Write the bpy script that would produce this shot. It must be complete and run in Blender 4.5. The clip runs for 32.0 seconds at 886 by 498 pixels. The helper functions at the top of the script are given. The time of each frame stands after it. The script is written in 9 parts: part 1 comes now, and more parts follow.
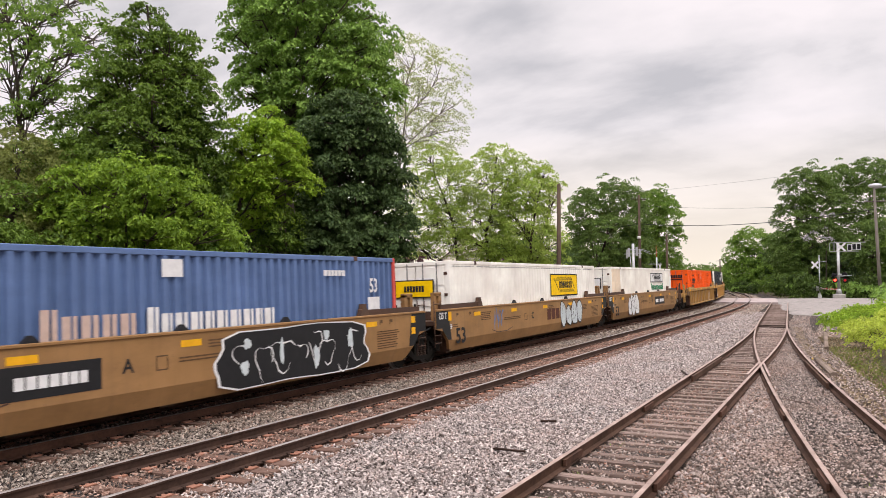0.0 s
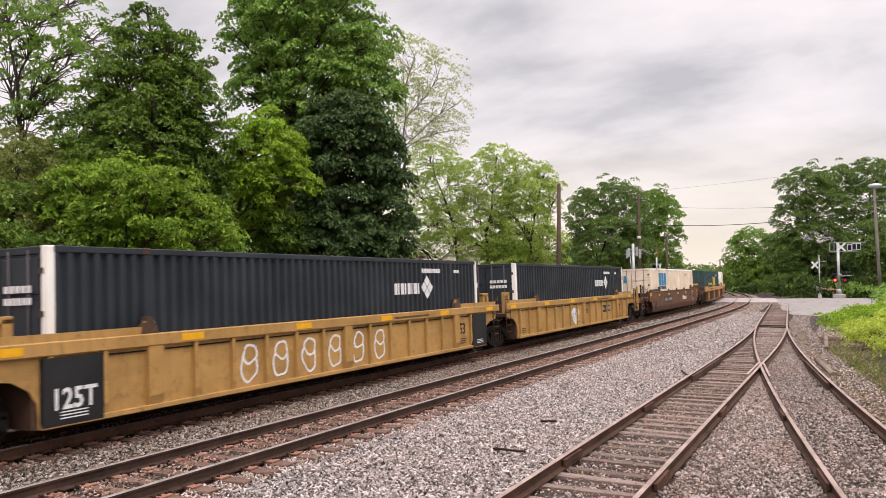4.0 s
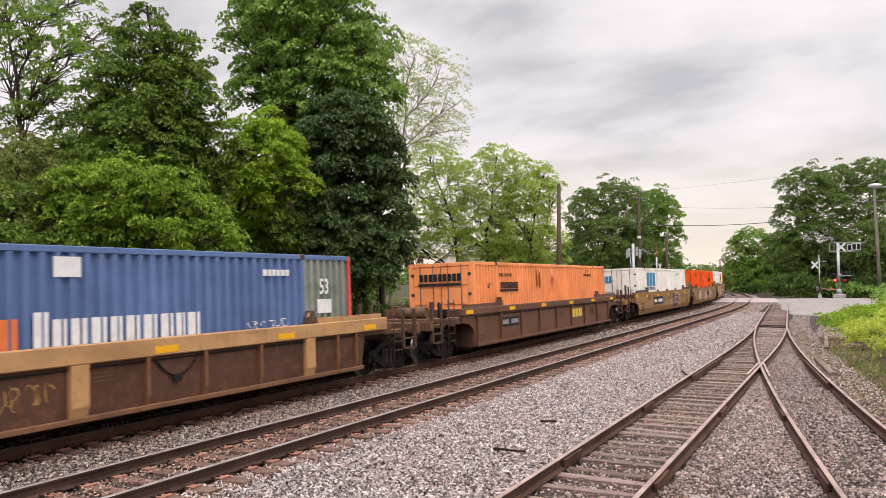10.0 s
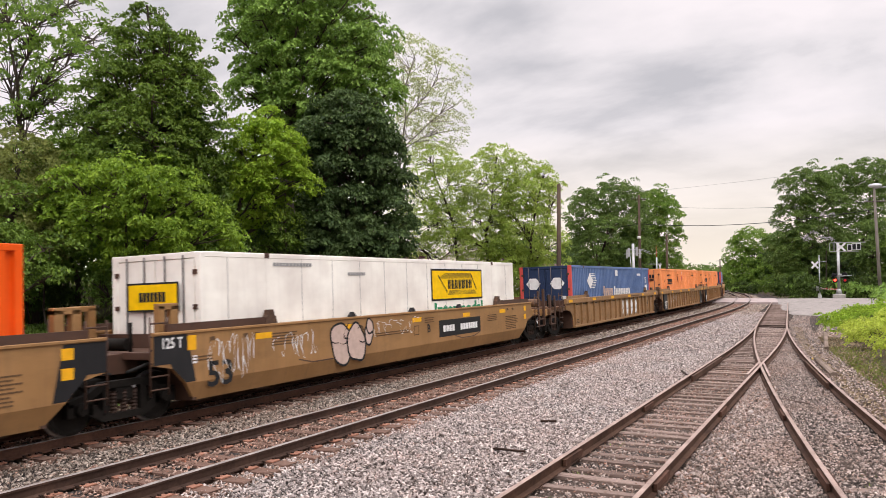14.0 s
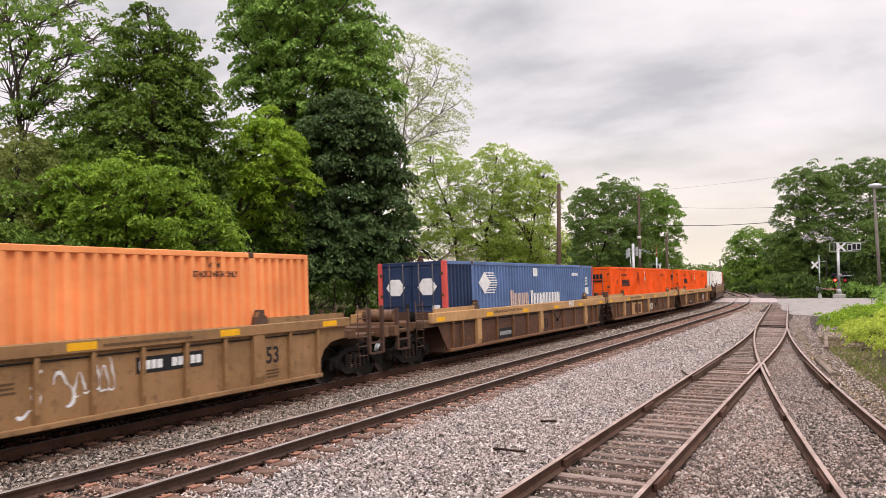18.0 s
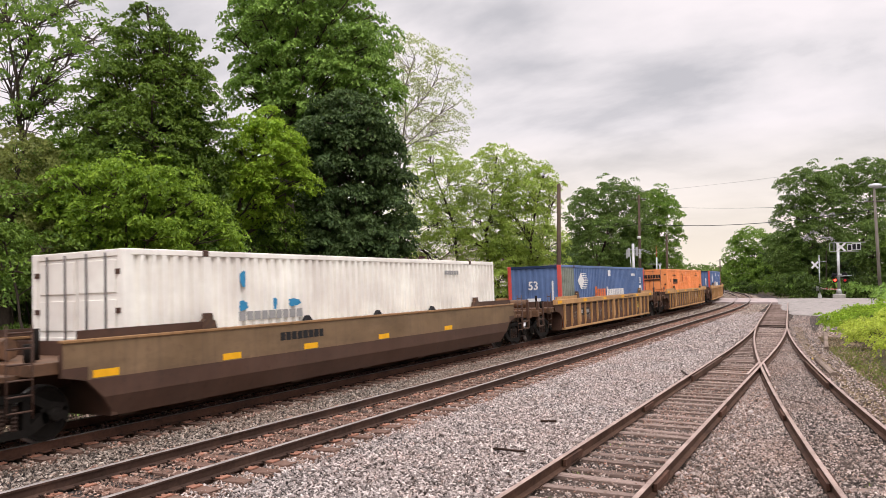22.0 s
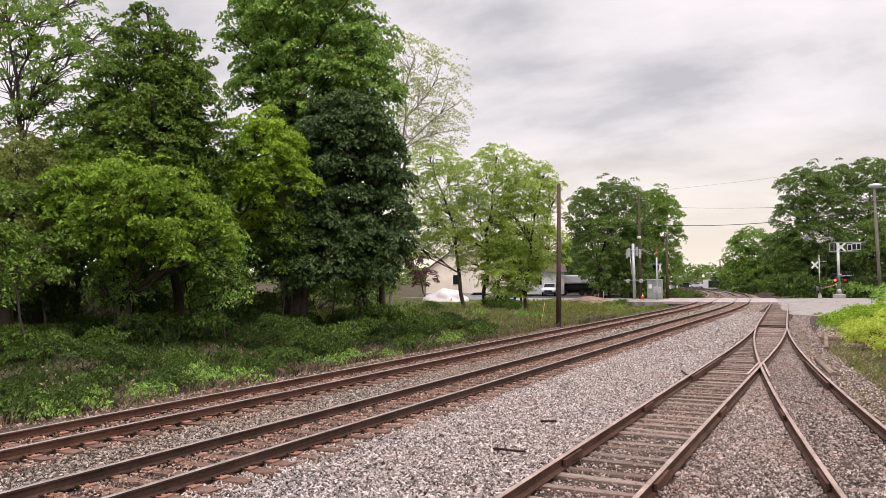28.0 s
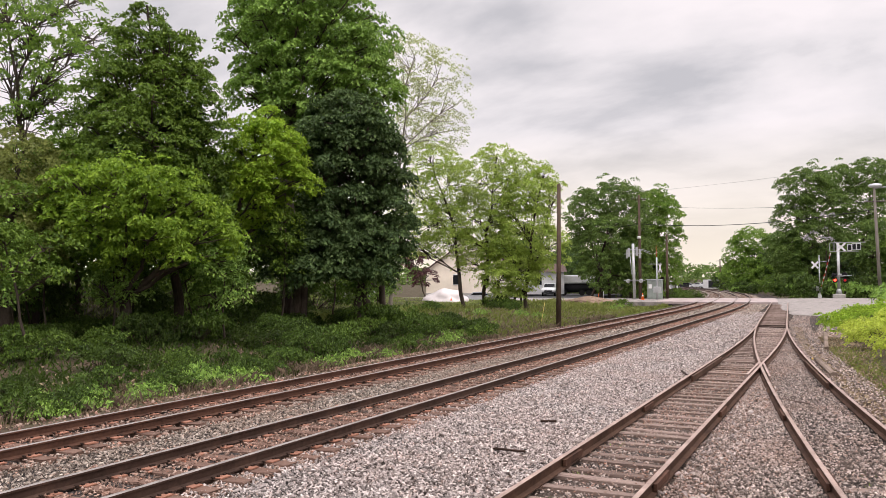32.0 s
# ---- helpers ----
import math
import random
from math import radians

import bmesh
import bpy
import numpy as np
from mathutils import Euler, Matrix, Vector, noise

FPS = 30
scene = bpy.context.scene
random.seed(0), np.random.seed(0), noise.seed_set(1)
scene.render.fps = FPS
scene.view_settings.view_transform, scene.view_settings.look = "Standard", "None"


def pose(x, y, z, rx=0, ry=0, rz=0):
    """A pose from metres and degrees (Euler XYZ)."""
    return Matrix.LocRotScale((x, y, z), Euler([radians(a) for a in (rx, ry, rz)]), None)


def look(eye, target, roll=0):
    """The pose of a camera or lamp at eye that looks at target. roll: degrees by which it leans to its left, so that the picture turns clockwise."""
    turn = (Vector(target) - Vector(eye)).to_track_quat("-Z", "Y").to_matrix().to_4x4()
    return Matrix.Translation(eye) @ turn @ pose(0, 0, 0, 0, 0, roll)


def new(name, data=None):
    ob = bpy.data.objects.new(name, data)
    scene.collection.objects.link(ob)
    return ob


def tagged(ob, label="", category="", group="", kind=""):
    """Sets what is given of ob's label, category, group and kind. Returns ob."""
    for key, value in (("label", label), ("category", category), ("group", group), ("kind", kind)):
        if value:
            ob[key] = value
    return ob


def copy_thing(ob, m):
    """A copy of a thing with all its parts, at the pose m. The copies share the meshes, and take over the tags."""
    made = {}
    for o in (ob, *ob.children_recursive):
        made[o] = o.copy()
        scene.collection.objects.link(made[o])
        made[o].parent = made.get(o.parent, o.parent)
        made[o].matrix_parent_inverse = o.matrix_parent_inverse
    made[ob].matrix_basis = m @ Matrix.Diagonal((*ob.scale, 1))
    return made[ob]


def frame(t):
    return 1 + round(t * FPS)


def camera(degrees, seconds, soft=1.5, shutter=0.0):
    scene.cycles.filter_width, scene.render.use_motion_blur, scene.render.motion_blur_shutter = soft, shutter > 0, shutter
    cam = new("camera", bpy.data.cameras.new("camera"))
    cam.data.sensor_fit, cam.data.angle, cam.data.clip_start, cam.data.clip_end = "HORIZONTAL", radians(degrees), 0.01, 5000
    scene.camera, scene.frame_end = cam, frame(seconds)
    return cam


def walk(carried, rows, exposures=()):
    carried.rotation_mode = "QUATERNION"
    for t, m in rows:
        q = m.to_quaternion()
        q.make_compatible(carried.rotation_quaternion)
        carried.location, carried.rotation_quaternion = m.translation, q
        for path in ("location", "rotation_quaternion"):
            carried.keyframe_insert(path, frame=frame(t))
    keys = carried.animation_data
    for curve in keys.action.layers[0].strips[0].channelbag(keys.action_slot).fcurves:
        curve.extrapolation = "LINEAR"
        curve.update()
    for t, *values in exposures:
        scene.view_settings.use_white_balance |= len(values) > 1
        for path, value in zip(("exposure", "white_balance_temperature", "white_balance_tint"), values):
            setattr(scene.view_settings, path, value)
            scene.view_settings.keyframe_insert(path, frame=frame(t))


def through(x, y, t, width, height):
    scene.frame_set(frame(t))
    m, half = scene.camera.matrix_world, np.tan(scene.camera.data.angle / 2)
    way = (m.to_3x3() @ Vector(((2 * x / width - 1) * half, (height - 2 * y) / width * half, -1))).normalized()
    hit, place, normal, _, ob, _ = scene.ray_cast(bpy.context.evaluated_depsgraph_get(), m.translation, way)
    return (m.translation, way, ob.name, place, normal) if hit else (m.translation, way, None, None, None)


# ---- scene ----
# ---------------------------------------------------------------- camera
cam = camera(60.417, 32.0, soft=0.6, shutter=0.10)
EYE = (0.0, 0.0, 2.6957)
AIM = (-4.6605, 8.8389, 3.0736)
walk(cam, [(0.0, look(EYE, AIM, -0.286)), (32.0, look(EYE, AIM, -0.286))])

# ---------------------------------------------------------------- sky and sun
SUN_EL, SUN_ROT = radians(58), radians(128)
world = bpy.data.worlds.new("overcast_sky")
scene.world = world
world.use_nodes = True
wt = world.node_tree
wt.nodes.clear()


def wnode(kind, **kw):
    n = wt.nodes.new(kind)
    for k, v in kw.items():
        n.inputs[k].default_value = v
    return n


wout = wt.nodes.new("ShaderNodeOutputWorld")
sky = wt.nodes.new("ShaderNodeTexSky")
sky.sky_type = "NISHITA"
sky.sun_disc = False
sky.sun_elevation, sky.sun_rotation = SUN_EL, SUN_ROT
geo = wt.nodes.new("ShaderNodeTexCoord")
sep = wt.nodes.new("ShaderNodeSeparateXYZ")
wt.links.new(geo.outputs["Generated"], sep.inputs[0])
lift = wt.nodes.new("ShaderNodeMath")
lift.operation = "MAXIMUM"
lift.inputs[1].default_value = 0.0
wt.links.new(sep.outputs["Z"], lift.inputs[0])
lift2 = wt.nodes.new("ShaderNodeMath")
lift2.operation = "ADD"
lift2.inputs[1].default_value = 0.34
wt.links.new(lift.outputs[0], lift2.inputs[0])
px = wt.nodes.new("ShaderNodeMath")
px.operation = "DIVIDE"
py = wt.nodes.new("ShaderNodeMath")
py.operation = "DIVIDE"
wt.links.new(sep.outputs["X"], px.inputs[0])
wt.links.new(lift2.outputs[0], px.inputs[1])
wt.links.new(sep.outputs["Y"], py.inputs[0])
wt.links.new(lift2.outputs[0], py.inputs[1])
plane = wt.nodes.new("ShaderNodeCombineXYZ")
wt.links.new(px.outputs[0], plane.inputs[0])
wt.links.new(py.outputs[0], plane.inputs[1])
turn = wt.nodes.new("ShaderNodeMapping")
turn.inputs["Location"].default_value = (2.185, 0.523, 0.0)
turn.inputs["Rotation"].default_value = (0, 0, radians(24))
turn.inputs["Scale"].default_value = (1.15, 1.75, 1.0)
wt.links.new(plane.outputs[0], turn.inputs[0])
cloud = wnode("ShaderNodeTexNoise", Scale=1.25, Detail=7.0, Roughness=0.52, Distortion=0.15)
wt.links.new(turn.outputs[0], cloud.inputs["Vector"])
ramp = wt.nodes.new("ShaderNodeValToRGB")
e = ramp.color_ramp.elements
e[0].position, e[0].color = 0.37, (0.55, 0.535, 0.57, 1)
e[1].position, e[1].color = 0.60, (0.925, 0.855, 0.88, 1)
m = ramp.color_ramp.elements.new(0.49)
m.color = (0.80, 0.755, 0.78, 1)
wt.links.new(cloud.outputs["Fac"], ramp.inputs[0])
# warmer and paler low down
low = wt.nodes.new("ShaderNodeMapRange")
low.inputs["From Min"].default_value, low.inputs["From Max"].default_value = 0.0, 0.19
low.inputs["To Min"].default_value, low.inputs["To Max"].default_value = 0.95, 0.0
wt.links.new(sep.outputs["Z"], low.inputs["Value"])
warm = wt.nodes.new("ShaderNodeMixRGB")
warm.inputs[2].default_value = (1.0, 0.87, 0.73, 1)
wt.links.new(low.outputs[0], warm.inputs[0])
wt.links.new(ramp.outputs[0], warm.inputs[1])
bg_sky = wnode("ShaderNodeBackground", Strength=0.07)
wt.links.new(sky.outputs[0], bg_sky.inputs[0])
bg_cloud = wnode("ShaderNodeBackground", Strength=1.1)
wt.links.new(warm.outputs[0], bg_cloud.inputs[0])
# an overcast sky grows brighter towards the zenith
zenith = wt.nodes.new("ShaderNodeMapRange")
zenith.inputs["From Min"].default_value, zenith.inputs["From Max"].default_value = 0.34, 1.0
zenith.inputs["To Min"].default_value, zenith.inputs["To Max"].default_value = 1.06, 3.9
wt.links.new(sep.outputs["Z"], zenith.inputs["Value"])
wt.links.new(zenith.outputs[0], bg_cloud.inputs["Strength"])
mixw = wt.nodes.new("ShaderNodeMixShader")
mixw.inputs[0].default_value = 0.96
wt.links.new(bg_sky.outputs[0], mixw.inputs[1])
wt.links.new(bg_cloud.outputs[0], mixw.inputs[2])
wt.links.new(mixw.outputs[0], wout.inputs[0])

sun_data = bpy.data.lights.new("sun", "SUN")
sun_data.energy, sun_data.angle, sun_data.color = 0.95, radians(22), (1.0, 0.91, 0.80)
sun = new("sun", sun_data)
sun_dir = Vector((math.sin(SUN_ROT) * math.cos(SUN_EL), math.cos(SUN_ROT) * math.cos(SUN_EL), math.sin(SUN_EL)))
sun.matrix_basis = look(sun_dir * 200, (0, 0, 0))
scene.view_settings.exposure = 0.05


# ---------------------------------------------------------------- materials
def shader(name):
    mat = bpy.data.materials.new(name)
    mat.use_nodes = True
    nt = mat.node_tree
    return mat, nt, nt.nodes["Principled BSDF"]


def ramp_node(nt, fac, stops):
    r = nt.nodes.new("ShaderNodeValToRGB")
    els = r.color_ramp.elements
    els[0].position, els[0].color = stops[0][0], (*stops[0][1], 1)
    els[1].position, els[1].color = stops[-1][0], (*stops[-1][1], 1)
    for p, c in stops[1:-1]:
        els.new(p).color = (*c, 1)
    nt.links.new(fac, r.inputs[0])
    return r.outputs[0]


def noise_node(nt, scale, detail=4.0, rough=0.55, stretch=None, coord="Object"):
    tc = nt.nodes.new("ShaderNodeTexCoord")
    n = nt.nodes.new("ShaderNodeTexNoise")
    n.inputs["Scale"].default_value, n.inputs["Detail"].default_value, n.inputs["Roughness"].default_value = scale, detail, rough
    if stretch:
        mp = nt.nodes.new("ShaderNodeMapping")
        mp.inputs["Scale"].default_value = stretch
        nt.links.new(tc.outputs[coord], mp.inputs[0])
        nt.links.new(mp.outputs[0], n.inputs["Vector"])
    else:
        nt.links.new(tc.outputs[coord], n.inputs["Vector"])
    return n.outputs["Fac"]


def mix_node(nt, fac, a, b, blend="MIX"):
    mx = nt.nodes.new("ShaderNodeMixRGB")
    mx.blend_type = blend
    for sock, v in ((mx.inputs[0], fac), (mx.inputs[1], a), (mx.inputs[2], b)):
        if isinstance(v, (int, float)):
            sock.default_value = v
        elif isinstance(v, tuple):
            sock.default_value = (*v, 1)
        else:
            nt.links.new(v, sock)
    return mx.outputs[0]


def bump_node(nt, bsdf, height, strength, dist):
    b = nt.nodes.new("ShaderNodeBump")
    b.inputs["Strength"].default_value, b.inputs["Distance"].default_value = strength, dist
    nt.links.new(height, b.inputs["Height"])
    nt.links.new(b.outputs[0], bsdf.inputs["Normal"])


def grainy(name, dark, light, scale, rough=0.85, metal=0.0, bump=0.4, dist=0.01, stretch=None, spots=None, spot_scale=1.0, spot_at=(0.55, 0.7)):
    """Two-scale procedural surface with optional stains."""
    mat, nt, bs = shader(name)
    fine = noise_node(nt, scale, 6.0, 0.6, stretch)
    col = ramp_node(nt, fine, [(0.3, dark), (0.7, light)])
    big = noise_node(nt, scale * 0.09, 3.0)
    col = mix_node(nt, 0.55, col, ramp_node(nt, big, [(0.3, tuple(c * 0.6 for c in dark)), (0.72, light)]))
    if spots:
        s = noise_node(nt, spot_scale, 5.0, 0.65)
        f = ramp_node(nt, s, [(spot_at[0], (0, 0, 0)), (spot_at[1], (1, 1, 1))])
        col = mix_node(nt, f, col, spots)
    nt.links.new(col, bs.inputs["Base Color"])
    bs.inputs["Roughness"].default_value, bs.inputs["Metallic"].default_value = rough, metal
    bs.inputs["Specular IOR Level"].default_value = 0.12
    bump_node(nt, bs, fine, bump, dist)
    return mat


def painted(name, color, rust=(0.10, 0.045, 0.025), wear=0.55, rough=0.5, streak=0.25):
    """Weathered steel paint: fading, vertical streaks, grime and rust spots."""
    mat, nt, bs = shader(name)
    fade = noise_node(nt, 0.7, 4.0)
    c = ramp_node(nt, fade, [(0.3, tuple(v * 0.8 for v in color)), (0.7, tuple(min(1, v * 1.12 + 0.01) for v in color))])
    st = noise_node(nt, 3.0, 5.0, 0.6, (1.0, 2.2, 0.12))
    f = ramp_node(nt, st, [(0.5, (0, 0, 0)), (0.8, (streak, streak, streak))])
    c = mix_node(nt, f, c, tuple(v * 0.35 + 0.03 for v in color))
    sp = noise_node(nt, 5.5, 8.0, 0.72)
    f2 = ramp_node(nt, sp, [(wear, (0, 0, 0)), (wear + 0.2, (0.7, 0.7, 0.7))])
    grime = noise_node(nt, 1.1, 6.0, 0.65, (1.0, 0.5, 1.6))
    c = mix_node(nt, ramp_node(nt, grime, [(0.45, (0, 0, 0)), (0.72, (streak * 1.3,) * 3)]), c, tuple(v * 0.42 + 0.012 for v in color))
    c = mix_node(nt, f2, c, rust)
    nt.links.new(c, bs.inputs["Base Color"])
    bs.inputs["Roughness"].default_value = rough
    bs.inputs["Specular IOR Level"].default_value = 0.16
    bump_node(nt, bs, sp, 0.12, 0.004)
    return mat


def leafy(name, shadow, mid, bright, through=0.35, vary=0.0):
    """Leaves: hue varies leaf by leaf; some light passes through."""
    mat, nt, bs = shader(name)
    if mid[1] > mid[0] * 1.15:
        shadow, mid, bright = ((r * 1.08, g_, b * 1.2) for r, g_, b in (shadow, mid, bright))
    g = nt.nodes.new("ShaderNodeNewGeometry")
    c = ramp_node(nt, g.outputs["Random Per Island"], [(0.0, shadow), (0.5, mid), (1.0, bright)])
    big = noise_node(nt, 0.45, 3.0)
    c = mix_node(nt, ramp_node(nt, big, [(0.35, (0, 0, 0)), (0.68, (0.45, 0.45, 0.45))]), c, bright)
    if vary:
        oi = nt.nodes.new("ShaderNodeObjectInfo")
        lo, hi = 1.0 - vary, 1.0 + vary * 0.6
        c = mix_node(nt, 1.0, c, ramp_node(nt, oi.outputs["Random"], [(0.0, (lo, lo, lo)), (0.6, (0.9, 0.95, 0.9)), (1.0, (hi, hi, hi * 0.8))]), "MULTIPLY")
    nt.links.new(c, bs.inputs["Base Color"])
    bs.inputs["Roughness"].default_value = 0.5
    bs.inputs["Specular IOR Level"].default_value = 0.16
    tr = nt.nodes.new("ShaderNodeBsdfTranslucent")
    nt.links.new(mix_node(nt, 0.6, c, bright), tr.inputs["Color"])
    mx = nt.nodes.new("ShaderNodeMixShader")
    mx.inputs[0].default_value = through
    nt.links.new(bs.outputs[0], mx.inputs[1])
    nt.links.new(tr.outputs[0], mx.inputs[2])
    nt.links.new(mx.outputs[0], nt.nodes["Material Output"].inputs[0])
    return mat


def stones(name, dark, mid, light, tint, rough=0.9):
    mat, nt, bs = shader(name)
    g = nt.nodes.new("ShaderNodeNewGeometry")
    c = ramp_node(nt, g.outputs["Random Per Island"], [(0.0, dark), (0.45, mid), (0.85, light), (1.0, tint)])
    n = noise_node(nt, 40.0, 4.0, 0.6)
    c = mix_node(nt, 0.28, c, ramp_node(nt, n, [(0.3, dark), (0.7, light)]))
    big = noise_node(nt, 0.5, 4.0)
    c = mix_node(nt, ramp_node(nt, big, [(0.4, (0, 0, 0)), (0.75, (0.35, 0.35, 0.35))]), c, tint)
    nt.links.new(c, bs.inputs["Base Color"])
    bs.inputs["Roughness"].default_value = rough
    bs.inputs["Specular IOR Level"].default_value = 0.1
    return mat


def gravel(name, dark, light, tint, scale=18.0):
    """Crushed stone seen as a surface: cells with their own tone and relief, edges darkened as shaded gaps."""
    mat, nt, bs = shader(name)
    tc = nt.nodes.new("ShaderNodeTexCoord")
    v = nt.nodes.new("ShaderNodeTexVoronoi")
    v.inputs["Scale"].default_value = scale
    nt.links.new(tc.outputs["Object"], v.inputs["Vector"])
    sep_ = nt.nodes.new("ShaderNodeSeparateColor")
    nt.links.new(v.outputs["Color"], sep_.inputs[0])
    c = ramp_node(nt, sep_.outputs[0], [(0.0, dark), (1.0, light)])
    # shade of the gaps between stones, mixed into the colour at cell edges
    c = mix_node(nt, ramp_node(nt, v.outputs["Distance"], [(0.35, (0, 0, 0)), (0.75, (0.8, 0.8, 0.8))]), c, tuple(d * 0.35 for d in dark))
    big = noise_node(nt, 0.35, 5.0)
    c = mix_node(nt, ramp_node(nt, big, [(0.42, (0, 0, 0)), (0.7, (0.5, 0.5, 0.5))]), c, tint)
    nt.links.new(c, bs.inputs["Base Color"])
    bs.inputs["Roughness"].default_value = 0.95
    bs.inputs["Specular IOR Level"].default_value = 0.1
    inv = nt.nodes.new("ShaderNodeMath")
    inv.operation = "SUBTRACT"
    inv.inputs[0].default_value = 1.0
    nt.links.new(v.outputs["Distance"], inv.inputs[1])
    bump_node(nt, bs, inv.outputs[0], 0.9, 0.03)
    return mat


def plain(name, color, rough=0.6, metal=0.0, glow=0.0):
    mat, nt, bs = shader(name)
    n = noise_node(nt, 6.0, 5.0)
    nt.links.new(ramp_node(nt, n, [(0.3, tuple(c * 0.82 for c in color)), (0.7, color)]), bs.inputs["Base Color"])
    bs.inputs["Roughness"].default_value, bs.inputs["Metallic"].default_value = rough, metal
    bs.inputs["Specular IOR Level"].default_value = 0.5 if rough < 0.3 else 0.14
    if glow:
        bs.inputs["Emission Color"].default_value = (*color, 1)
        bs.inputs["Emission Strength"].default_value = glow
    return mat


def tie_wood(name, dark, light):
    mat, nt, bs = shader(name)
    grain = noise_node(nt, 9.0, 6.0, 0.65, (0.5, 9.0, 9.0))
    oi = nt.nodes.new("ShaderNodeObjectInfo")
    c = ramp_node(nt, grain, [(0.3, dark), (0.72, light)])
    c = mix_node(nt, 0.45, c, ramp_node(nt, oi.outputs["Random"], [(0.0, dark), (1.0, light)]))
    nt.links.new(c, bs.inputs["Base Color"])
    bs.inputs["Roughness"].default_value = 0.9
    bs.inputs["Specular IOR Level"].default_value = 0.1
    bump_node(nt, bs, grain, 0.8, 0.012)
    return mat


M = {}
M["soil"] = grainy("soil", (0.04, 0.03, 0.021), (0.13, 0.098, 0.066), 7.0, 0.95, bump=0.9, dist=0.05, spots=(0.05, 0.055, 0.024), spot_scale=0.7, spot_at=(0.45, 0.66))
# both bases are coloured dark to stand for shaded gaps under loose stones
M["ballast_base"] = gravel("ballast_base", (0.02, 0.017, 0.016), (0.13, 0.112, 0.105), (0.12, 0.085, 0.07), 26.0)
M["siding_base"] = gravel("siding_base", (0.025, 0.02, 0.018), (0.17, 0.14, 0.125), (0.13, 0.09, 0.07), 30.0)
M["ballast_stone"] = stones("ballast_stone", (0.028, 0.024, 0.022), (0.39, 0.340, 0.322), (0.74, 0.66, 0.625), (0.45, 0.33, 0.285))
M["rusty_stone"] = stones("rusty_stone", (0.05, 0.034, 0.027), (0.23, 0.16, 0.128), (0.52, 0.40, 0.335), (0.52, 0.23, 0.15))
M["worn_stone"] = stones("worn_stone", (0.03, 0.025, 0.021), (0.25, 0.21, 0.18), (0.62, 0.54, 0.47), (0.33, 0.21, 0.15))
M["siding_stone"] = stones("siding_stone", (0.03, 0.024, 0.021), (0.29, 0.236, 0.212), (0.72, 0.61, 0.555), (0.42, 0.27, 0.21))
M["rail_rust"] = grainy("rail_rust", (0.0495, 0.027, 0.0198), (0.14, 0.0702, 0.0477), 14.0, 0.75, 0.05, 0.3, 0.003)
M["rail_dark"] = grainy("rail_dark", (0.034, 0.022, 0.018), (0.098, 0.058, 0.043), 14.0, 0.75, 0.05, 0.3, 0.003)
M["rail_rust_light"] = grainy("rail_rust_light", (0.0432, 0.023, 0.0155), (0.115, 0.0645, 0.045), 14.0, 0.8, 0.0, 0.3, 0.003)
M["rail_top"] = grainy("rail_top", (0.25, 0.215, 0.20), (0.42, 0.38, 0.36), 30.0, 0.5, 0.6, 0.05, 0.001)
M["rail_top_worn"] = grainy("rail_top_worn", (0.254, 0.176, 0.146), (0.449, 0.344, 0.303), 20.0, 0.6, 0.1, 0.1, 0.001)
M["plate_rust"] = grainy("plate_rust", (0.17, 0.07, 0.045), (0.46, 0.235, 0.165), 16.0, 0.85, 0.05, 0.4, 0.004)
M["spike"] = grainy("spike", (0.03, 0.022, 0.018), (0.08, 0.05, 0.04), 30.0, 0.8, 0.3)
M["tie_main"] = tie_wood("tie_main", (0.075, 0.045, 0.034), (0.22, 0.14, 0.11))
M["tie_old"] = tie_wood("tie_old", (0.0636, 0.0419, 0.0336), (0.374, 0.281, 0.243))
M["asphalt"] = grainy("asphalt", (0.23, 0.208, 0.197), (0.37, 0.335, 0.315), 22.0, 0.9, bump=0.35, dist=0.006, spots=(0.12, 0.115, 0.11), spot_scale=0.6)
M["dirt"] = grainy("dirt", (0.13, 0.09, 0.065), (0.34, 0.245, 0.185), 6.0, 0.95, bump=0.8, dist=0.05)
M["drive"] = grainy("drive", (0.05, 0.05, 0.053), (0.09, 0.09, 0.093), 22.0, 0.85)
M["concrete"] = grainy("concrete", (0.36, 0.34, 0.32), (0.52, 0.49, 0.46), 9.0, 0.9)
M["panel"] = grainy("panel", (0.33, 0.27, 0.26), (0.50, 0.42, 0.405), 9.0, 0.85)
M["bark"] = grainy("bark", (0.045, 0.035, 0.028), (0.14, 0.11, 0.09), 9.0, 0.95, bump=1.0, dist=0.03, stretch=(3, 3, 0.5))
M["bark_pale"] = grainy("bark_pale", (0.15, 0.13, 0.11), (0.34, 0.295, 0.25), 9.0, 0.95, bump=1.0, dist=0.03, stretch=(3, 3, 0.5))
M["pole_wood"] = grainy("pole_wood", (0.06, 0.042, 0.032), (0.15, 0.105, 0.08), 7.0, 0.9, bump=0.5, dist=0.01, stretch=(4, 4, 0.3))
M["pole_grey"] = grainy("pole_grey", (0.13, 0.11, 0.095), (0.26, 0.23, 0.205), 7.0, 0.9, bump=0.5, dist=0.01, stretch=(4, 4, 0.3))
M["galv"] = grainy("galv", (0.42, 0.43, 0.44), (0.62, 0.63, 0.64), 8.0, 0.45, 0.55, 0.1)
M["white_paint"] = plain("white_paint", (0.78, 0.78, 0.78), 0.5)
M["black_paint"] = plain("black_paint", (0.025, 0.025, 0.028), 0.5)
M["yellow_paint"] = plain("yellow_paint", (0.86, 0.44, 0.018), 0.5)
M["red_paint"] = plain("red_paint", (0.55, 0.04, 0.03), 0.5)
M["wire"] = plain("wire", (0.03, 0.03, 0.032), 0.6)
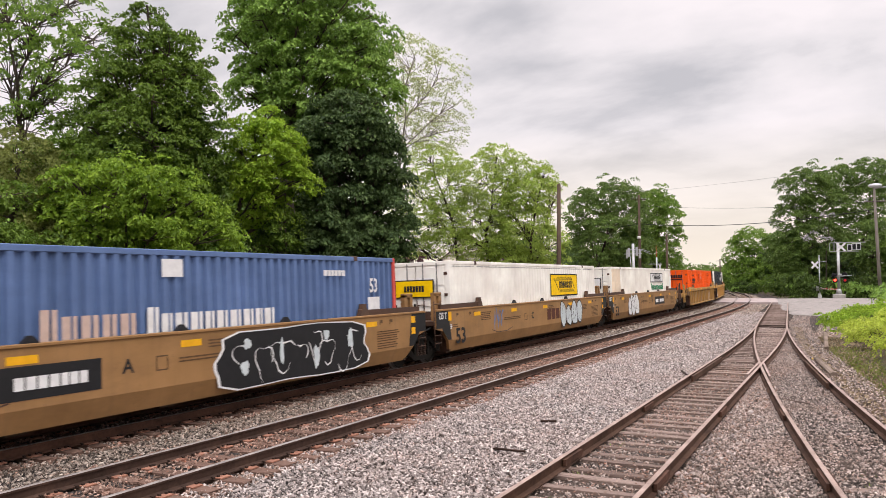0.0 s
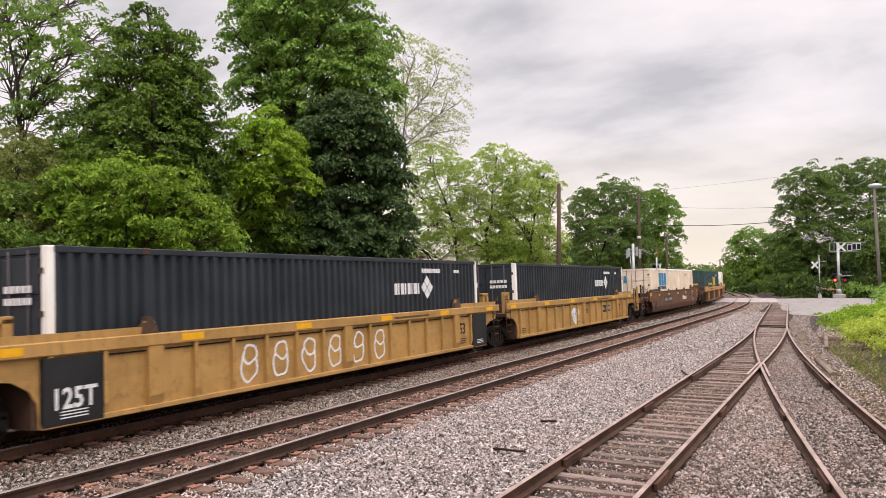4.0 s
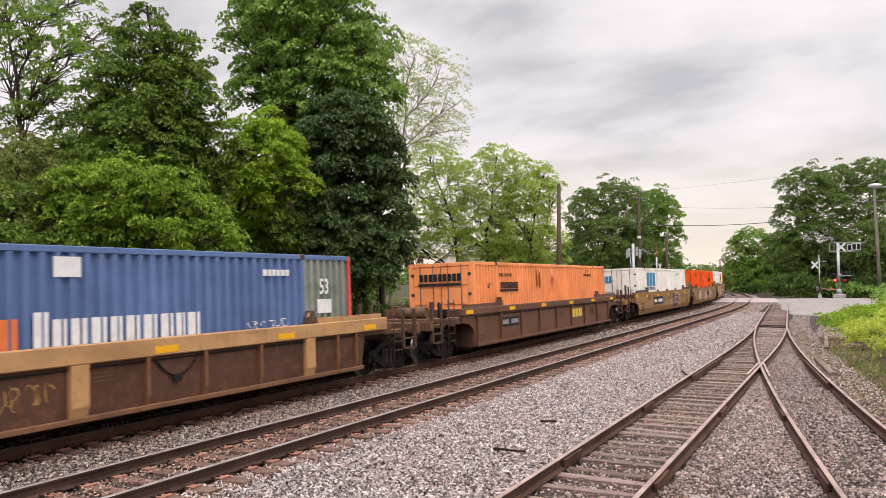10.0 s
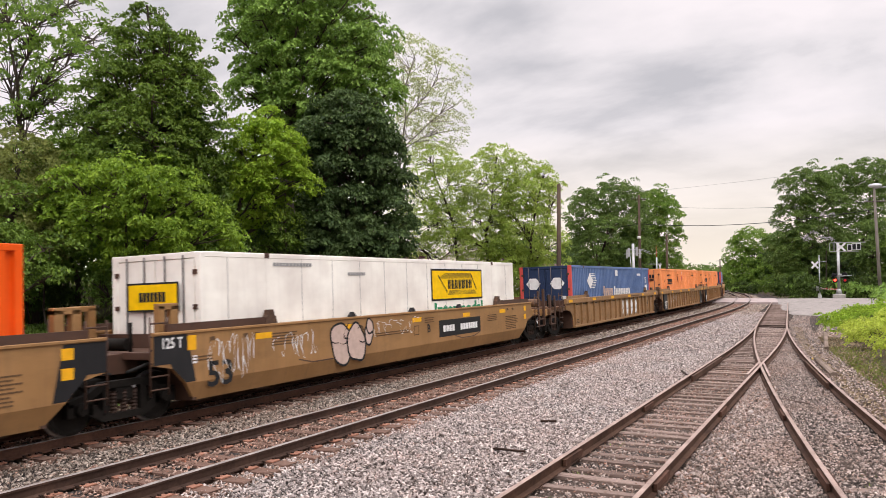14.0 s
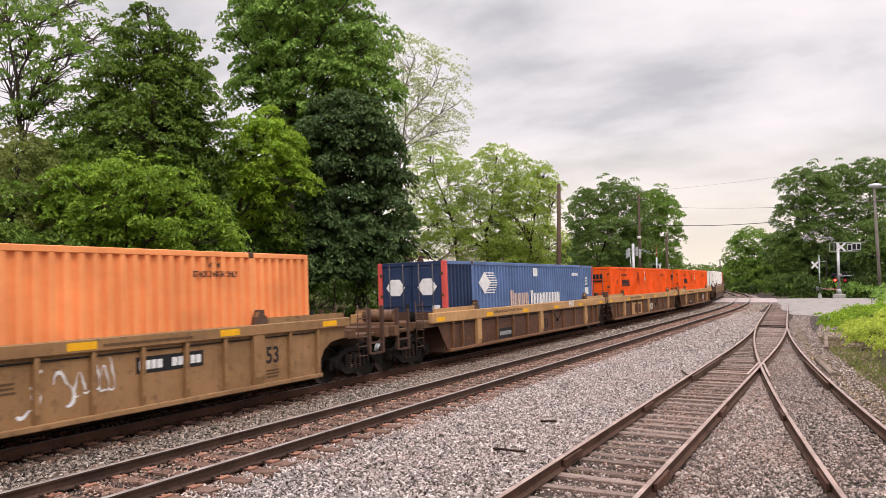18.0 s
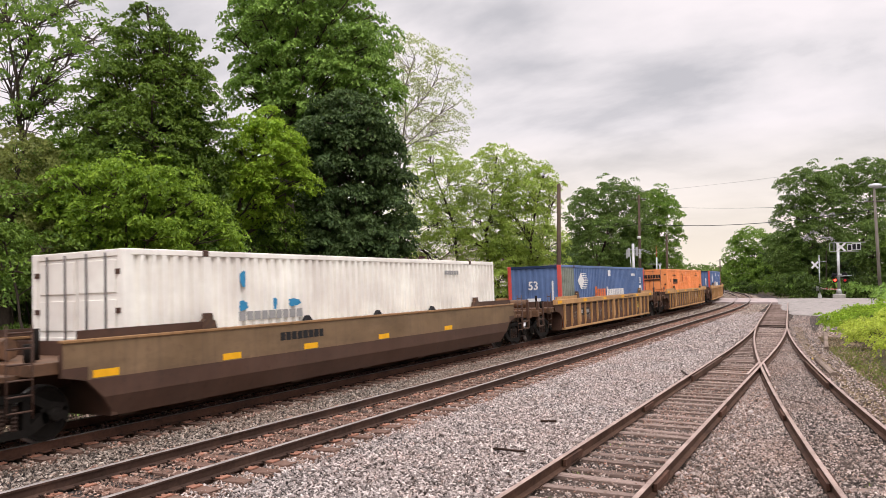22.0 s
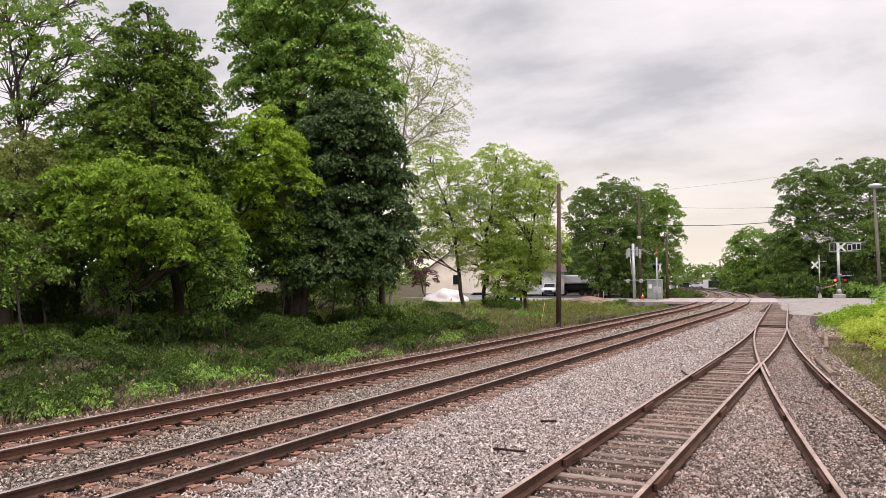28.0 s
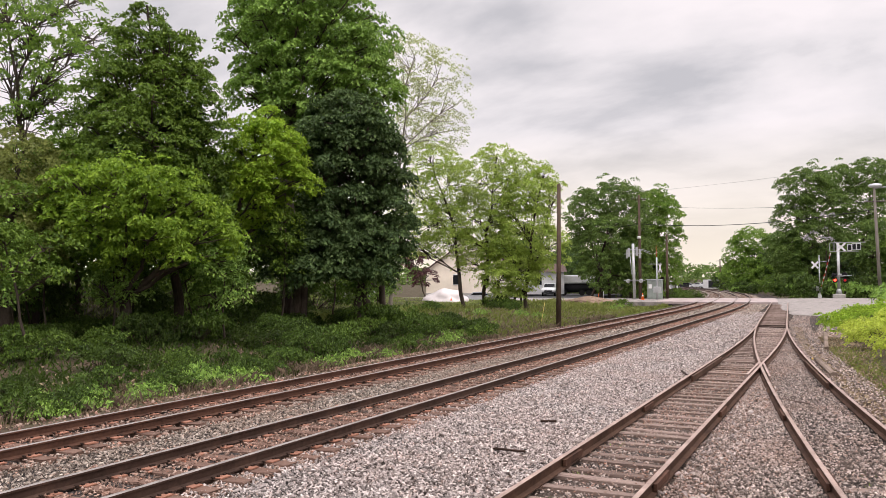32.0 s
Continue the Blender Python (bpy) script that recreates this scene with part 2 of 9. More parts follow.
M["leaf_mid"] = leafy("leaf_mid", (0.045, 0.095, 0.016), (0.125, 0.235, 0.032), (0.25, 0.41, 0.056), 0.38)
M["leaf_lime"] = leafy("leaf_lime", (0.085, 0.17, 0.012), (0.205, 0.37, 0.024), (0.37, 0.55, 0.05), 0.38)
M["leaf_dark"] = leafy("leaf_dark", (0.015, 0.036, 0.011), (0.046, 0.092, 0.024), (0.115, 0.185, 0.052), 0.2)
M["leaf_oak"] = leafy("leaf_oak", (0.0628, 0.128, 0.0269), (0.164, 0.299, 0.0508), (0.299, 0.493, 0.0822), 0.2)
M["leaf_pale"] = leafy("leaf_pale", (0.19, 0.25, 0.09), (0.33, 0.42, 0.14), (0.50, 0.58, 0.21), 0.5)
M["leaf_olive"] = leafy("leaf_olive", (0.075, 0.105, 0.0225), (0.15, 0.199, 0.039), (0.24, 0.285, 0.0675), 0.38)
M["leaf_shrub"] = leafy("leaf_shrub", (0.0096, 0.024, 0.0048), (0.044, 0.088, 0.0128), (0.132, 0.216, 0.0336), 0.22, 0.5)
M["leaf_maple"] = leafy("leaf_maple", (0.0303, 0.0666, 0.0098), (0.0869, 0.163, 0.0181), (0.17, 0.28, 0.0333), 0.22)
M["leaf_bright"] = leafy("leaf_bright", (0.179, 0.28, 0.0314), (0.358, 0.504, 0.056), (0.582, 0.694, 0.101), 0.4)
M["leaf_spring"] = leafy("leaf_spring", (0.14, 0.235, 0.035), (0.28, 0.42, 0.065), (0.46, 0.60, 0.12), 0.48)
M["leaf_far"] = leafy("leaf_far", (0.0333, 0.069, 0.0172), (0.092, 0.172, 0.0322), (0.184, 0.287, 0.0552), 0.3)
M["leaf_fresh"] = leafy("leaf_fresh", (0.0468, 0.104, 0.0108), (0.14, 0.257, 0.0207), (0.279, 0.441, 0.0396), 0.30)
M["leaf_purple"] = leafy("leaf_purple", (0.05, 0.02, 0.025), (0.09, 0.04, 0.045), (0.15, 0.07, 0.07), 0.3)
M["blossom"] = leafy("blossom", (0.24, 0.22, 0.23), (0.38, 0.36, 0.37), (0.52, 0.49, 0.51), 0.3)
M["grass"] = leafy("grass", (0.05, 0.106, 0.0225), (0.15, 0.237, 0.045), (0.325, 0.413, 0.0938), 0.32)
M["dry_weed"] = leafy("dry_weed", (0.12, 0.085, 0.06), (0.22, 0.165, 0.12), (0.33, 0.27, 0.19), 0.25)
M["litter"] = leafy("litter", (0.084, 0.056, 0.035), (0.224, 0.158, 0.098), (0.406, 0.322, 0.21), 0.1)
M["dry_dark"] = leafy("dry_dark", (0.05, 0.035, 0.025), (0.12, 0.085, 0.06), (0.24, 0.18, 0.125), 0.2)
M["log_pale"] = grainy("log_pale", (0.10, 0.07, 0.052), (0.32, 0.25, 0.205), 9.0, 0.95, bump=1.0, dist=0.03, stretch=(3, 0.5, 3))
M["car_tan"] = painted("car_tan", (0.32, 0.175, 0.069), rust=(0.12, 0.07, 0.04), wear=0.60, streak=0.35)
M["car_yellow"] = painted("car_yellow", (0.46, 0.265, 0.085), rust=(0.14, 0.075, 0.04), wear=0.54, streak=0.45)
M["car_brown"] = painted("car_brown", (0.14, 0.064, 0.038), rust=(0.05, 0.03, 0.022), wear=0.56, streak=0.3)
M["car_rust"] = painted("car_rust", (0.30, 0.168, 0.075), rust=(0.06, 0.035, 0.025), wear=0.53, streak=0.4)
M["car_chord"] = painted("car_chord", (0.50, 0.285, 0.125), rust=(0.16, 0.09, 0.05), wear=0.55, streak=0.5)
M["car_dirt"] = painted("car_dirt", (0.082, 0.043, 0.029), rust=(0.04, 0.028, 0.022), wear=0.55, streak=0.35)
M["car_umber"] = painted("car_umber", (0.088, 0.039, 0.024), rust=(0.20, 0.085, 0.04), wear=0.51, streak=0.6)
M["car_rib"] = painted("car_rib", (0.20, 0.095, 0.046), rust=(0.07, 0.04, 0.027), wear=0.50, streak=0.5)
M["car_lock"] = painted("car_lock", (0.085, 0.05, 0.035), rust=(0.20, 0.10, 0.05), wear=0.5, streak=0.4)
M["car_grime"] = painted("car_grime", (0.15, 0.078, 0.042), rust=(0.04, 0.028, 0.02), wear=0.47, streak=0.6)
M["lock_steel"] = plain("lock_steel", (0.11, 0.10, 0.10), 0.5, 0.3)
M["car_black"] = painted("car_black", (0.016, 0.016, 0.018), wear=0.68)
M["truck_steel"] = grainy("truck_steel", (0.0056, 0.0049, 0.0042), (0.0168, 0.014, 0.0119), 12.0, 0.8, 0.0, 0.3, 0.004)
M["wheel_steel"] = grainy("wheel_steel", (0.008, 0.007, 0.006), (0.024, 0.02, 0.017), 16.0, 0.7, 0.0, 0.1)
M["tread"] = grainy("tread", (0.40, 0.39, 0.39), (0.55, 0.54, 0.54), 20.0, 0.3, 0.95, 0.05)
M["box_blue"] = painted("box_blue", (0.115, 0.185, 0.365), wear=0.7, streak=0.25)
M["box_navy"] = painted("box_navy", (0.02, 0.038, 0.095), wear=0.74, streak=0.2)
M["box_faded"] = painted("box_faded", (0.26, 0.29, 0.25), wear=0.58, streak=0.6)
M["box_white"] = painted("box_white", (0.93, 0.875, 0.81), rust=(0.45, 0.34, 0.25), wear=0.73, streak=0.10)
M["box_cream"] = painted("box_cream", (0.86, 0.73, 0.58), rust=(0.45, 0.34, 0.25), wear=0.74, streak=0.12)
M["box_orange"] = painted("box_orange", (0.90, 0.108, 0.004), wear=0.76, streak=0.14)
M["box_pale"] = painted("box_pale", (0.93, 0.33, 0.12), wear=0.76, streak=0.14)
M["box_black"] = painted("box_black", (0.028, 0.034, 0.042), wear=0.78, streak=0.1)
M["box_green"] = painted("box_green", (0.044, 0.085, 0.09), wear=0.76, streak=0.2)
M["box_red"] = painted("box_red", (0.62, 0.09, 0.075), wear=0.76, streak=0.2)
M["deco_white"] = plain("deco_white", (0.80, 0.80, 0.80), 0.55)
M["deco_black"] = plain("deco_black", (0.022, 0.022, 0.024), 0.55)
M["deco_yellow"] = plain("deco_yellow", (0.95, 0.60, 0.0), 0.5)
M["deco_gold"] = plain("deco_gold", (0.72, 0.52, 0.08), 0.5)
M["deco_blue"] = plain("deco_blue", (0.045, 0.26, 0.48), 0.5)
M["deco_orange"] = plain("deco_orange", (0.75, 0.20, 0.06), 0.5)
M["deco_green"] = plain("deco_green", (0.03, 0.25, 0.12), 0.5)
M["deco_grey"] = plain("deco_grey", (0.33, 0.33, 0.33), 0.6)
M["deco_pink"] = plain("deco_pink", (0.58, 0.44, 0.38), 0.6)
M["deco_pale"] = plain("deco_pale", (0.60, 0.66, 0.68), 0.55)
M["deco_brown"] = plain("deco_brown", (0.12, 0.07, 0.038), 0.6)
M["deco_slate"] = plain("deco_slate", (0.05, 0.10, 0.20), 0.6)
M["car_faded"] = painted("car_faded", (0.20, 0.13, 0.072), rust=(0.12, 0.075, 0.05), wear=0.55, streak=0.5)
M["deco_wine"] = plain("deco_wine", (0.10, 0.036, 0.026), 0.6)
M["glass"] = plain("glass", (0.012, 0.014, 0.017), 0.32)
M["lamp_red"] = plain("lamp_red", (1.0, 0.05, 0.03), 0.3, glow=6.0)
M["lamp_dim"] = plain("lamp_dim", (0.35, 0.02, 0.02), 0.3, glow=0.5)
M["wall_cream"] = grainy("wall_cream", (0.90, 0.79, 0.66), (0.96, 0.87, 0.75), 5.0, 0.85, bump=0.1)
M["wall_white"] = grainy("wall_white", (0.68, 0.68, 0.68), (0.80, 0.80, 0.80), 5.0, 0.8, bump=0.1)
M["shingle"] = grainy("shingle", (0.09, 0.06, 0.055), (0.17, 0.12, 0.11), 6.0, 0.9)
M["tarp"] = grainy("tarp", (0.66, 0.60, 0.60), (0.80, 0.74, 0.74), 3.0, 0.6, bump=0.5, dist=0.05)
M["stake_yellow"] = plain("stake_yellow", (0.72, 0.58, 0.20), 0.6)
M["cone_orange"] = plain("cone_orange", (0.85, 0.15, 0.02), 0.5)
M["rubber"] = plain("rubber", (0.02, 0.02, 0.02), 0.8)


# ---------------------------------------------------------------- mesh tools
def mesh_np(name, verts, faces, mats, smooth=False, face_mat=None):
    """A mesh from arrays: verts (n, 3), faces (m, k)."""
    verts, faces = np.asarray(verts, dtype=np.float32), np.asarray(faces, dtype=np.int32)
    me = bpy.data.meshes.new(name)
    k = faces.shape[1]
    me.vertices.add(len(verts))
    me.vertices.foreach_set("co", verts.ravel())
    me.loops.add(faces.size)
    me.loops.foreach_set("vertex_index", faces.ravel())
    me.polygons.add(len(faces))
    me.polygons.foreach_set("loop_start", np.arange(0, faces.size, k, dtype=np.int32))
    me.polygons.foreach_set("loop_total", np.full(len(faces), k, dtype=np.int32))
    if face_mat is not None:
        me.polygons.foreach_set("material_index", np.asarray(face_mat, dtype=np.int32))
    me.polygons.foreach_set("use_smooth", np.full(len(faces), smooth))
    for mt in mats:
        me.materials.append(mt)
    me.update(calc_edges=True)
    me.validate()
    return me


def done(bm, name, mats, smooth=False):
    me = bpy.data.meshes.new(name)
    bmesh.ops.recalc_face_normals(bm, faces=bm.faces[:])
    if smooth:
        for f in bm.faces:
            f.smooth = True
    bm.to_mesh(me)
    bm.free()
    for mt in (mats if isinstance(mats, (list, tuple)) else [mats]):
        me.materials.append(mt)
    return me


def bx(bm, x0, x1, y0, y1, z0, z1, mi=0):
    v = [bm.verts.new((x, y, z)) for x in (x0, x1) for y in (y0, y1) for z in (z0, z1)]
    for q in ((0, 1, 3, 2), (4, 6, 7, 5), (0, 4, 5, 1), (2, 3, 7, 6), (0, 2, 6, 4), (1, 5, 7, 3)):
        f = bm.faces.new([v[i] for i in q])
        f.material_index = mi


def boxes(name, mat, *rows, bevel=0.0):
    """One mesh out of boxes x0, x1, y0, y1, z0, z1, with rounded edges if asked."""
    bm = bmesh.new()
    for r in rows:
        bx(bm, *r)
    if bevel:
        bmesh.ops.bevel(bm, geom=bm.edges[:], offset=bevel, segments=1, affect="EDGES")
    return done(bm, name, mat)


def rod(bm, a, b, r0, r1=None, n=8, mi=0, caps=True):
    """A tapered round bar from a to b."""
    a, b = Vector(a), Vector(b)
    r1 = r0 if r1 is None else r1
    d = (b - a).normalized()
    u = d.orthogonal().normalized()
    w = d.cross(u)
    ra, rb = [], []
    for i in range(n):
        t = 2 * math.pi * i / n
        o = u * math.cos(t) + w * math.sin(t)
        ra.append(bm.verts.new(a + o * r0))
        rb.append(bm.verts.new(b + o * r1))
    for i in range(n):
        f = bm.faces.new((ra[i], ra[(i + 1) % n], rb[(i + 1) % n], rb[i]))
        f.material_index = mi
        f.smooth = True
    if caps:
        bm.faces.new(ra[::-1]).material_index = mi
        bm.faces.new(rb).material_index = mi


def rods(name, mat, *rows, n=8):
    bm = bmesh.new()
    for r in rows:
        rod(bm, *r, n=n)
    return done(bm, name, mat)


def extrude_x(bm, poly, x0, x1, mi=0):
    """A plate: a polygon in y, z carried from x0 to x1."""
    a = [bm.verts.new((x0, y, z)) for y, z in poly]
    b = [bm.verts.new((x1, y, z)) for y, z in poly]
    n = len(poly)
    bm.faces.new(a[::-1]).material_index = mi
    bm.faces.new(b).material_index = mi
    for i in range(n):
        bm.faces.new((a[i], a[(i + 1) % n], b[(i + 1) % n], b[i])).material_index = mi


def extrude_y(bm, poly, y0, y1, mi=0):
    """A bar: a polygon in x, z carried from y0 to y1."""
    a = [bm.verts.new((x, y0, z)) for x, z in poly]
    b = [bm.verts.new((x, y1, z)) for x, z in poly]
    n = len(poly)
    bm.faces.new(a).material_index = mi
    bm.faces.new(b[::-1]).material_index = mi
    for i in range(n):
        bm.faces.new((a[i], b[i], b[(i + 1) % n], a[(i + 1) % n])).material_index = mi


def plate_x(name, mat, poly, x0, x1):
    bm = bmesh.new()
    extrude_x(bm, poly, x0, x1)
    return done(bm, name, mat)


def put(name, me, parent=None, label="", at=None):
    """Link a mesh as one object, under a thing or a part."""
    ob = new(name, me)
    if parent is not None:
        ob.parent = parent
    if at is not None:
        ob.matrix_basis = at
    if label:
        ob["label"] = label
    return ob


def part(name, bm, material, parent, label=""):
    return put(name, done(bm, name, material), parent, label)


def thing(name, label, category, group="", kind="", at=None):
    ob = new(name)
    ob.empty_display_size = 0.3
    if at is not None:
        ob.matrix_basis = at
    return tagged(ob, label, category, group, kind)


TEXTS = {}


def lettering(name, text, height, mat, parent, at, squeeze=1.0, label="", bold=0.03):
    """Flat lettering a few millimetres thick, standing up in x, z of its own space."""
    key = (text, round(height, 3), mat.name, round(squeeze, 2), bold)
    if key not in TEXTS:
        cu = bpy.data.curves.new(name, "FONT")
        cu.body, cu.size, cu.extrude, cu.align_x, cu.align_y = text, height * 1.38, 0.002, "CENTER", "CENTER"
        cu.resolution_u, cu.offset = 2, height * bold
        ob = bpy.data.objects.new(name, cu)
        scene.collection.objects.link(ob)
        me = bpy.data.meshes.new_from_object(ob.evaluated_get(bpy.context.evaluated_depsgraph_get()))
        me.transform(Matrix.Diagonal((squeeze, 1, 1, 1)))
        me.materials.clear()
        me.materials.append(mat)
        bpy.data.objects.remove(ob)
        bpy.data.curves.remove(cu)
        TEXTS[key] = me
    return put(name, TEXTS[key], parent, label, at)


# the text stands on a side that faces +x: its x runs along +y, its y along +z
SIDE = Matrix(((0, 0, 1, 0), (1, 0, 0, 0), (0, 1, 0, 0), (0, 0, 0, 1)))
# the text stands on an end that faces -y: its x runs along +x
FRONT = Matrix(((1, 0, 0, 0), (0, 0, -1, 0), (0, 1, 0, 0), (0, 0, 0, 1)))


def side_text(name, text, y, z, height, mat, parent, x, squeeze=1.0, bold=0.03):
    return lettering(name, text, height, mat, parent, Matrix.Translation((x, y, z)) @ SIDE, squeeze, "", bold)


def side_panel(name, mat, parent, x, y0, y1, z0, z1, thick=0.006, label=""):
    return put(name, boxes(name, mat, (x, x + thick, y0, y1, z0, z1)), parent, label)


def word_bars(name, mat, parent, x, y0, y1, z0, z1, n, lead=False, label=""):
    """A word kept as plain blocks, one for each character."""
    rnd = random.Random(n * 7 + int((z1 - z0) * 100))
    cuts = [0.0]
    for i in range(n):
        cuts.append(cuts[-1] + (rnd.uniform(0.8, 1.15) if n > 3 else 1.0))
    cuts = [y0 + (y1 - y0) * c / cuts[-1] for c in cuts]
    bm = bmesh.new()
    for i in range(n):
        w = cuts[i + 1] - cuts[i]
        top = z1 if (i == 0 or not lead) else z1 - (z1 - z0) * 0.2
        row = (x, x + 0.005, cuts[i] + w * 0.07, cuts[i + 1] - w * 0.11, z0, top)
        if z1 - z0 >= 0.2:
            k = cuts[i] + w * rnd.uniform(0.5, 0.6)
            stems = [row] if n < 4 else [(x, x + 0.005, cuts[i] + w * 0.1, k, z0, top), (x, x + 0.005, k + w * 0.12, cuts[i + 1] - w * 0.12, z0, top)]
            put(name + "_block", boxes(name, mat, *stems), parent, label)
        else:
            bx(bm, *row)
    if z1 - z0 >= 0.2:
        bm.free()
        return
    return tagged(part(name, bm, mat, parent, label), kind="stuff")


def sprayed(name, mat, parent, x, y0, y1, z0, z1, seed, strokes=9, width=0.045, label=""):
    """Sprayed loops and strokes that spell nothing: thin flat ribbons."""
    rnd = random.Random(seed)
    bm = bmesh.new()
    span = (y1 - y0) / strokes
    for i in range(strokes):
        cy = y0 + (i + 0.5) * span + rnd.uniform(-0.2, 0.2) * span
        cz = rnd.uniform(z0 + (z1 - z0) * 0.38, z0 + (z1 - z0) * 0.62)
        ry, rz = span * rnd.uniform(0.4, 0.8), (z1 - z0) * rnd.uniform(0.25, 0.42)
        a0, sweep = rnd.uniform(0, 6.28), rnd.uniform(2.2, 5.6)
        prev = None
        m_ = 12
        for j in range(m_ + 1):
            a = a0 + sweep * j / m_
            wv = width * (0.6 + 0.4 * math.sin(j * 0.9))
            wob = 1 + 0.25 * math.sin(3 * a + seed)
            yy, zz = cy + ry * wob * math.cos(a), cz + rz * wob * math.sin(a)
            ny, nz = math.cos(a), math.sin(a)
            xo = x + 0.001 * i
            cur = (bm.verts.new((xo, yy - ny * wv / 2, zz - nz * wv / 2)), bm.verts.new((xo, yy + ny * wv / 2, zz + nz * wv / 2)))
            if prev:
                bm.faces.new((prev[0], prev[1], cur[1], cur[0]))
            prev = cur
    return tagged(part(name, bm, mat, parent, label), kind="stuff")


def bubble(parent, x, y0, y1, z0, z1, fill, ink, seed, lobes):
    """Sprayed bubble shapes: overlapping rounded lobes, each with a dark rim. lobes: (along, up, half width, half height), from 0 to 1."""
    rnd = random.Random(seed)
    rim, inner = bmesh.new(), bmesh.new()
    w, h = y1 - y0, z1 - z0
    for i, (u, v, ru, rv) in enumerate(lobes):
        p1, lean = rnd.uniform(0, 6), rnd.uniform(-0.18, 0.18)
        for bm, grow, dx in ((rim, 0.055, 0.0), (inner, 0.0, 0.0012)):
            pts = []
            for k in range(26):
                t = 2 * math.pi * k / 26
                r = 1 + 0.06 * math.sin(3 * t + p1) + 0.04 * math.sin(5 * t + p1 * 2)
                a, b = (ru * w + grow) * r * math.cos(t), (rv * h + grow) * r * math.sin(t)
                pts.append((y0 + u * w + a + lean * b, min(max(z0 + v * h + b, 0.33), 1.59)))
            extrude_x(bm, pts, x + 0.0025 * i + dx, x + 0.0025 * i + dx + 0.001)
    tagged(part("graffiti", rim, ink, parent, "dark sprayed outlines"), kind="stuff")
    tagged(part("graffiti", inner, fill, parent, "pale sprayed bubble shapes"), kind="stuff")


def blob_panel(name, mat, parent, x, y0, y1, z0, z1, seed, label="", square=3):
    """A sprayed patch with a rounded, uneven outline."""
    rnd = random.Random(seed)
    bm = bmesh.new()
    cy, cz, ry, rz = (y0 + y1) / 2, (z0 + z1) / 2, (y1 - y0) / 2, (z1 - z0) / 2
    n = 28
    p1, p2 = rnd.uniform(0, 6), rnd.uniform(0, 6)
    a = []
    for i in range(n):
        t = 2 * math.pi * i / n
        r = 1.0 - (0.3 / square) * (1 - math.sin(3 * t + p1)) - (0.2 / square) * (1 - math.sin(7 * t + p2))
        ct, st = math.cos(t), math.sin(t)
        k = (abs(ct) ** square + abs(st) ** square) ** (-1 / square)
        a.append((cy + ry * r * k * ct, cz + rz * r * k * st))
    extrude_x(bm, a, x, x + 0.003)
    return part(name, bm, mat, parent, label)


# ---------------------------------------------------------------- plan of the tracks
# z = 0 is the top of the rails; the main line runs along y and bends away at BEND_Y
MAIN_X, SECOND, BEND_Y, BEND_R = -12.545, 3.68, 60.0, 370.0


def main_line(s, lat=0.0):
    """A place on the main line, lat metres to its right, with the heading in radians (to the left)."""
    if s <= BEND_Y:
        return MAIN_X + lat, s, 0.0
    a = (s - BEND_Y) / BEND_R
    return MAIN_X - BEND_R + (BEND_R + lat) * math.cos(a), BEND_Y + (BEND_R + lat) * math.sin(a), a


def siding_x(y):
    if y < 28:
        return -3.08
    if y < 45:
        return -3.08 - 0.00172 * (y - 28) ** 2
    return -3.577 - 0.0585 * (y - 45)


def spur_x(y):
    d = 49.0 - y
    if y < 2:
        return -3.8 + 0.055 * 47 + 0.00162 * 47 ** 2 + (2 - y) * 0.207
    return -3.8 + 0.055 * d + 0.00162 * d * d


def siding(s, lat=0.0):
    a = math.atan2(siding_x(s) - siding_x(s + 0.5), 0.5)
    return siding_x(s) + lat * math.cos(a), s + lat * math.sin(a), a


def spur(s, lat=0.0):
    a = math.atan2(spur_x(s) - spur_x(s + 0.5), 0.5)
    return spur_x(s) + lat * math.cos(a), s + lat * math.sin(a), a


def lat_of_main(x, y):
    """Distance to the right of the far main track's middle."""
    if y <= BEND_Y:
        return x - MAIN_X
    return math.hypot(x - (MAIN_X - BEND_R), y - BEND_Y) - BEND_R if x > MAIN_X - BEND_R else -200.0


def height(x, y):
    """Height of the natural ground."""
    l = lat_of_main(x, y)
    z = -0.34
    if l < -2.4:
        z = -0.34 - 0.30 * min(1.0, (-2.4 - l) / 2.0)
        z += 0.14 * noise.noise((x * 0.11, y * 0.11, 3.0)) * min(1.0, (-2.4 - l) / 4.0)
        if 56 < y < 83.5 and l < -5:
            z += 0.62 * max(0.0, min(1.0, (y - 56) / 16.0, (83.5 - y) / 3.5)) * min(1.0, (-5 - l) / 9.0)
        k = max(0.0, min(1.0, (-3.5 - l) / 10.0))
        rise = 0.75 * k * k * (3 - 2 * k)
        k = max(0.0, min(1.0, (-13.0 - l) / 36.0))
        rise += 2.3 * k * k * (3 - 2 * k)
        z += rise * max(0.0, min(1.0, (72.0 - y) / 22.0))
        if l < -20:
            z += min(1.2, (-20 - l) * 0.02) * max(0.0, min(1.0, (y - 50.0) / 22.0))
    if x > 1.2 and y < 62 and l > 5:
        edge = spur_x(max(y, 2)) + 1.3
        k = max(0.0, min(1.0, (x - edge - 0.3) / 3.0))
        z += k * 0.55 + 0.10 * k * noise.noise((x * 0.5, y * 0.5, 7.0))
    if y > 62 and x > -3:
        z = max(z, -0.24) if y < 106 else z
    return z


def band(lo, hi, step):
    return list(np.arange(lo, hi, step))


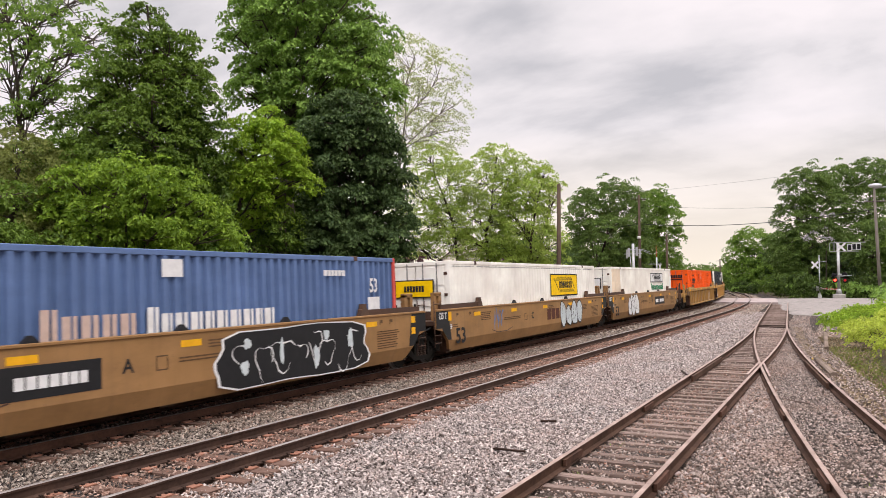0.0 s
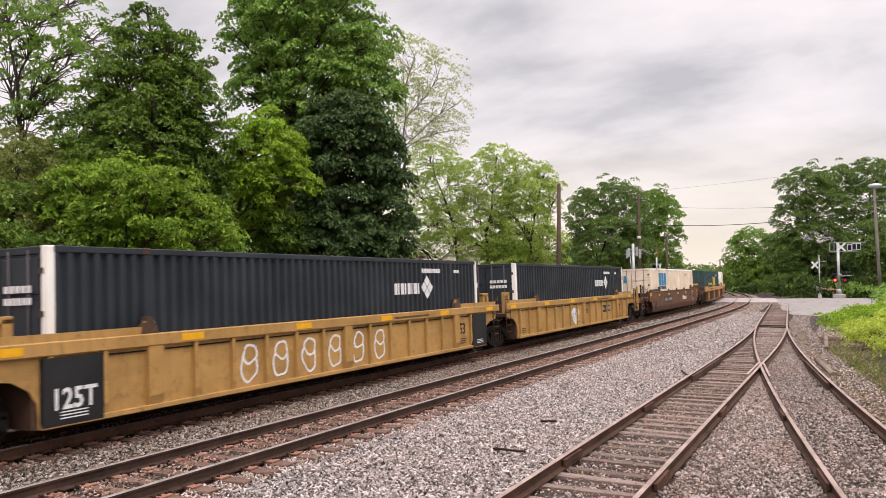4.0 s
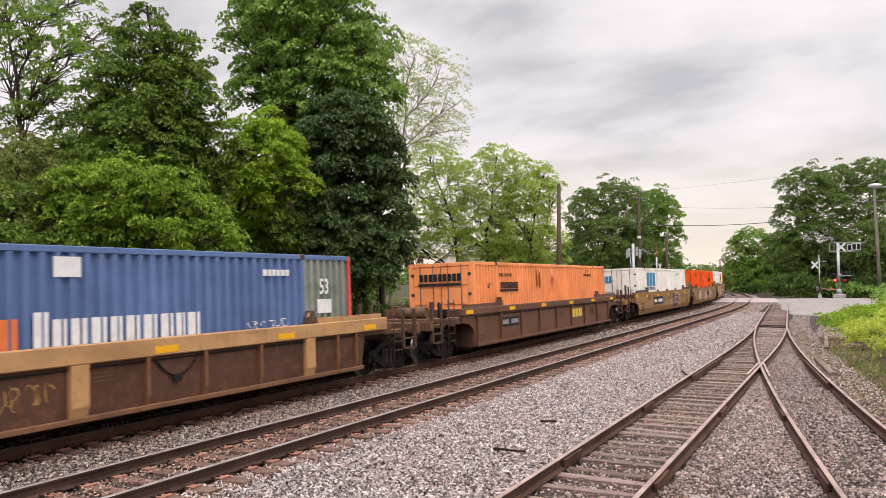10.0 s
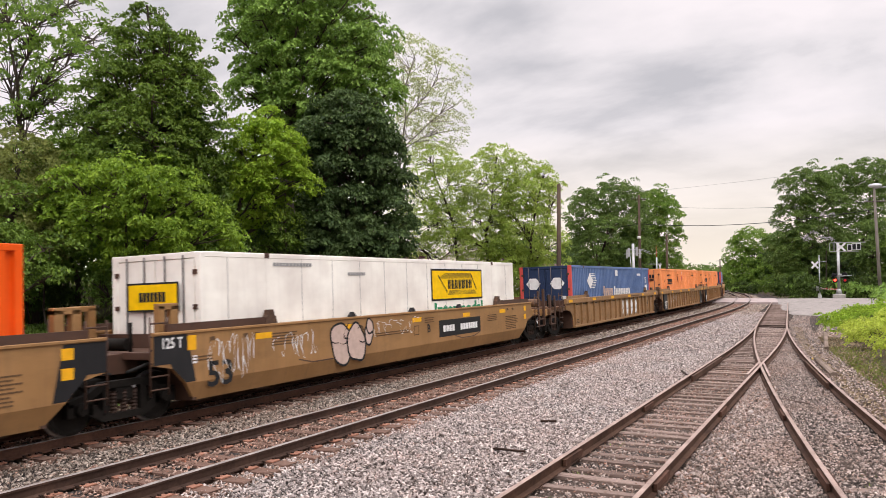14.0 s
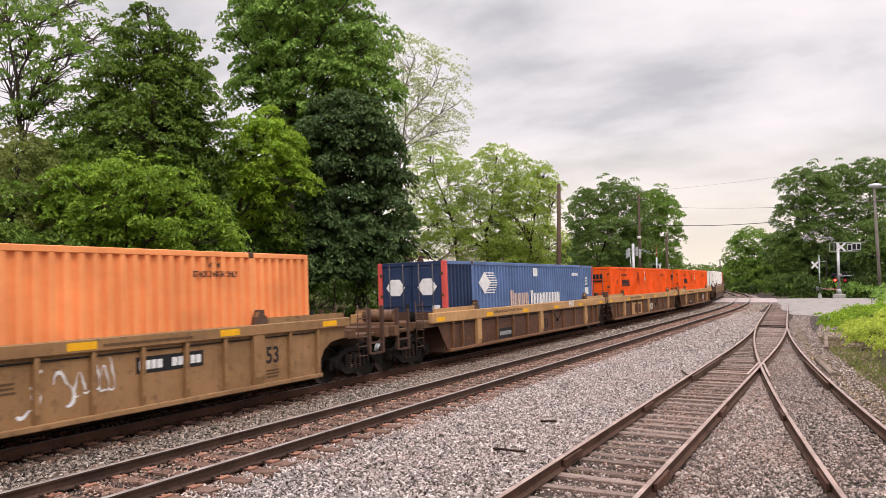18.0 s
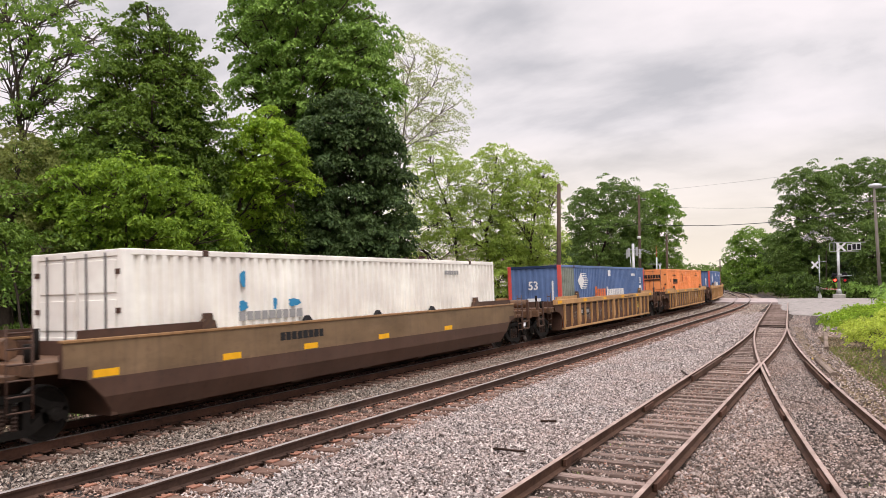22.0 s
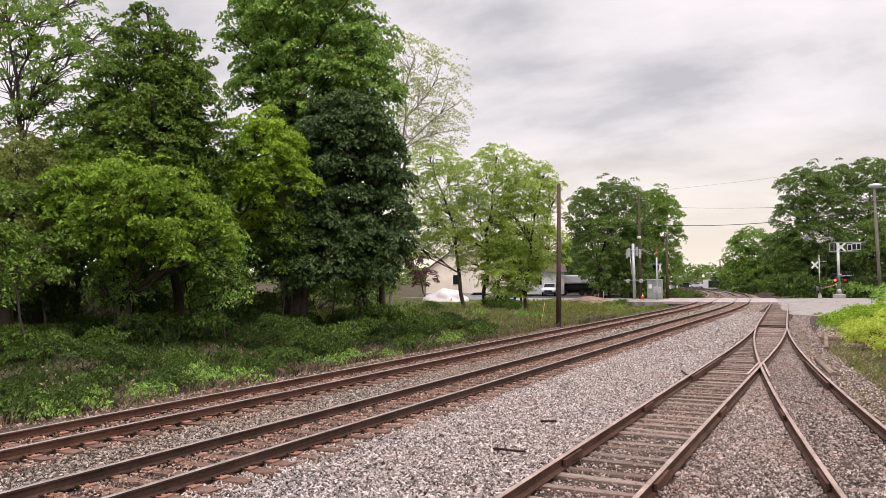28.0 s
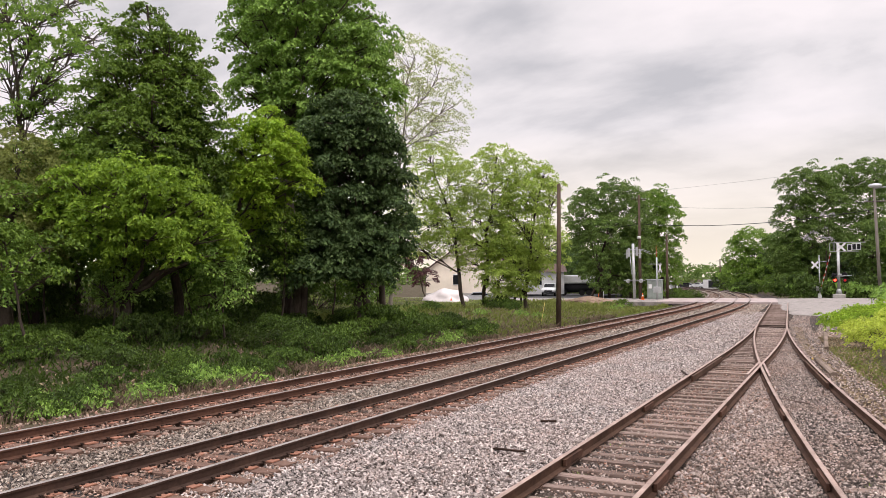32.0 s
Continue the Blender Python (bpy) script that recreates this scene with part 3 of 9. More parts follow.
gx = band(-2600, -300, 460) + band(-300, -60, 24) + band(-60, -20, 2.0) + band(-20, 10, 0.5) + band(10, 50, 4) + band(50, 300, 50) + band(300, 2601, 460)
gy = band(-2600, -300, 460) + band(-300, -20, 20) + band(-20, 120, 1.25) + band(120, 330, 10) + band(330, 2601, 450)
gv = [(x, y, height(x, y)) for y in gy for x in gx]
nx = len(gx)
gf = [(j * nx + i, j * nx + i + 1, (j + 1) * nx + i + 1, (j + 1) * nx + i) for j in range(len(gy) - 1) for i in range(nx - 1)]
ground = put("ground", mesh_np("ground", gv, gf, [M["soil"]], True))
tagged(ground, "earth and patchy grass around the railway tracks", "ground", kind="structure")


def sweep_sheet(name, line, s_list, profile, mat, closed=True):
    """A bed of stones: a cross-section of (lateral, height) carried along a line."""
    v, f = [], []
    k = len(profile)
    for s in s_list:
        for lat, z in profile:
            x, y, _ = line(s, lat)
            v.append((x, y, z))
    for i in range(len(s_list) - 1):
        for j in range(k - 1):
            f.append((i * k + j, i * k + j + 1, (i + 1) * k + j + 1, (i + 1) * k + j))
    return mesh_np(name, v, f, [mat], False)


bed_s = band(-700, -40, 60) + band(-40, 60, 4) + band(60, 620, 8)
bed = put("ballast_bed", sweep_sheet("ballast_bed", main_line, bed_s,
          [(-3.3, -0.75), (-2.3, -0.36), (-1.55, -0.25), (1.5, -0.243), (2.2, -0.243), (5.2, -0.25), (6.2, -0.262), (8.3, -0.275), (8.6, -0.6)], M["ballast_base"]))
tagged(bed, "grey crushed-stone ballast bed under the main tracks", "ballast", kind="structure")
yard = put("yard_ballast", mesh_np("yard_ballast",
           [(x, y, z) for y in (-60, -20, 0, 10, 20, 30, 40, 50, 60, 70, 84.5) for x, z in ((-4.5, -0.255), (-3.0, -0.245), (-1.4, -0.245), (min(spur_x(max(y, 2)) + 1.5, 4.5), -0.26), (min(spur_x(max(y, 2)) + 2.2, 5.2), -0.5))],
           [(j * 5 + i, j * 5 + i + 1, j * 5 + i + 6, j * 5 + i + 5) for j in range(10) for i in range(4)], [M["siding_base"]]))
tagged(yard, "dark fine gravel between the siding and the spur", "gravel", kind="structure")


def slab(name, poly, z, thick, mat, skirt=0.0):
    bm = bmesh.new()
    a = [bm.verts.new((x, y, z)) for x, y in poly]
    mx_, my_ = sum(p[0] for p in poly) / len(poly), sum(p[1] for p in poly) / len(poly)
    b = []
    for x, y in poly:
        d_ = math.hypot(x - mx_, y - my_)
        b.append(bm.verts.new((x + (x - mx_) / d_ * skirt, y + (y - my_) / d_ * skirt, z - thick)))
    bm.faces.new(a)
    for i in range(len(a)):
        bm.faces.new((a[i], a[(i + 1) % len(a)], b[(i + 1) % len(a)], b[i]))
    return done(bm, name, mat)


# the crossing road, the wide apron on one side and the driveway beyond
road = put("road", slab("road", [(-5.0, 85.5), (-4.0, 72), (-2.6, 64.5), (0.5, 61.5), (6, 60), (40, 57), (90, 50), (90, 108), (20, 106), (-2, 105), (-7.5, 100.5)], -0.03, 0.3, M["asphalt"], 1.6))
tagged(road, "worn pale grey asphalt road apron at the crossing", "road", kind="structure")
road_w = put("road", slab("road", [(-120, 70), (-60, 79), (-30, 83.2), (-17.6, 84.6), (-17.9, 97.5), (-30, 97), (-60, 92), (-120, 82)], -0.045, 0.5, M["asphalt"]))
tagged(road_w, "worn pale grey asphalt road running off between the trees", "road", kind="structure")
drive = put("driveway", slab("driveway", [(-47, 94), (-31.5, 95.5), (-31, 122), (-52, 122)], -0.03, 0.4, M["drive"]))
tagged(drive, "dark new asphalt driveway beside the road", "driveway", kind="structure")


# crossing panels between and beside the rails
def crossing_panels():
    for lat0, lat1 in ((-5.0, -0.83), (-0.66, 0.66), (0.83, SECOND - 0.83), (SECOND - 0.66, SECOND + 0.66), (SECOND + 0.83, SECOND + 3.6)):
        v = []
        for s in (85.2, 89, 93, 97, 101.0):
            for lat in (lat0, lat1):
                for z in (-0.015, -0.3):
                    x, y, _ = main_line(s, lat)
                    v.append((x, y, z))
        f = []
        for i in range(4):
            a, b = i * 4, i * 4 + 4
            f += [(a, a + 2, b + 2, b), (a + 2, a + 3, b + 3, b + 2), (a + 1, a, b, b + 1)]
        f += [(0, 1, 3, 2), (16, 18, 19, 17)]
        ob = put("crossing_panel", mesh_np("crossing_panel", v, f, [M["panel"]]))
        tagged(ob, "pinkish worn crossing panel between the rails", "crossing panel", "crossing panels", "structure")


crossing_panels()

# ---------------------------------------------------------------- rails and ties
RAIL = [(-0.075, -0.18), (0.075, -0.18), (0.075, -0.165), (0.012, -0.14), (0.012, -0.045), (0.037, -0.035), (0.037, -0.008), (0.025, 0.0),
        (-0.025, 0.0), (-0.037, -0.008), (-0.037, -0.035), (-0.012, -0.045), (-0.012, -0.14), (-0.075, -0.165)]


def rail_mesh(line, lat, s_list, z, top, rust):
    v, f, fm = [], [], []
    k = len(RAIL)
    for s in s_list:
        for dx, dz in RAIL:
            x, y, _ = line(s, lat + dx)
            v.append((x, y, z + dz))
    for i in range(len(s_list) - 1):
        for j in range(k):
            f.append((i * k + j, i * k + (j + 1) % k, (i + 1) * k + (j + 1) % k, (i + 1) * k + j))
            fm.append(1 if j in (6, 7, 8) else 0)
    return mesh_np("rail", v, f, [rust, top], False, fm)


def track(name, label, line, s_list, tie_from, tie_to, pitch, cant, tie_mat, top, rust, seed, tie_z=-0.192, plates=True, hw=0.115, half=1.3, sunk=0.012):
    t = thing(name, label, "railway track", "railway tracks", "structure")
    for side in (-1, 1):
        put("rail", rail_mesh(line, side * 0.7525, s_list, side * cant / 2, top, rust), t)
    rnd = random.Random(seed)
    tie_meshes = []
    for i in range(3):
        bm = bmesh.new()
        bx(bm, -half, half, -hw, hw, -0.16, 0.0)
        bmesh.ops.bevel(bm, geom=bm.edges[:], offset=0.012, segments=1, affect="EDGES")
        for vv in bm.verts:
            vv.co += Vector((rnd.uniform(-0.03, 0.03), rnd.uniform(-0.012, 0.012), rnd.uniform(-0.008, 0.004)))
        tie_meshes.append(done(bm, "tie", tie_mat))
    n = int((tie_to - tie_from) / pitch)
    pv, pf, sv, sf = [], [], [], []

    def add_box(v, f, cx, cy, a, hx, hy, z0, z1):
        ca, sa = math.cos(a), math.sin(a)
        b = len(v)
        for ux in (-hx, hx):
            for uy in (-hy, hy):
                for z in (z0, z1):
                    v.append((cx + ux * ca - uy * sa, cy + ux * sa + uy * ca, z))
        f.extend([(b, b + 1, b + 3, b + 2), (b + 4, b + 6, b + 7, b + 5), (b, b + 4, b + 5, b + 1), (b + 2, b + 3, b + 7, b + 6), (b + 1, b + 5, b + 7, b + 3)])

    for i in range(n):
        s = tie_from + i * pitch + rnd.uniform(-0.03, 0.03) * (1.0 if plates else 2.6)
        x, y, a = line(s)
        m_ = Matrix.Translation((x + rnd.uniform(-0.05, 0.05), y, tie_z + rnd.uniform(-sunk, 0.006) - (0.07 if name == "spur_track" and 12.2 < s < 25 else 0.0))) @ Matrix.Rotation(a + rnd.uniform(-0.02, 0.02) * (1.0 if plates else 2.5), 4, "Z") @ Matrix.Rotation(-cant / 1.5, 4, "Y")
        put("tie", tie_meshes[i % 3], t, "", m_)
        if plates and s < 75:
            for side in (-1, 1):
                px_, py_, a = line(s, side * 0.7525)
                zc = side * cant / 2
                add_box(pv, pf, px_, py_, a, 0.20, 0.10, zc - 0.183, zc - 0.164)
                for u in (-0.105, 0.105):
                    for w in (-0.06, 0.06):
                        if rnd.random() < 0.85:
                            qx, qy, a = line(s + w, side * 0.7525 + u)
                            add_box(sv, sf, qx, qy, a, 0.018, 0.018, zc - 0.17, zc - 0.138)
                # rail anchors hug the base beside the tie
                for w in (-0.14, 0.14):
                    qx, qy, a = line(s + w, side * 0.7525)
                    add_box(sv, sf, qx, qy, a, 0.10, 0.018, zc - 0.182, zc - 0.150)
    if pv:
        tagged(put("tie_plate", mesh_np("tie_plate", pv, pf, [M["plate_rust"]]), t), kind="stuff")
        tagged(put("spike", mesh_np("spike", sv, sf, [M["spike"]]), t), kind="stuff")
    return t


main_s = band(-700, -40, 30) + band(-40, 60, 5) + band(60, 600, 2.5)
track("railway_track", "main railway track with brown rusty rails on ballast", main_line, main_s, -6.3, 133.0, 0.545, 0.052, M["tie_main"], M["rail_top"], M["rail_rust"], 11)
track("railway_track", "main railway track with worn shiny rail heads on ballast", lambda s, lat=0.0: main_line(s, lat + SECOND), main_s, -6.4, 134.0, 0.545, 0.043, M["tie_main"], M["rail_top"], M["rail_dark"], 12)
track_side = track("siding_track", "old siding with rusty rails and bleached wooden ties", siding, band(-30, 86, 1.0), -7.2, 85.0, 0.56, 0.0, M["tie_old"], M["rail_top_worn"], M["rail_rust_light"], 13, tie_z=-0.176, plates=False, hw=0.085, half=0.8, sunk=0.04)
track_spur = track("spur_track", "disused spur with rusty rails half sunk in gravel", spur, band(-30, 48.6, 0.8), -6.6, 47.0, 0.60, -0.0, M["tie_old"], M["rail_top_worn"], M["rail_rust_light"], 14, tie_z=-0.215, plates=False, hw=0.10, half=0.8, sunk=0.02)
track_spur.location.z = -0.006


def short_bar(name, line, lat, s0, s1, z0, z1, w, mat, parent, label=""):
    v, f = [], []
    ss = list(np.linspace(s0, s1, 5))
    for s in ss:
        for dx, z in ((-w / 2, z0), (w / 2, z0), (w / 2, z1), (-w / 2, z1)):
            x, y, _ = line(s, lat + dx)
            v.append((x, y, z))
    for i in range(4):
        for j in range(4):
            f.append((i * 4 + j, i * 4 + (j + 1) % 4, i * 4 + 4 + (j + 1) % 4, i * 4 + 4 + j))
    f += [(3, 2, 1, 0), (16, 17, 18, 19)]
    return put(name, mesh_np(name, v, f, [mat]), parent, label)


G = 0.7525
for lat, s in ((-G, 11.45), (-G, 16.6), (-G, 26.0), (G, 10.7), (G, 16.7)):
    for o in (-0.055, 0.055):
        short_bar("joint_bar", siding, lat + o, s - 0.42, s + 0.42, -0.135, -0.04, 0.045, M["rail_rust"], track_side)
for lat, s in ((-G, 11.9), (-G, 17.0), (G, 24.5)):
    for o in (-0.055, 0.055):
        short_bar("joint_bar", spur, lat + o, s - 0.42, s + 0.42, -0.135, -0.04, 0.045, M["rail_rust"], track_spur)
# guard rails beside the frog, and the frog's wing rails
short_bar("guard_rail", siding, -G + 0.12, 21.5, 27.0, -0.15, -0.002, 0.06, M["rail_rust_light"], track_side)
short_bar("guard_rail", spur, G - 0.12, 21.5, 27.0, -0.15, -0.002, 0.06, M["rail_rust_light"], track_spur)
short_bar("wing_rail", siding, G - 0.11, 22.6, 25.8, -0.15, 0.0, 0.06, M["rail_top_worn"], track_side)
short_bar("wing_rail", spur, -G + 0.11, 22.6, 25.8, -0.15, 0.0, 0.06, M["rail_top_worn"], track_spur)
# switch rods
for s in (47.6, 46.2):
    x, y, a = siding(s)
    put("switch_rod", rods("switch_rod", M["spike"], ((x - 0.85, y, -0.14), (x + 0.85, y, -0.14), 0.025)), track_side)


# ---------------------------------------------------------------- loose ballast
def stone_field(name, label, mat, count, place, size, seed, flat=0.75):
    """Many separate angular stones; place(rng, n) gives x, y, z of their middles."""
    rng = np.random.default_rng(seed)
    x, y, z = place(rng, count)
    n = len(x)
    a3 = np.array([0.0, 2.2, 4.0])
    chip = 1.3 * np.concatenate([np.stack([np.cos(a3), np.sin(a3), np.zeros(3)], -1), [(0, 0, 1), (0, 0, -1)]]).astype(np.float32)
    v = chip[None] * rng.uniform(0.75, 1.15, (n, 5, 1)) + rng.uniform(-0.40, 0.40, (n, 5, 3))
    sc = rng.uniform(size[0], size[1], (n, 1, 1)) * np.stack([rng.uniform(0.9, 1.55, n), rng.uniform(0.6, 1.05, n), rng.uniform(0.42, 0.78, n) * flat / 0.75], -1)[:, None, :]
    v = v * sc
    yaw = rng.uniform(0, math.pi, n)
    q = np.stack([np.cos(yaw), np.zeros(n), np.zeros(n), np.sin(yaw)], -1) + rng.normal(0, 0.24, (n, 4))
    q /= np.linalg.norm(q, axis=1, keepdims=True)
    w, a, b, c = q.T
    R = np.stack([1 - 2 * (b * b + c * c), 2 * (a * b - c * w), 2 * (a * c + b * w), 2 * (a * b + c * w), 1 - 2 * (a * a + c * c), 2 * (b * c - a * w),
                  2 * (a * c - b * w), 2 * (b * c + a * w), 1 - 2 * (a * a + b * b)], -1).reshape(n, 3, 3)
    v = np.einsum("nij,nkj->nki", R, v) + np.stack([x, y, z], -1)[:, None, :]
    fq = np.array([(0, 1, 3), (1, 2, 3), (2, 0, 3), (1, 0, 4), (2, 1, 4), (0, 2, 4)])
    f = (np.arange(n)[:, None, None] * 5 + fq[None]).reshape(-1, 3)
    ob = put(name, mesh_np(name, v.reshape(-1, 3), f, [mat]))
    return tagged(ob, label, "ballast", kind="stuff")


def strip(x0, x1, y0, y1, z, dz=0.02):
    def place(rng, n):
        return rng.uniform(x0, x1, n), rng.uniform(y0, y1, n), z + rng.uniform(-dz, dz, n)
    return place


def beside(f0, f1, y0, y1, z, dz=0.02):
    def place(rng, n):
        y = rng.uniform(y0, y1, n)
        a, b = np.array([f0(v) for v in y]), np.array([f1(v) for v in y])
        return a + (b - a) * rng.uniform(0, 1, n), y, z + rng.uniform(-dz, dz, n)
    return place


B_X = MAIN_X + SECOND
stone_field("ballast_stones", "loose grey crushed stones between the main line and the siding", M["ballast_stone"], 76000, strip(B_X + 0.85, -3.9, 6, 30, -0.226, 0.04), (0.015, 0.033), 21)
stone_field("ballast_stones", "grey crushed stones farther along beside the siding", M["ballast_stone"], 26000, beside(lambda y: B_X + 0.85, lambda y: siding_x(y) - 0.82, 30, 66, -0.228, 0.04), (0.021, 0.046), 22)
stone_field("ballast_stones", "grey crushed stones between the two main tracks", M["worn_stone"], 24000, strip(MAIN_X + 0.95, B_X - 0.85, 4, 36, -0.214, 0.034), (0.014, 0.031), 23)
stone_field("ballast_stones", "rust-stained stones between the rails of the main tracks", M["rusty_stone"], 10000, strip(B_X - 0.68, B_X + 0.68, 5, 36, -0.208, 0.02), (0.014, 0.03), 24)
stone_field("ballast_stones", "rust-stained stones between the rails of the main tracks", M["rusty_stone"], 7500, strip(MAIN_X - 0.68, MAIN_X + 0.68, 4, 36, -0.208, 0.02), (0.014, 0.03), 25)
stone_field("ballast_stones", "dirty stones along the edge of the woods", M["rusty_stone"], 3500, strip(MAIN_X - 2.5, MAIN_X - 0.85, 4, 45, -0.25, 0.03), (0.02, 0.042), 26)
stone_field("siding_gravel", "brown-grey stones between the bleached ties of the siding", M["siding_stone"], 13000, beside(lambda y: siding_x(y) - 0.68, lambda y: siding_x(y) + 0.68, 6, 46, -0.232, 0.018), (0.011, 0.026), 27)
stone_field("siding_gravel", "dark gravel between the siding and the spur", M["siding_stone"], 24000, beside(lambda y: siding_x(y) + 0.84, lambda y: max(spur_x(y) - 0.84, siding_x(y) + 0.9), 6, 25, -0.224, 0.028), (0.011, 0.025), 28)
stone_field("siding_gravel", "dark gravel between the rails of the spur", M["siding_stone"], 19000, beside(lambda y: spur_x(y) - 0.68, lambda y: spur_x(y) + 0.68, 8, 47, -0.212, 0.02), (0.011, 0.025), 29)
stone_field("siding_gravel", "dark gravel beyond the spur rails", M["siding_stone"], 9000, beside(lambda y: spur_x(y) + 0.85, lambda y: spur_x(y) + 2.0, 9, 62, -0.235), (0.014, 0.034), 30)
stone_field("siding_gravel", "brown gravel at the edge of the road apron", M["siding_stone"], 6000, beside(lambda y: spur_x(y) + 1.0, lambda y: spur_x(y) + 3.6, 42, 63, -0.315, 0.03), (0.03, 0.06), 32)
stone_field("siding_gravel", "pale larger stones scattered along the siding", M["ballast_stone"], 130, beside(lambda y: siding_x(y) + 0.85, lambda y: siding_x(y) + 1.5, 7, 22, -0.20), (0.025, 0.05), 31)
for side_, seed_ in ((0.0, 41), (SECOND, 42)):
    for lo_, hi_ in ((-1.42, -0.84), (0.84, 1.42)):
        stone_field("ballast_stones", "rust-stained stones spilled over the tie ends", M["rusty_stone"], 4600, strip(MAIN_X + side_ + lo_, MAIN_X + side_ + hi_, 4, 36, -0.198, 0.022), (0.014, 0.031), seed_)
        seed_ += 10

stone_field("rust_chips", "rust-brown chips and dust lying over the siding", M["rusty_stone"], 5000, beside(lambda y: siding_x(y) - 0.7, lambda y: siding_x(y) + 1.5, 6, 26, -0.19, 0.015), (0.008, 0.018), 71)


def along(lat0, lat1, s0, s1, z, dz=0.03):
    def place(rng, n):
        p = [main_line(s, l) for s, l in zip(rng.uniform(s0, s1, n), rng.uniform(lat0, lat1, n))]
        return np.array([q[0] for q in p]), np.array([q[1] for q in p]), z + rng.uniform(-dz, dz, n)
    return place


stone_field("ballast_stones", "brown-grey stones of the main bed towards the crossing", M["worn_stone"], 9000, along(0.85, SECOND - 0.85, 36, 85, -0.215), (0.03, 0.06), 61)
stone_field("ballast_stones", "grey stones beside the main bed towards the crossing", M["worn_stone"], 6000, along(SECOND + 0.85, SECOND + 2.6, 62, 85, -0.225), (0.035, 0.07), 62)
for lat_ in (0.0, SECOND):
    stone_field("ballast_stones", "rust-stained stones between the rails towards the crossing", M["rusty_stone"], 5000, along(lat_ - 0.66, lat_ + 0.66, 36, 85, -0.205, 0.02), (0.025, 0.05), 63 + int(lat_))
stone_field("ballast_stones", "brown stones of the main bed beyond the crossing", M["worn_stone"], 6000, along(-1.6, SECOND + 2.2, 101, 175, -0.24), (0.06, 0.12), 67)


# ---------------------------------------------------------------- the train: shared pieces
MESH = {}


def cached(key, make):
    if key not in MESH:
        MESH[key] = make()
    return MESH[key]


def lathe_x(name, mats, profile, n=28):
    """A wheel: (x, radius, material) rings turned round the x axis."""
    bm = bmesh.new()
    rings = []
    for x, r, _ in profile:
        rings.append([bm.verts.new((x, r * math.cos(2 * math.pi * i / n), r * math.sin(2 * math.pi * i / n))) for i in range(n)])
    for k in range(len(rings) - 1):
        for i in range(n):
            f = bm.faces.new((rings[k][i], rings[k][(i + 1) % n], rings[k + 1][(i + 1) % n], rings[k + 1][i]))
            f.material_index = profile[k][2]
    bm.faces.new(rings[0])
    bm.faces.new(rings[-1][::-1])
    return done(bm, name, mats)


def wheel_mesh():
    return cached("wheel", lambda: lathe_x("wheel", [M["wheel_steel"], M["tread"]],
                  [(-0.07, 0.10, 0), (-0.07, 0.44, 0), (-0.068, 0.485, 1), (-0.04, 0.485, 1), (-0.03, 0.455, 1), (0.065, 0.45, 0), (0.07, 0.40, 0), (0.04, 0.36, 0), (0.015, 0.20, 0), (0.06, 0.13, 0), (0.08, 0.11, 0)]))


def wheel_mesh_left():
    def make():
        me = wheel_mesh().copy()
        me.transform(Matrix.Diagonal((-1, 1, 1, 1)))
        me.flip_normals()
        return me
    return cached("wheel_l", make)




def side_frame_mesh(sgn):
    def make():
        bm = bmesh.new()
        # cast frame with open windows: upper and lower chords, pedestals and columns
        for poly in ([(-1.12, 0.50), (-1.12, 0.62), (-0.80, 0.68), (-0.46, 0.86), (0.46, 0.86), (0.80, 0.68), (1.12, 0.62), (1.12, 0.50), (0.75, 0.55), (0.42, 0.74), (-0.42, 0.74), (-0.75, 0.55)],
                     [(-0.84, 0.40), (-0.70, 0.55), (-0.40, 0.30), (0.40, 0.30), (0.70, 0.55), (0.84, 0.40), (0.46, 0.18), (-0.46, 0.18)],
                     [(-0.46, 0.30), (-0.46, 0.76), (-0.34, 0.76), (-0.34, 0.30)], [(0.34, 0.30), (0.34, 0.76), (0.46, 0.76), (0.46, 0.30)],
                     [(-1.14, 0.34), (-1.14, 0.56), (-1.02, 0.56), (-1.02, 0.34)], [(1.02, 0.34), (1.02, 0.56), (1.14, 0.56), (1.14, 0.34)],
                     [(-0.78, 0.34), (-0.78, 0.58), (-0.66, 0.58), (-0.66, 0.34)], [(0.66, 0.34), (0.66, 0.58), (0.78, 0.58), (0.78, 0.34)]):
            extrude_x(bm, poly, sgn * 0.99, sgn * 1.13)
        return done(bm, "side_frame", M["truck_steel"])
    return cached(("side_frame", sgn), make)


def spring_mesh():
    """One coil spring: a turned column with pinched waists."""
    def make():
        bm = bmesh.new()
        rings = [[bm.verts.new((r * math.cos(a * 0.785), r * math.sin(a * 0.785), z)) for a in range(8)] for z, r in [(0.28 + 0.031 * k, 0.064 if k % 2 else 0.046) for k in range(14)]]
        for p, q in zip(rings, rings[1:]):
            for a in range(8):
                bm.faces.new((p[a], p[(a + 1) % 8], q[(a + 1) % 8], q[a]))
        return done(bm, "spring", M["spike"])
    return cached("spring", make)


def cap_mesh(sgn):
    return cached(("cap", sgn), lambda: rods("bearing_cap", M["truck_steel"], ((sgn * 1.10, 0, 0), (sgn * 1.20, 0, 0), 0.13, 0.10), ((sgn * 1.2, 0, 0), (sgn * 1.215, 0, 0), 0.05, 0.05), n=12))


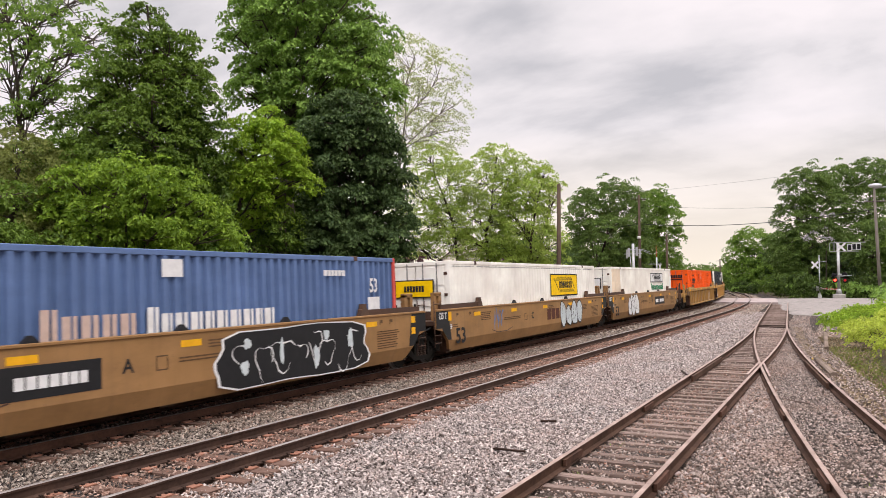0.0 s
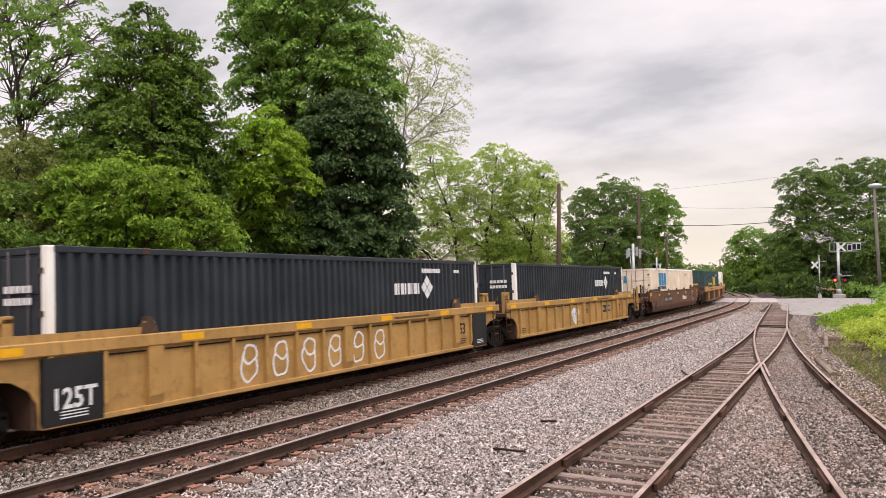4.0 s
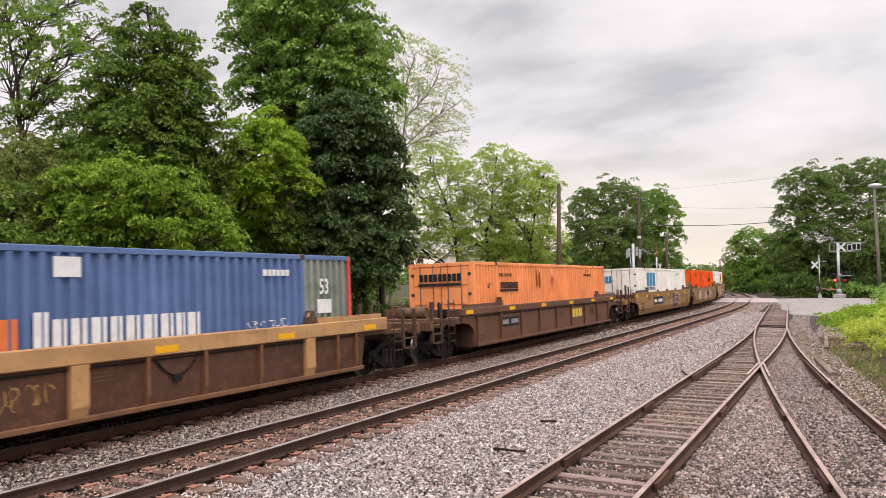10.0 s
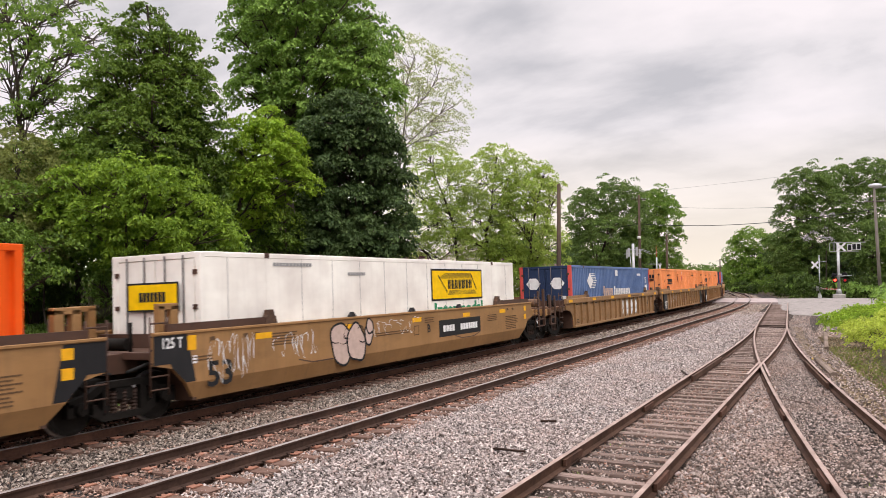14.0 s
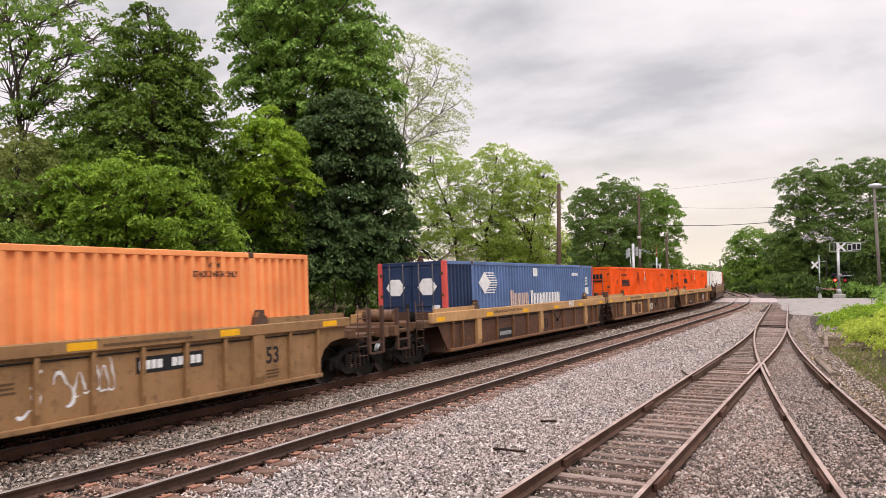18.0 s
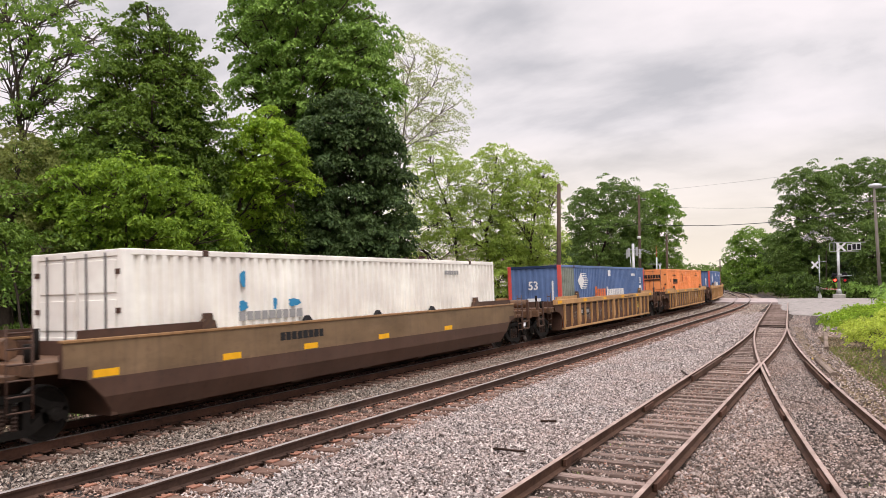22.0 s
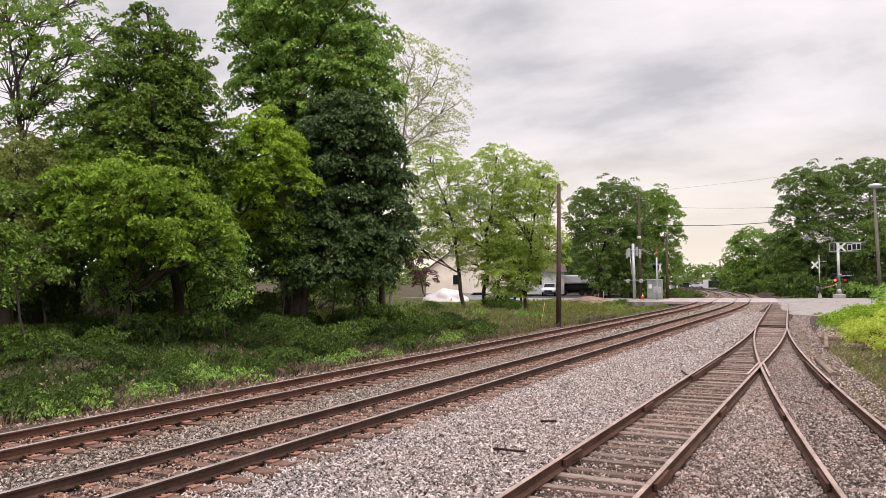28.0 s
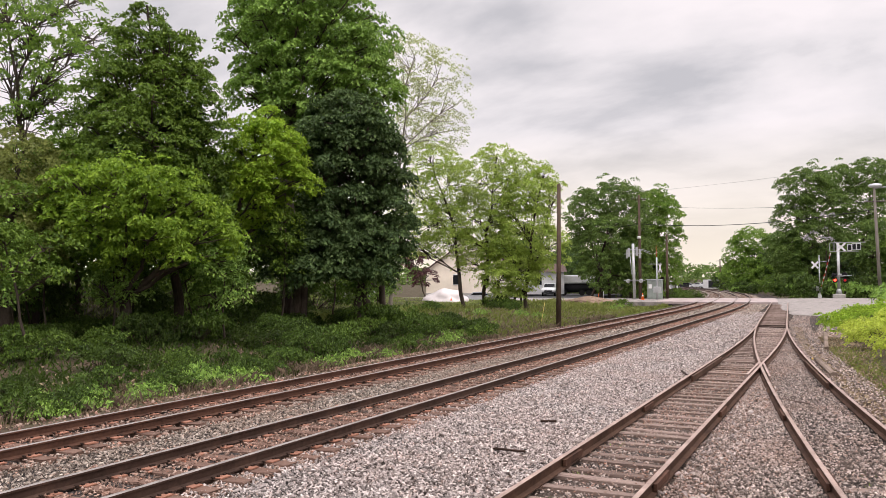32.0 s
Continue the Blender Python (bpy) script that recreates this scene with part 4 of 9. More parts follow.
def add_truck(car, y):
    at = Matrix.Translation((0, y, 0))
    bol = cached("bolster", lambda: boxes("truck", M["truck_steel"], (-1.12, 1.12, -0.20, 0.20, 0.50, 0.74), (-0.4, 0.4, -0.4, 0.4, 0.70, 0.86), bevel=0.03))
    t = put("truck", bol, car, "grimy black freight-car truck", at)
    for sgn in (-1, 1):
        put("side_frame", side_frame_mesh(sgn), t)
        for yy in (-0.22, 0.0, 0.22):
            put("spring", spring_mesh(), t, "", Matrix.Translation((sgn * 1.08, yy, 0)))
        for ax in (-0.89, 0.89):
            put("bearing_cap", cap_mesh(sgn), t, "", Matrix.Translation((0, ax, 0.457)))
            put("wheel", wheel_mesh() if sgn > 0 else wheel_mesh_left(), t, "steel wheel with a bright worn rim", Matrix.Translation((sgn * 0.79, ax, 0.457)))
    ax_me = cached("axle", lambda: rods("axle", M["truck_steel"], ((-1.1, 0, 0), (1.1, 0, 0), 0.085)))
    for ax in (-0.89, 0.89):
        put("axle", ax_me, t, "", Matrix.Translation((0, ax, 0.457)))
    beam = cached("brake_beam", lambda: rods("brake_beam", M["spike"], ((-0.9, 0, 0), (0.9, 0, 0), 0.045)))
    for ax in (-0.36, 0.36):
        put("brake_beam", beam, t, "", Matrix.Translation((0, ax, 0.40)))
    return t


def smooth_side(sgn, mat, low):
    """Plate side: upright above, folded inwards below."""
    def make():
        bm = bmesh.new()
        lv = [(1.62, 1.47, 9.42), (1.06, 1.47, 9.42), (0.97, 1.47, 8.98), (0.66, 1.47, 8.66), (0.30, 1.33, 8.34)]
        outer, inner = [], []
        for z, x, ye in lv:
            outer.append([bm.verts.new((sgn * x, y, z)) for y in (-ye, 0, ye)])
            inner.append([bm.verts.new((sgn * (x - 0.09), y, z)) for y in (-ye, 0, ye)])
        for r in range(len(lv) - 1):
            for i in range(2):
                bm.faces.new((outer[r][i], outer[r + 1][i], outer[r + 1][i + 1], outer[r][i + 1]))
                bm.faces.new((inner[r][i], inner[r][i + 1], inner[r + 1][i + 1], inner[r + 1][i]))
            for i in (0, 2):
                bm.faces.new((outer[r][i], inner[r][i], inner[r + 1][i], outer[r + 1][i]))
        for i in range(2):
            bm.faces.new((outer[0][i], outer[0][i + 1], inner[0][i + 1], inner[0][i]))
            bm.faces.new((outer[-1][i], inner[-1][i], inner[-1][i + 1], outer[-1][i + 1]))
        return done(bm, "side_plate", mat)
    return cached(("smooth_side", sgn, mat.name, low), make)


def well_floor(car, mat):
    me = cached(("floor", mat.name), lambda: boxes("floor_beam", mat, (-1.02, 1.02, -0.18, 0.18, 0.21, 0.30)))
    for y in (-7.8, -6.05, -3.0, 0.0, 3.0, 6.05, 7.8):
        put("floor_beam", me, car, "", Matrix.Translation((0, y, 0)))


def rung_ladder(name, y0, y1, z0, z1, x, n, mat):
    r = 0.016
    rows = [((x, y0, z0), (x, y0, z1), r), ((x, y1, z0), (x, y1, z1), r)]
    rows += [((x, y0, z0 + (z1 - z0) * (i + 0.5) / n), (x, y1, z0 + (z1 - z0) * (i + 0.5) / n), r) for i in range(n)]
    return rods(name, mat, *rows, n=6)


def add_end(car, e, mat, dark, single, ladder_side, tall):
    """One end of a unit: e = -1 leads, +1 trails; single ends carry platform, posts and coupler."""
    if mat in (M["car_chord"], M["car_brown"], M["car_rust"]):
        mat = M["car_grime"]
    key = (e, mat.name, dark.name, single, tall)
    yy = lambda a, b: (min(e * a, e * b), max(e * a, e * b))
    if single:
        put("end_platform", cached(("plat", key), lambda: boxes("end_platform", mat, (-1.36, 1.36, *yy(8.4, 9.9), 1.12, 1.32), (-1.1, 1.1, *yy(9.9, 11.45), 1.06, 1.16), (-1.4, 1.4, *yy(11.25, 11.45), 1.02, 1.30), bevel=0.012)), car)
        put("centre_sill", cached(("sill", key), lambda: boxes("centre_sill", dark, (-0.32, 0.32, *yy(8.3, 11.5), 0.78, 1.08), bevel=0.02)), car)
        put("bulkhead", cached(("bulk", key), lambda: boxes("bulkhead", dark, (-1.35, 1.35, *yy(8.30, 8.42), 0.3, 1.58))), car)
        cp = put("coupler", cached(("coup", e), lambda: boxes("coupler", M["truck_steel"], (-0.09, 0.09, *yy(11.4, 11.65), 0.80, 0.98), (-0.2, 0.16, *yy(11.6, 11.82), 0.74, 1.04), bevel=0.025)), car, "rusty knuckle coupler")
        put("air_hose", cached(("hose", e), lambda: rods("air_hose", M["rubber"], ((0.35, e * 11.4, 0.85), (0.35, e * 11.6, 0.55), 0.025), ((0.35, e * 11.6, 0.55), (0.2, e * 11.8, 0.5), 0.025))), cp)
        for sgn in (-1, 1):
            gear = mat if mat == M["car_yellow"] else M["car_dirt"]
            put("corner_post", cached(("cpost", key, sgn), lambda: boxes("corner_post", gear, (sgn * 1.32 - 0.05, sgn * 1.32 + 0.05, *yy(11.18, 11.28), 0.62, 1.3 + tall), bevel=0.008)), car)
            put("corner_post", cached(("cpost2", key, sgn), lambda: boxes("corner_post", gear, (sgn * 1.32 - 0.03, sgn * 1.32 + 0.03, *yy(10.55, 10.65), 0.62, 1.3 + tall * 0.9), bevel=0.008)), car)
            for z in (0.60, 0.88):
                put("step", cached(("step", key, sgn, z), lambda: boxes("step", gear, (sgn * 1.32 - 0.03, sgn * 1.32 + 0.03, *yy(10.64, 11.19), z, z + 0.05))), car)
            if tall > 0.7:
                put("guide_post", cached(("gpost", key, sgn), lambda: boxes("guide_post", gear, (sgn * 1.30 - 0.06, sgn * 1.30 + 0.06, *yy(9.28, 9.38), 1.28, 1.62), (sgn * 1.30 - 0.06, sgn * 1.30 + 0.06, *yy(8.50, 8.62), 1.28, 1.62), (sgn * 1.30 - 0.08, sgn * 1.30 + 0.08, *yy(8.48, 9.48), 1.62, 1.69), bevel=0.008)), car)
        put("brake_cylinder", cached(("rig", e), lambda: rods("brake_cylinder", M["car_grime"], ((-0.9, e * 9.5, 1.52), (0.2, e * 9.5, 1.52), 0.19))), car, "grimy brown brake cylinder")
        put("air_valve", cached(("rig3", e), lambda: rods("air_valve", M["truck_steel"], ((0.9, e * 9.6, 1.3), (0.9, e * 9.6, 1.62), 0.09))), car)
        put("brake_pipe", cached(("rig4", e), lambda: rods("brake_pipe", M["truck_steel"], ((-1.0, e * 10.4, 1.2), (1.0, e * 10.4, 1.2), 0.03))), car)
        put("brake_staff", cached(("rig5", e), lambda: rods("brake_staff", M["truck_steel"], ((0.5, e * 9.2, 1.32), (0.5, e * 9.2, 1.85), 0.05))), car)
    else:
        put("end_platform", cached(("plat", key), lambda: boxes("end_platform", dark, (-1.36, 1.36, *yy(8.3, 9.35), 1.16, 1.30), (-0.55, 0.55, *yy(9.0, 9.75), 0.90, 1.28), (-1.2, -0.6, *yy(8.5, 9.35), 1.3, 1.38), bevel=0.012)), car)
        put("bulkhead", cached(("bulk", key), lambda: boxes("bulkhead", dark, (-1.35, 1.35, *yy(8.30, 8.40), 0.3, 1.58))), car)
        for sgn in (-1, 1):
            put("guide_post", cached(("gpost", key, sgn), lambda: boxes("guide_post", mat, (sgn * 1.18 - 0.07, sgn * 1.18 + 0.07, *yy(8.62, 8.80), 1.28, 1.3 + tall), (sgn * 1.18 - 0.07, sgn * 1.18 + 0.07, *yy(8.95, 9.1), 1.28, 1.3 + tall), (sgn * 1.18 - 0.07, sgn * 1.18 + 0.07, *yy(8.62, 9.1), 1.22 + tall, 1.34 + tall), bevel=0.01)), car)
        put("brake_cylinder", cached(("rig2", e), lambda: rods("brake_cylinder", M["truck_steel"], ((-0.6, e * 9.0, 1.42), (0.3, e * 9.0, 1.42), 0.12))), car, "dark brake cylinder")
        put("brake_staff", cached(("rig6", e), lambda: rods("brake_staff", M["truck_steel"], ((0.6, e * 9.2, 1.28), (0.6, e * 9.2, 1.85), 0.035))), car)
        put("air_pipe", cached(("rig7", e), lambda: rods("air_pipe", M["rubber"], ((1.2, e * 9.3, 1.1), (1.15, e * 9.75, 0.98), 0.03))), car)
    if ladder_side:
        for sgn in (-1, 1):
            y0 = e * (9.05 if not single else 9.9)
            put("ladder", cached(("lad", e, sgn, single), lambda: rung_ladder("ladder", y0, y0 + e * 0.42, 0.50, 1.95, sgn * 1.43, 6, M["car_dirt"])), car)


def well_car(style, mats, single, lead_truck, trail_truck, tall, label):
    """A well car unit. style: S plate side, or the list of rib places with the height of the top chord."""
    side, chord, dark, rib_mat = (*mats, mats[0])[:4]
    car = thing("well_car", label, "freight car", "freight cars of the train")
    well_floor(car, M["car_dirt"])
    for sgn in (-1, 1):
        if style == "S":
            put("side_plate", smooth_side(sgn, side, 0), car)
            put("top_rail", cached(("toprail", sgn, chord.name), lambda: boxes("top_rail", chord, (min(sgn * 1.36, sgn * 1.50), max(sgn * 1.36, sgn * 1.50), -9.42, 9.42, 1.60, 1.66), bevel=0.012)), car)
            for e in (-1, 1):
                put("guard_lip", cached(("lip", sgn, e, dark.name), lambda: plate_x("guard_lip", dark, [(e * 9.1, 1.655), (e * 9.1, 1.80), (e * 6.32, 1.81), (e * 6.24, 1.90), (e * 6.14, 1.90), (e * 6.0, 1.655)], sgn * 1.38, sgn * 1.46)), car)
        else:
            ribs, z_lo, z_hi, arch = style
            x0, x1 = 1.37, 1.40
            web = [(-8.30, 0.36), (8.30, 0.36)]
            if arch is None:
                arc = [(8.42, 0.80), (8.46, 1.18)]
            elif arch:
                arc = [(8.34, 0.70), (8.48, 0.92), (8.75, 1.08), (9.3, 1.16)]
            else:
                arc = [(8.62, 0.75), (8.9, 1.15)]
            web += arc + [(9.42, z_lo + 0.02), (-9.42, z_lo + 0.02)] + [(-a, b) for a, b in arc[::-1]]
            put("side_web", cached(("web", sgn, side.name, z_lo, arch), lambda: plate_x("side_web", side, web, sgn * x0, sgn * x1)), car)
            put("top_chord", cached(("chord", sgn, chord.name, z_lo, z_hi), lambda: boxes("top_chord", chord, (min(sgn * 1.36, sgn * 1.50), max(sgn * 1.36, sgn * 1.50), -9.46, 9.46, z_lo, z_hi), bevel=0.02)), car)
            put("bottom_sill", cached(("bsill", sgn, rib_mat.name), lambda: boxes("bottom_sill", rib_mat, (min(sgn * 1.30, sgn * 1.485), max(sgn * 1.30, sgn * 1.485), -8.30, 8.30, 0.29, 0.385), bevel=0.012)), car)
            rib_me = cached(("rib", sgn, rib_mat.name, z_lo), lambda: plate_rib(sgn, z_lo, rib_mat))
            for y in ribs:
                put("rib", rib_me, car, "", Matrix.Translation((0, y, 0)))
            if arch in (None, False) or ribs is R_CLOSE:
                post_me = cached(("wide_rib", sgn, chord.name, z_lo), lambda: plate_rib(sgn, z_lo, chord, 0.17, 0.012))
                for y in (-6.08, 0.0, 6.08):
                    put("post", post_me, car, "", Matrix.Translation((0, y, 0)))
            if z_lo < 1.3:
                put("brake_hose", cached(("loop", sgn, z_lo), lambda: hose_loop(sgn, z_lo)), car, "black sagging hose with a small valve")
            # black conduit, also serving as the dark shade line below the chord
            put("conduit", cached(("conduit", sgn, z_lo), lambda: rods("conduit", M["rubber"], ((sgn * 1.425, -8.2, z_lo - 0.07), (sgn * 1.425, 8.2, z_lo - 0.07), 0.014), n=6)), car)
            for e in (-1, 1):
                put("guard_lip", cached(("lipr", sgn, e, chord.name, z_hi), lambda: plate_x("guard_lip", chord, [(e * 9.2, z_hi), (e * 9.2, z_hi + 0.12), (e * 6.32, z_hi + 0.13), (e * 6.27, z_hi + 0.27), (e * 6.12, z_hi + 0.27), (e * 6.0, z_hi)], sgn * 1.39, sgn * 1.47)), car)
    top = 1.655 if style == "S" else style[2]
    for sgn in (-1, 1):
        for e in (-1, 1):
            put("container_lock", cached(("clock", sgn, e, top), lambda: plate_x("container_lock", M["car_lock"], [(e * 6.0, top), (e * 6.05, top + 0.16), (e * 6.10, top + 0.18), (e * 6.13, top + 0.31), (e * 6.27, top + 0.31), (e * 6.29, top + 0.2), (e * 6.37, top + 0.13), (e * 6.40, top)], sgn * 1.34, sgn * 1.475)), car, "dirty brown container lock")
        if style == "S":
            for y in (-3.05, 0.0, 3.05):
                put("guide_lug", cached(("lug", sgn), lambda: plate_x("guide_lug", M["black_paint"], [(-0.16, 1.655), (0.16, 1.655), (0.03, 1.78), (-0.03, 1.78)], sgn * 1.38, sgn * 1.47)), car, "", Matrix.Translation((0, y, 0)))
    add_end(car, -1, chord, dark, single or lead_truck == "end", True, tall)
    add_end(car, 1, chord, dark, single or trail_truck == "end", True, tall)
    if lead_truck == "end" or single:
        add_truck(car, -10.2)
    elif lead_truck:
        add_truck(car, -9.77)
    if trail_truck == "end" or single:
        add_truck(car, 10.2)
    return car


def hose_loop(sgn, z_lo):
    """A hose that sags between two ribs, with a small valve at its lowest place."""
    bm = bmesh.new()
    pts = [(sgn * 1.43, 1.62 + 0.98 * k / 10, z_lo - 0.10 - 0.30 * (1 - (k / 5 - 1) ** 2)) for k in range(11)]
    for a, b in zip(pts, pts[1:]):
        rod(bm, a, b, 0.018, n=6)
    bx(bm, min(sgn * 1.405, sgn * 1.46), max(sgn * 1.405, sgn * 1.46), 2.0, 2.2, z_lo - 0.50, z_lo - 0.38)
    return done(bm, "brake_hose", M["rubber"])


def plate_rib(sgn, z_lo, mat, half=0.04, out=0.0):
    bm = bmesh.new()
    a = [(1.395, 0.37), (1.43 + out, 0.37), (1.485 + out, 0.55), (1.485 + out, z_lo), (1.395, z_lo)]
    extrude_y(bm, [(sgn * x, z) for x, z in a], -half, half)
    return done(bm, "rib", mat)


# ---------------------------------------------------------------- containers
LEN, WID, C0, C1 = 16.15, 2.59, 0.31, 3.21
HL, HW = LEN / 2, WID / 2


def corrugated(y0, y1, pitch, depth):
    """Places along a pressed wall: distance along, offset inwards."""
    pts, n = [], max(1, round((y1 - y0) / pitch))
    p = (y1 - y0) / n
    for i in range(n):
        a = y0 + i * p
        pts += [(a, 0.0), (a + p * 0.34, 0.0), (a + p * 0.5, depth), (a + p * 0.84, depth)]
    return pts + [(y1, 0.0)]


def wall_mesh(name, mat, pts, flip, z0, z1, surface, thick=0.05):
    """A pressed wall from (along, inwards) places; surface maps (along, inwards) to x, y."""
    bm = bmesh.new()
    cols = []
    for a, d in pts:
        xo, yo = surface(a, d)
        xi, yi = surface(a, 0.065 + thick)
        cols.append([bm.verts.new(c) for c in ((xo, yo, z0), (xo, yo, z1), (xi, yi, z1), (xi, yi, z0))])
    for c, e_ in zip(cols, cols[1:]):
        for k in range(4):
            bm.faces.new((c[k], c[(k + 1) % 4], e_[(k + 1) % 4], e_[k]))
    bm.faces.new(cols[0][::-1])
    bm.faces.new(cols[-1])
    return done(bm, name, mat)


def container(label, body, posts, first=None, last=None, style="c", end="door", top=None, door=None):
    """A 16-metre domestic container. style c: pressed steel, f: fine ribs, p: flat panels."""
    first, last, top, door = first or body, last or body, top or body, door or body
    c = thing("shipping_container", label, "shipping container", "containers on the train")
    pitch, depth = {"c": (0.275, 0.075), "f": (0.305, 0.022), "p": (1.22, 0.0)}[style]
    J = 6.10
    for sgn in (-1, 1):
        for y0, y1, mt in ((-HL + 0.12, -J - 0.05, first), (-J + 0.05, J - 0.05, body), (J + 0.05, HL - 0.12, last)):
            put("side_wall", cached(("cwall", sgn, y0, mt.name, style), lambda: wall_mesh("side_wall", mt, corrugated(y0, y1, pitch, depth), sgn < 0, C0 + 0.16, C1 - 0.11, lambda a, d: (sgn * (HW - 0.008 - d), a))), c)
        for y in (-J, J):
            put("lifting_post", cached(("lpost", sgn, y, body.name), lambda: boxes("lifting_post", body, (min(sgn * (HW - 0.09), sgn * (HW - 0.004)), max(sgn * (HW - 0.09), sgn * (HW - 0.004)), y - 0.05, y + 0.05, C0 + 0.15, C1 - 0.1), bevel=0.006)), c)
            put("corner_casting", cached(("cast40", sgn, y), lambda: boxes("corner_casting", M["car_dirt"], (min(sgn * (HW - 0.14), sgn * (HW + 0.006)), max(sgn * (HW - 0.14), sgn * (HW + 0.006)), y - 0.085, y + 0.085, C1 - 0.115, C1 + 0.012), bevel=0.012)), c)
        put("top_rail", cached(("ctop", sgn, top.name), lambda: boxes("top_rail", top, (min(sgn * (HW - 0.08), sgn * HW), max(sgn * (HW - 0.08), sgn * HW), -HL + 0.1, HL - 0.1, C1 - 0.115, C1), bevel=0.012)), c)
        put("bottom_rail", cached(("cbot", sgn, body.name), lambda: boxes("bottom_rail", body, (min(sgn * (HW - 0.1), sgn * HW), max(sgn * (HW - 0.1), sgn * HW), -HL + 0.1, HL - 0.1, C0, C0 + 0.165), bevel=0.012)), c)
        for e in (-1, 1):
            put("corner_post", cached(("cpost", sgn, e, posts.name), lambda: boxes("corner_post", posts, (min(sgn * (HW - 0.17), sgn * HW), max(sgn * (HW - 0.17), sgn * HW), min(e * (HL - 0.14), e * HL), max(e * (HL - 0.14), e * HL), C0, C1), bevel=0.014)), c)
    if style == "f":
        for a, b in ((-J + 0.1, J - 0.1), (-HL + 0.2, -J - 0.1), (J + 0.1, HL - 0.2)):
            word_bars("vent_slot", M["deco_grey"], c, HW - 0.012, a, b, C1 - 0.19, C1 - 0.165, max(4, int((b - a) * 5)))
    if style == "p":
        for k in range(-6, 7):
            if k not in (-5, 5):
                put("panel_seam", cached("panel_seam", lambda: boxes("panel_seam", M["deco_grey"], (HW - 0.009, HW - 0.004, -0.006, 0.006, C0 + 0.16, C1 - 0.11))), c, "", Matrix.Translation((0, k * 1.22, 0)))
        word_bars("serial_mark", M["deco_grey"], c, X_BOX, -5.9, -4.5, 2.93, 3.01, 12)
        word_bars("serial_mark", M["deco_grey"], c, X_BOX, -3.0, -2.2, 2.72, 2.80, 8)
    put("roof", cached(("roof", body.name), lambda: wall_roof(top)), c)
    put("floor", cached(("cfloor",), lambda: boxes("floor", M["car_dirt"], (-HW + 0.1, HW - 0.1, -HL + 0.1, HL - 0.1, C0 + 0.02, C0 + 0.14))), c)
    put("end_wall", cached(("endw", 1, last.name), lambda: wall_mesh("end_wall", last, corrugated(-HW + 0.17, HW - 0.17, 0.28, 0.034), False, C0 + 0.1, C1 - 0.1, lambda a, d: (a, HL - 0.03 - d))), c)
    for e in (-1, 1):
        for z0, z1 in ((C1 - 0.13, C1 - 0.003), (C0 + 0.004, C0 + 0.16)):
            put("end_rail", cached(("erail", e, z0, door.name), lambda: boxes("end_rail", door, (-HW + 0.17, HW - 0.17, min(e * (HL - 0.12), e * (HL - 0.004)), max(e * (HL - 0.12), e * (HL - 0.004)), z0, z1), bevel=0.01)), c)
    if end == "door":
        for sgn in (-1, 1):
            d_ = put("door", cached(("cdoor", sgn, door.name, style), lambda: door_mesh(sgn, door, style)), c)
            if style != "p":
                for a, b in ((0.51, 1.0), (1.12, 1.62), (1.74, 2.3), (2.42, 3.02)):
                    put("door_panel", cached(("dpanel", sgn, door.name, a), lambda: boxes("door_panel", door, (min(sgn * 0.075, sgn * (HW - 0.235)), max(sgn * 0.075, sgn * (HW - 0.235)), -HL + 0.005, -HL + 0.029, a, b), bevel=0.01)), d_)
            for k, xr in enumerate((0.30, 0.82)):
                put("lock_rod", cached(("lrod", sgn, k), lambda: rods("lock_rod", M["lock_steel"], ((sgn * xr, -HL - 0.012, C0 + 0.08), (sgn * xr, -HL - 0.012, C1 - 0.06), 0.018), ((sgn * xr, -HL - 0.012, 1.25), (sgn * (xr + 0.28), -HL - 0.02, 1.25), 0.015), n=6)), d_, "dark steel lock rod")
            for z in (0.7, 1.4, 2.1, 2.8):
                put("hinge", cached(("hinge", sgn, z), lambda: boxes("hinge", M["car_dirt"], (min(sgn * 1.08, sgn * 1.2), max(sgn * 1.08, sgn * 1.2), -HL - 0.012, -HL + 0.02, z - 0.05, z + 0.05))), d_)
    elif end == "slats":
        bm = bmesh.new()
        bx(bm, -HW + 0.17, HW - 0.17, -HL + 0.05, -HL + 0.09, C0 + 0.15, C1 - 0.12)
        for k in range(7):
            z = C0 + 0.28 + k * 0.27
            if z < 2.25:
                bx(bm, -HW + 0.18, HW - 0.18, -HL + 0.015, -HL + 0.05, z, z + 0.15)
        bx(bm, -HW + 0.2, HW - 0.2, -HL + 0.025, -HL + 0.05, 2.32, 2.98)
        part("end_wall", bm, body, c)
    else:
        put("end_wall", cached(("endw", -1, body.name), lambda: wall_mesh("end_wall", body, corrugated(-HW + 0.17, HW - 0.17, 0.30, 0.034), False, C0 + 0.1, C1 - 0.1, lambda a, d: (a, -HL + 0.03 + d))), c)
    return c


def wall_roof(mat):
    bm = bmesh.new()
    pts = corrugated(-HL + 0.12, HL - 0.12, 0.3, 0.02)
    rows = [[bm.verts.new((x, y, z - d)) for x, z in ((-HW + 0.075, C1 - 0.02), (HW - 0.075, C1 - 0.02), (HW - 0.075, C1 - 0.06), (-HW + 0.075, C1 - 0.06))] for y, d in pts]
    for a, b in zip(rows, rows[1:]):
        for k in range(4):
            bm.faces.new((a[k], a[(k + 1) % 4], b[(k + 1) % 4], b[k]))
    bm.faces.new(rows[0])
    bm.faces.new(rows[-1][::-1])
    return done(bm, "roof", mat)


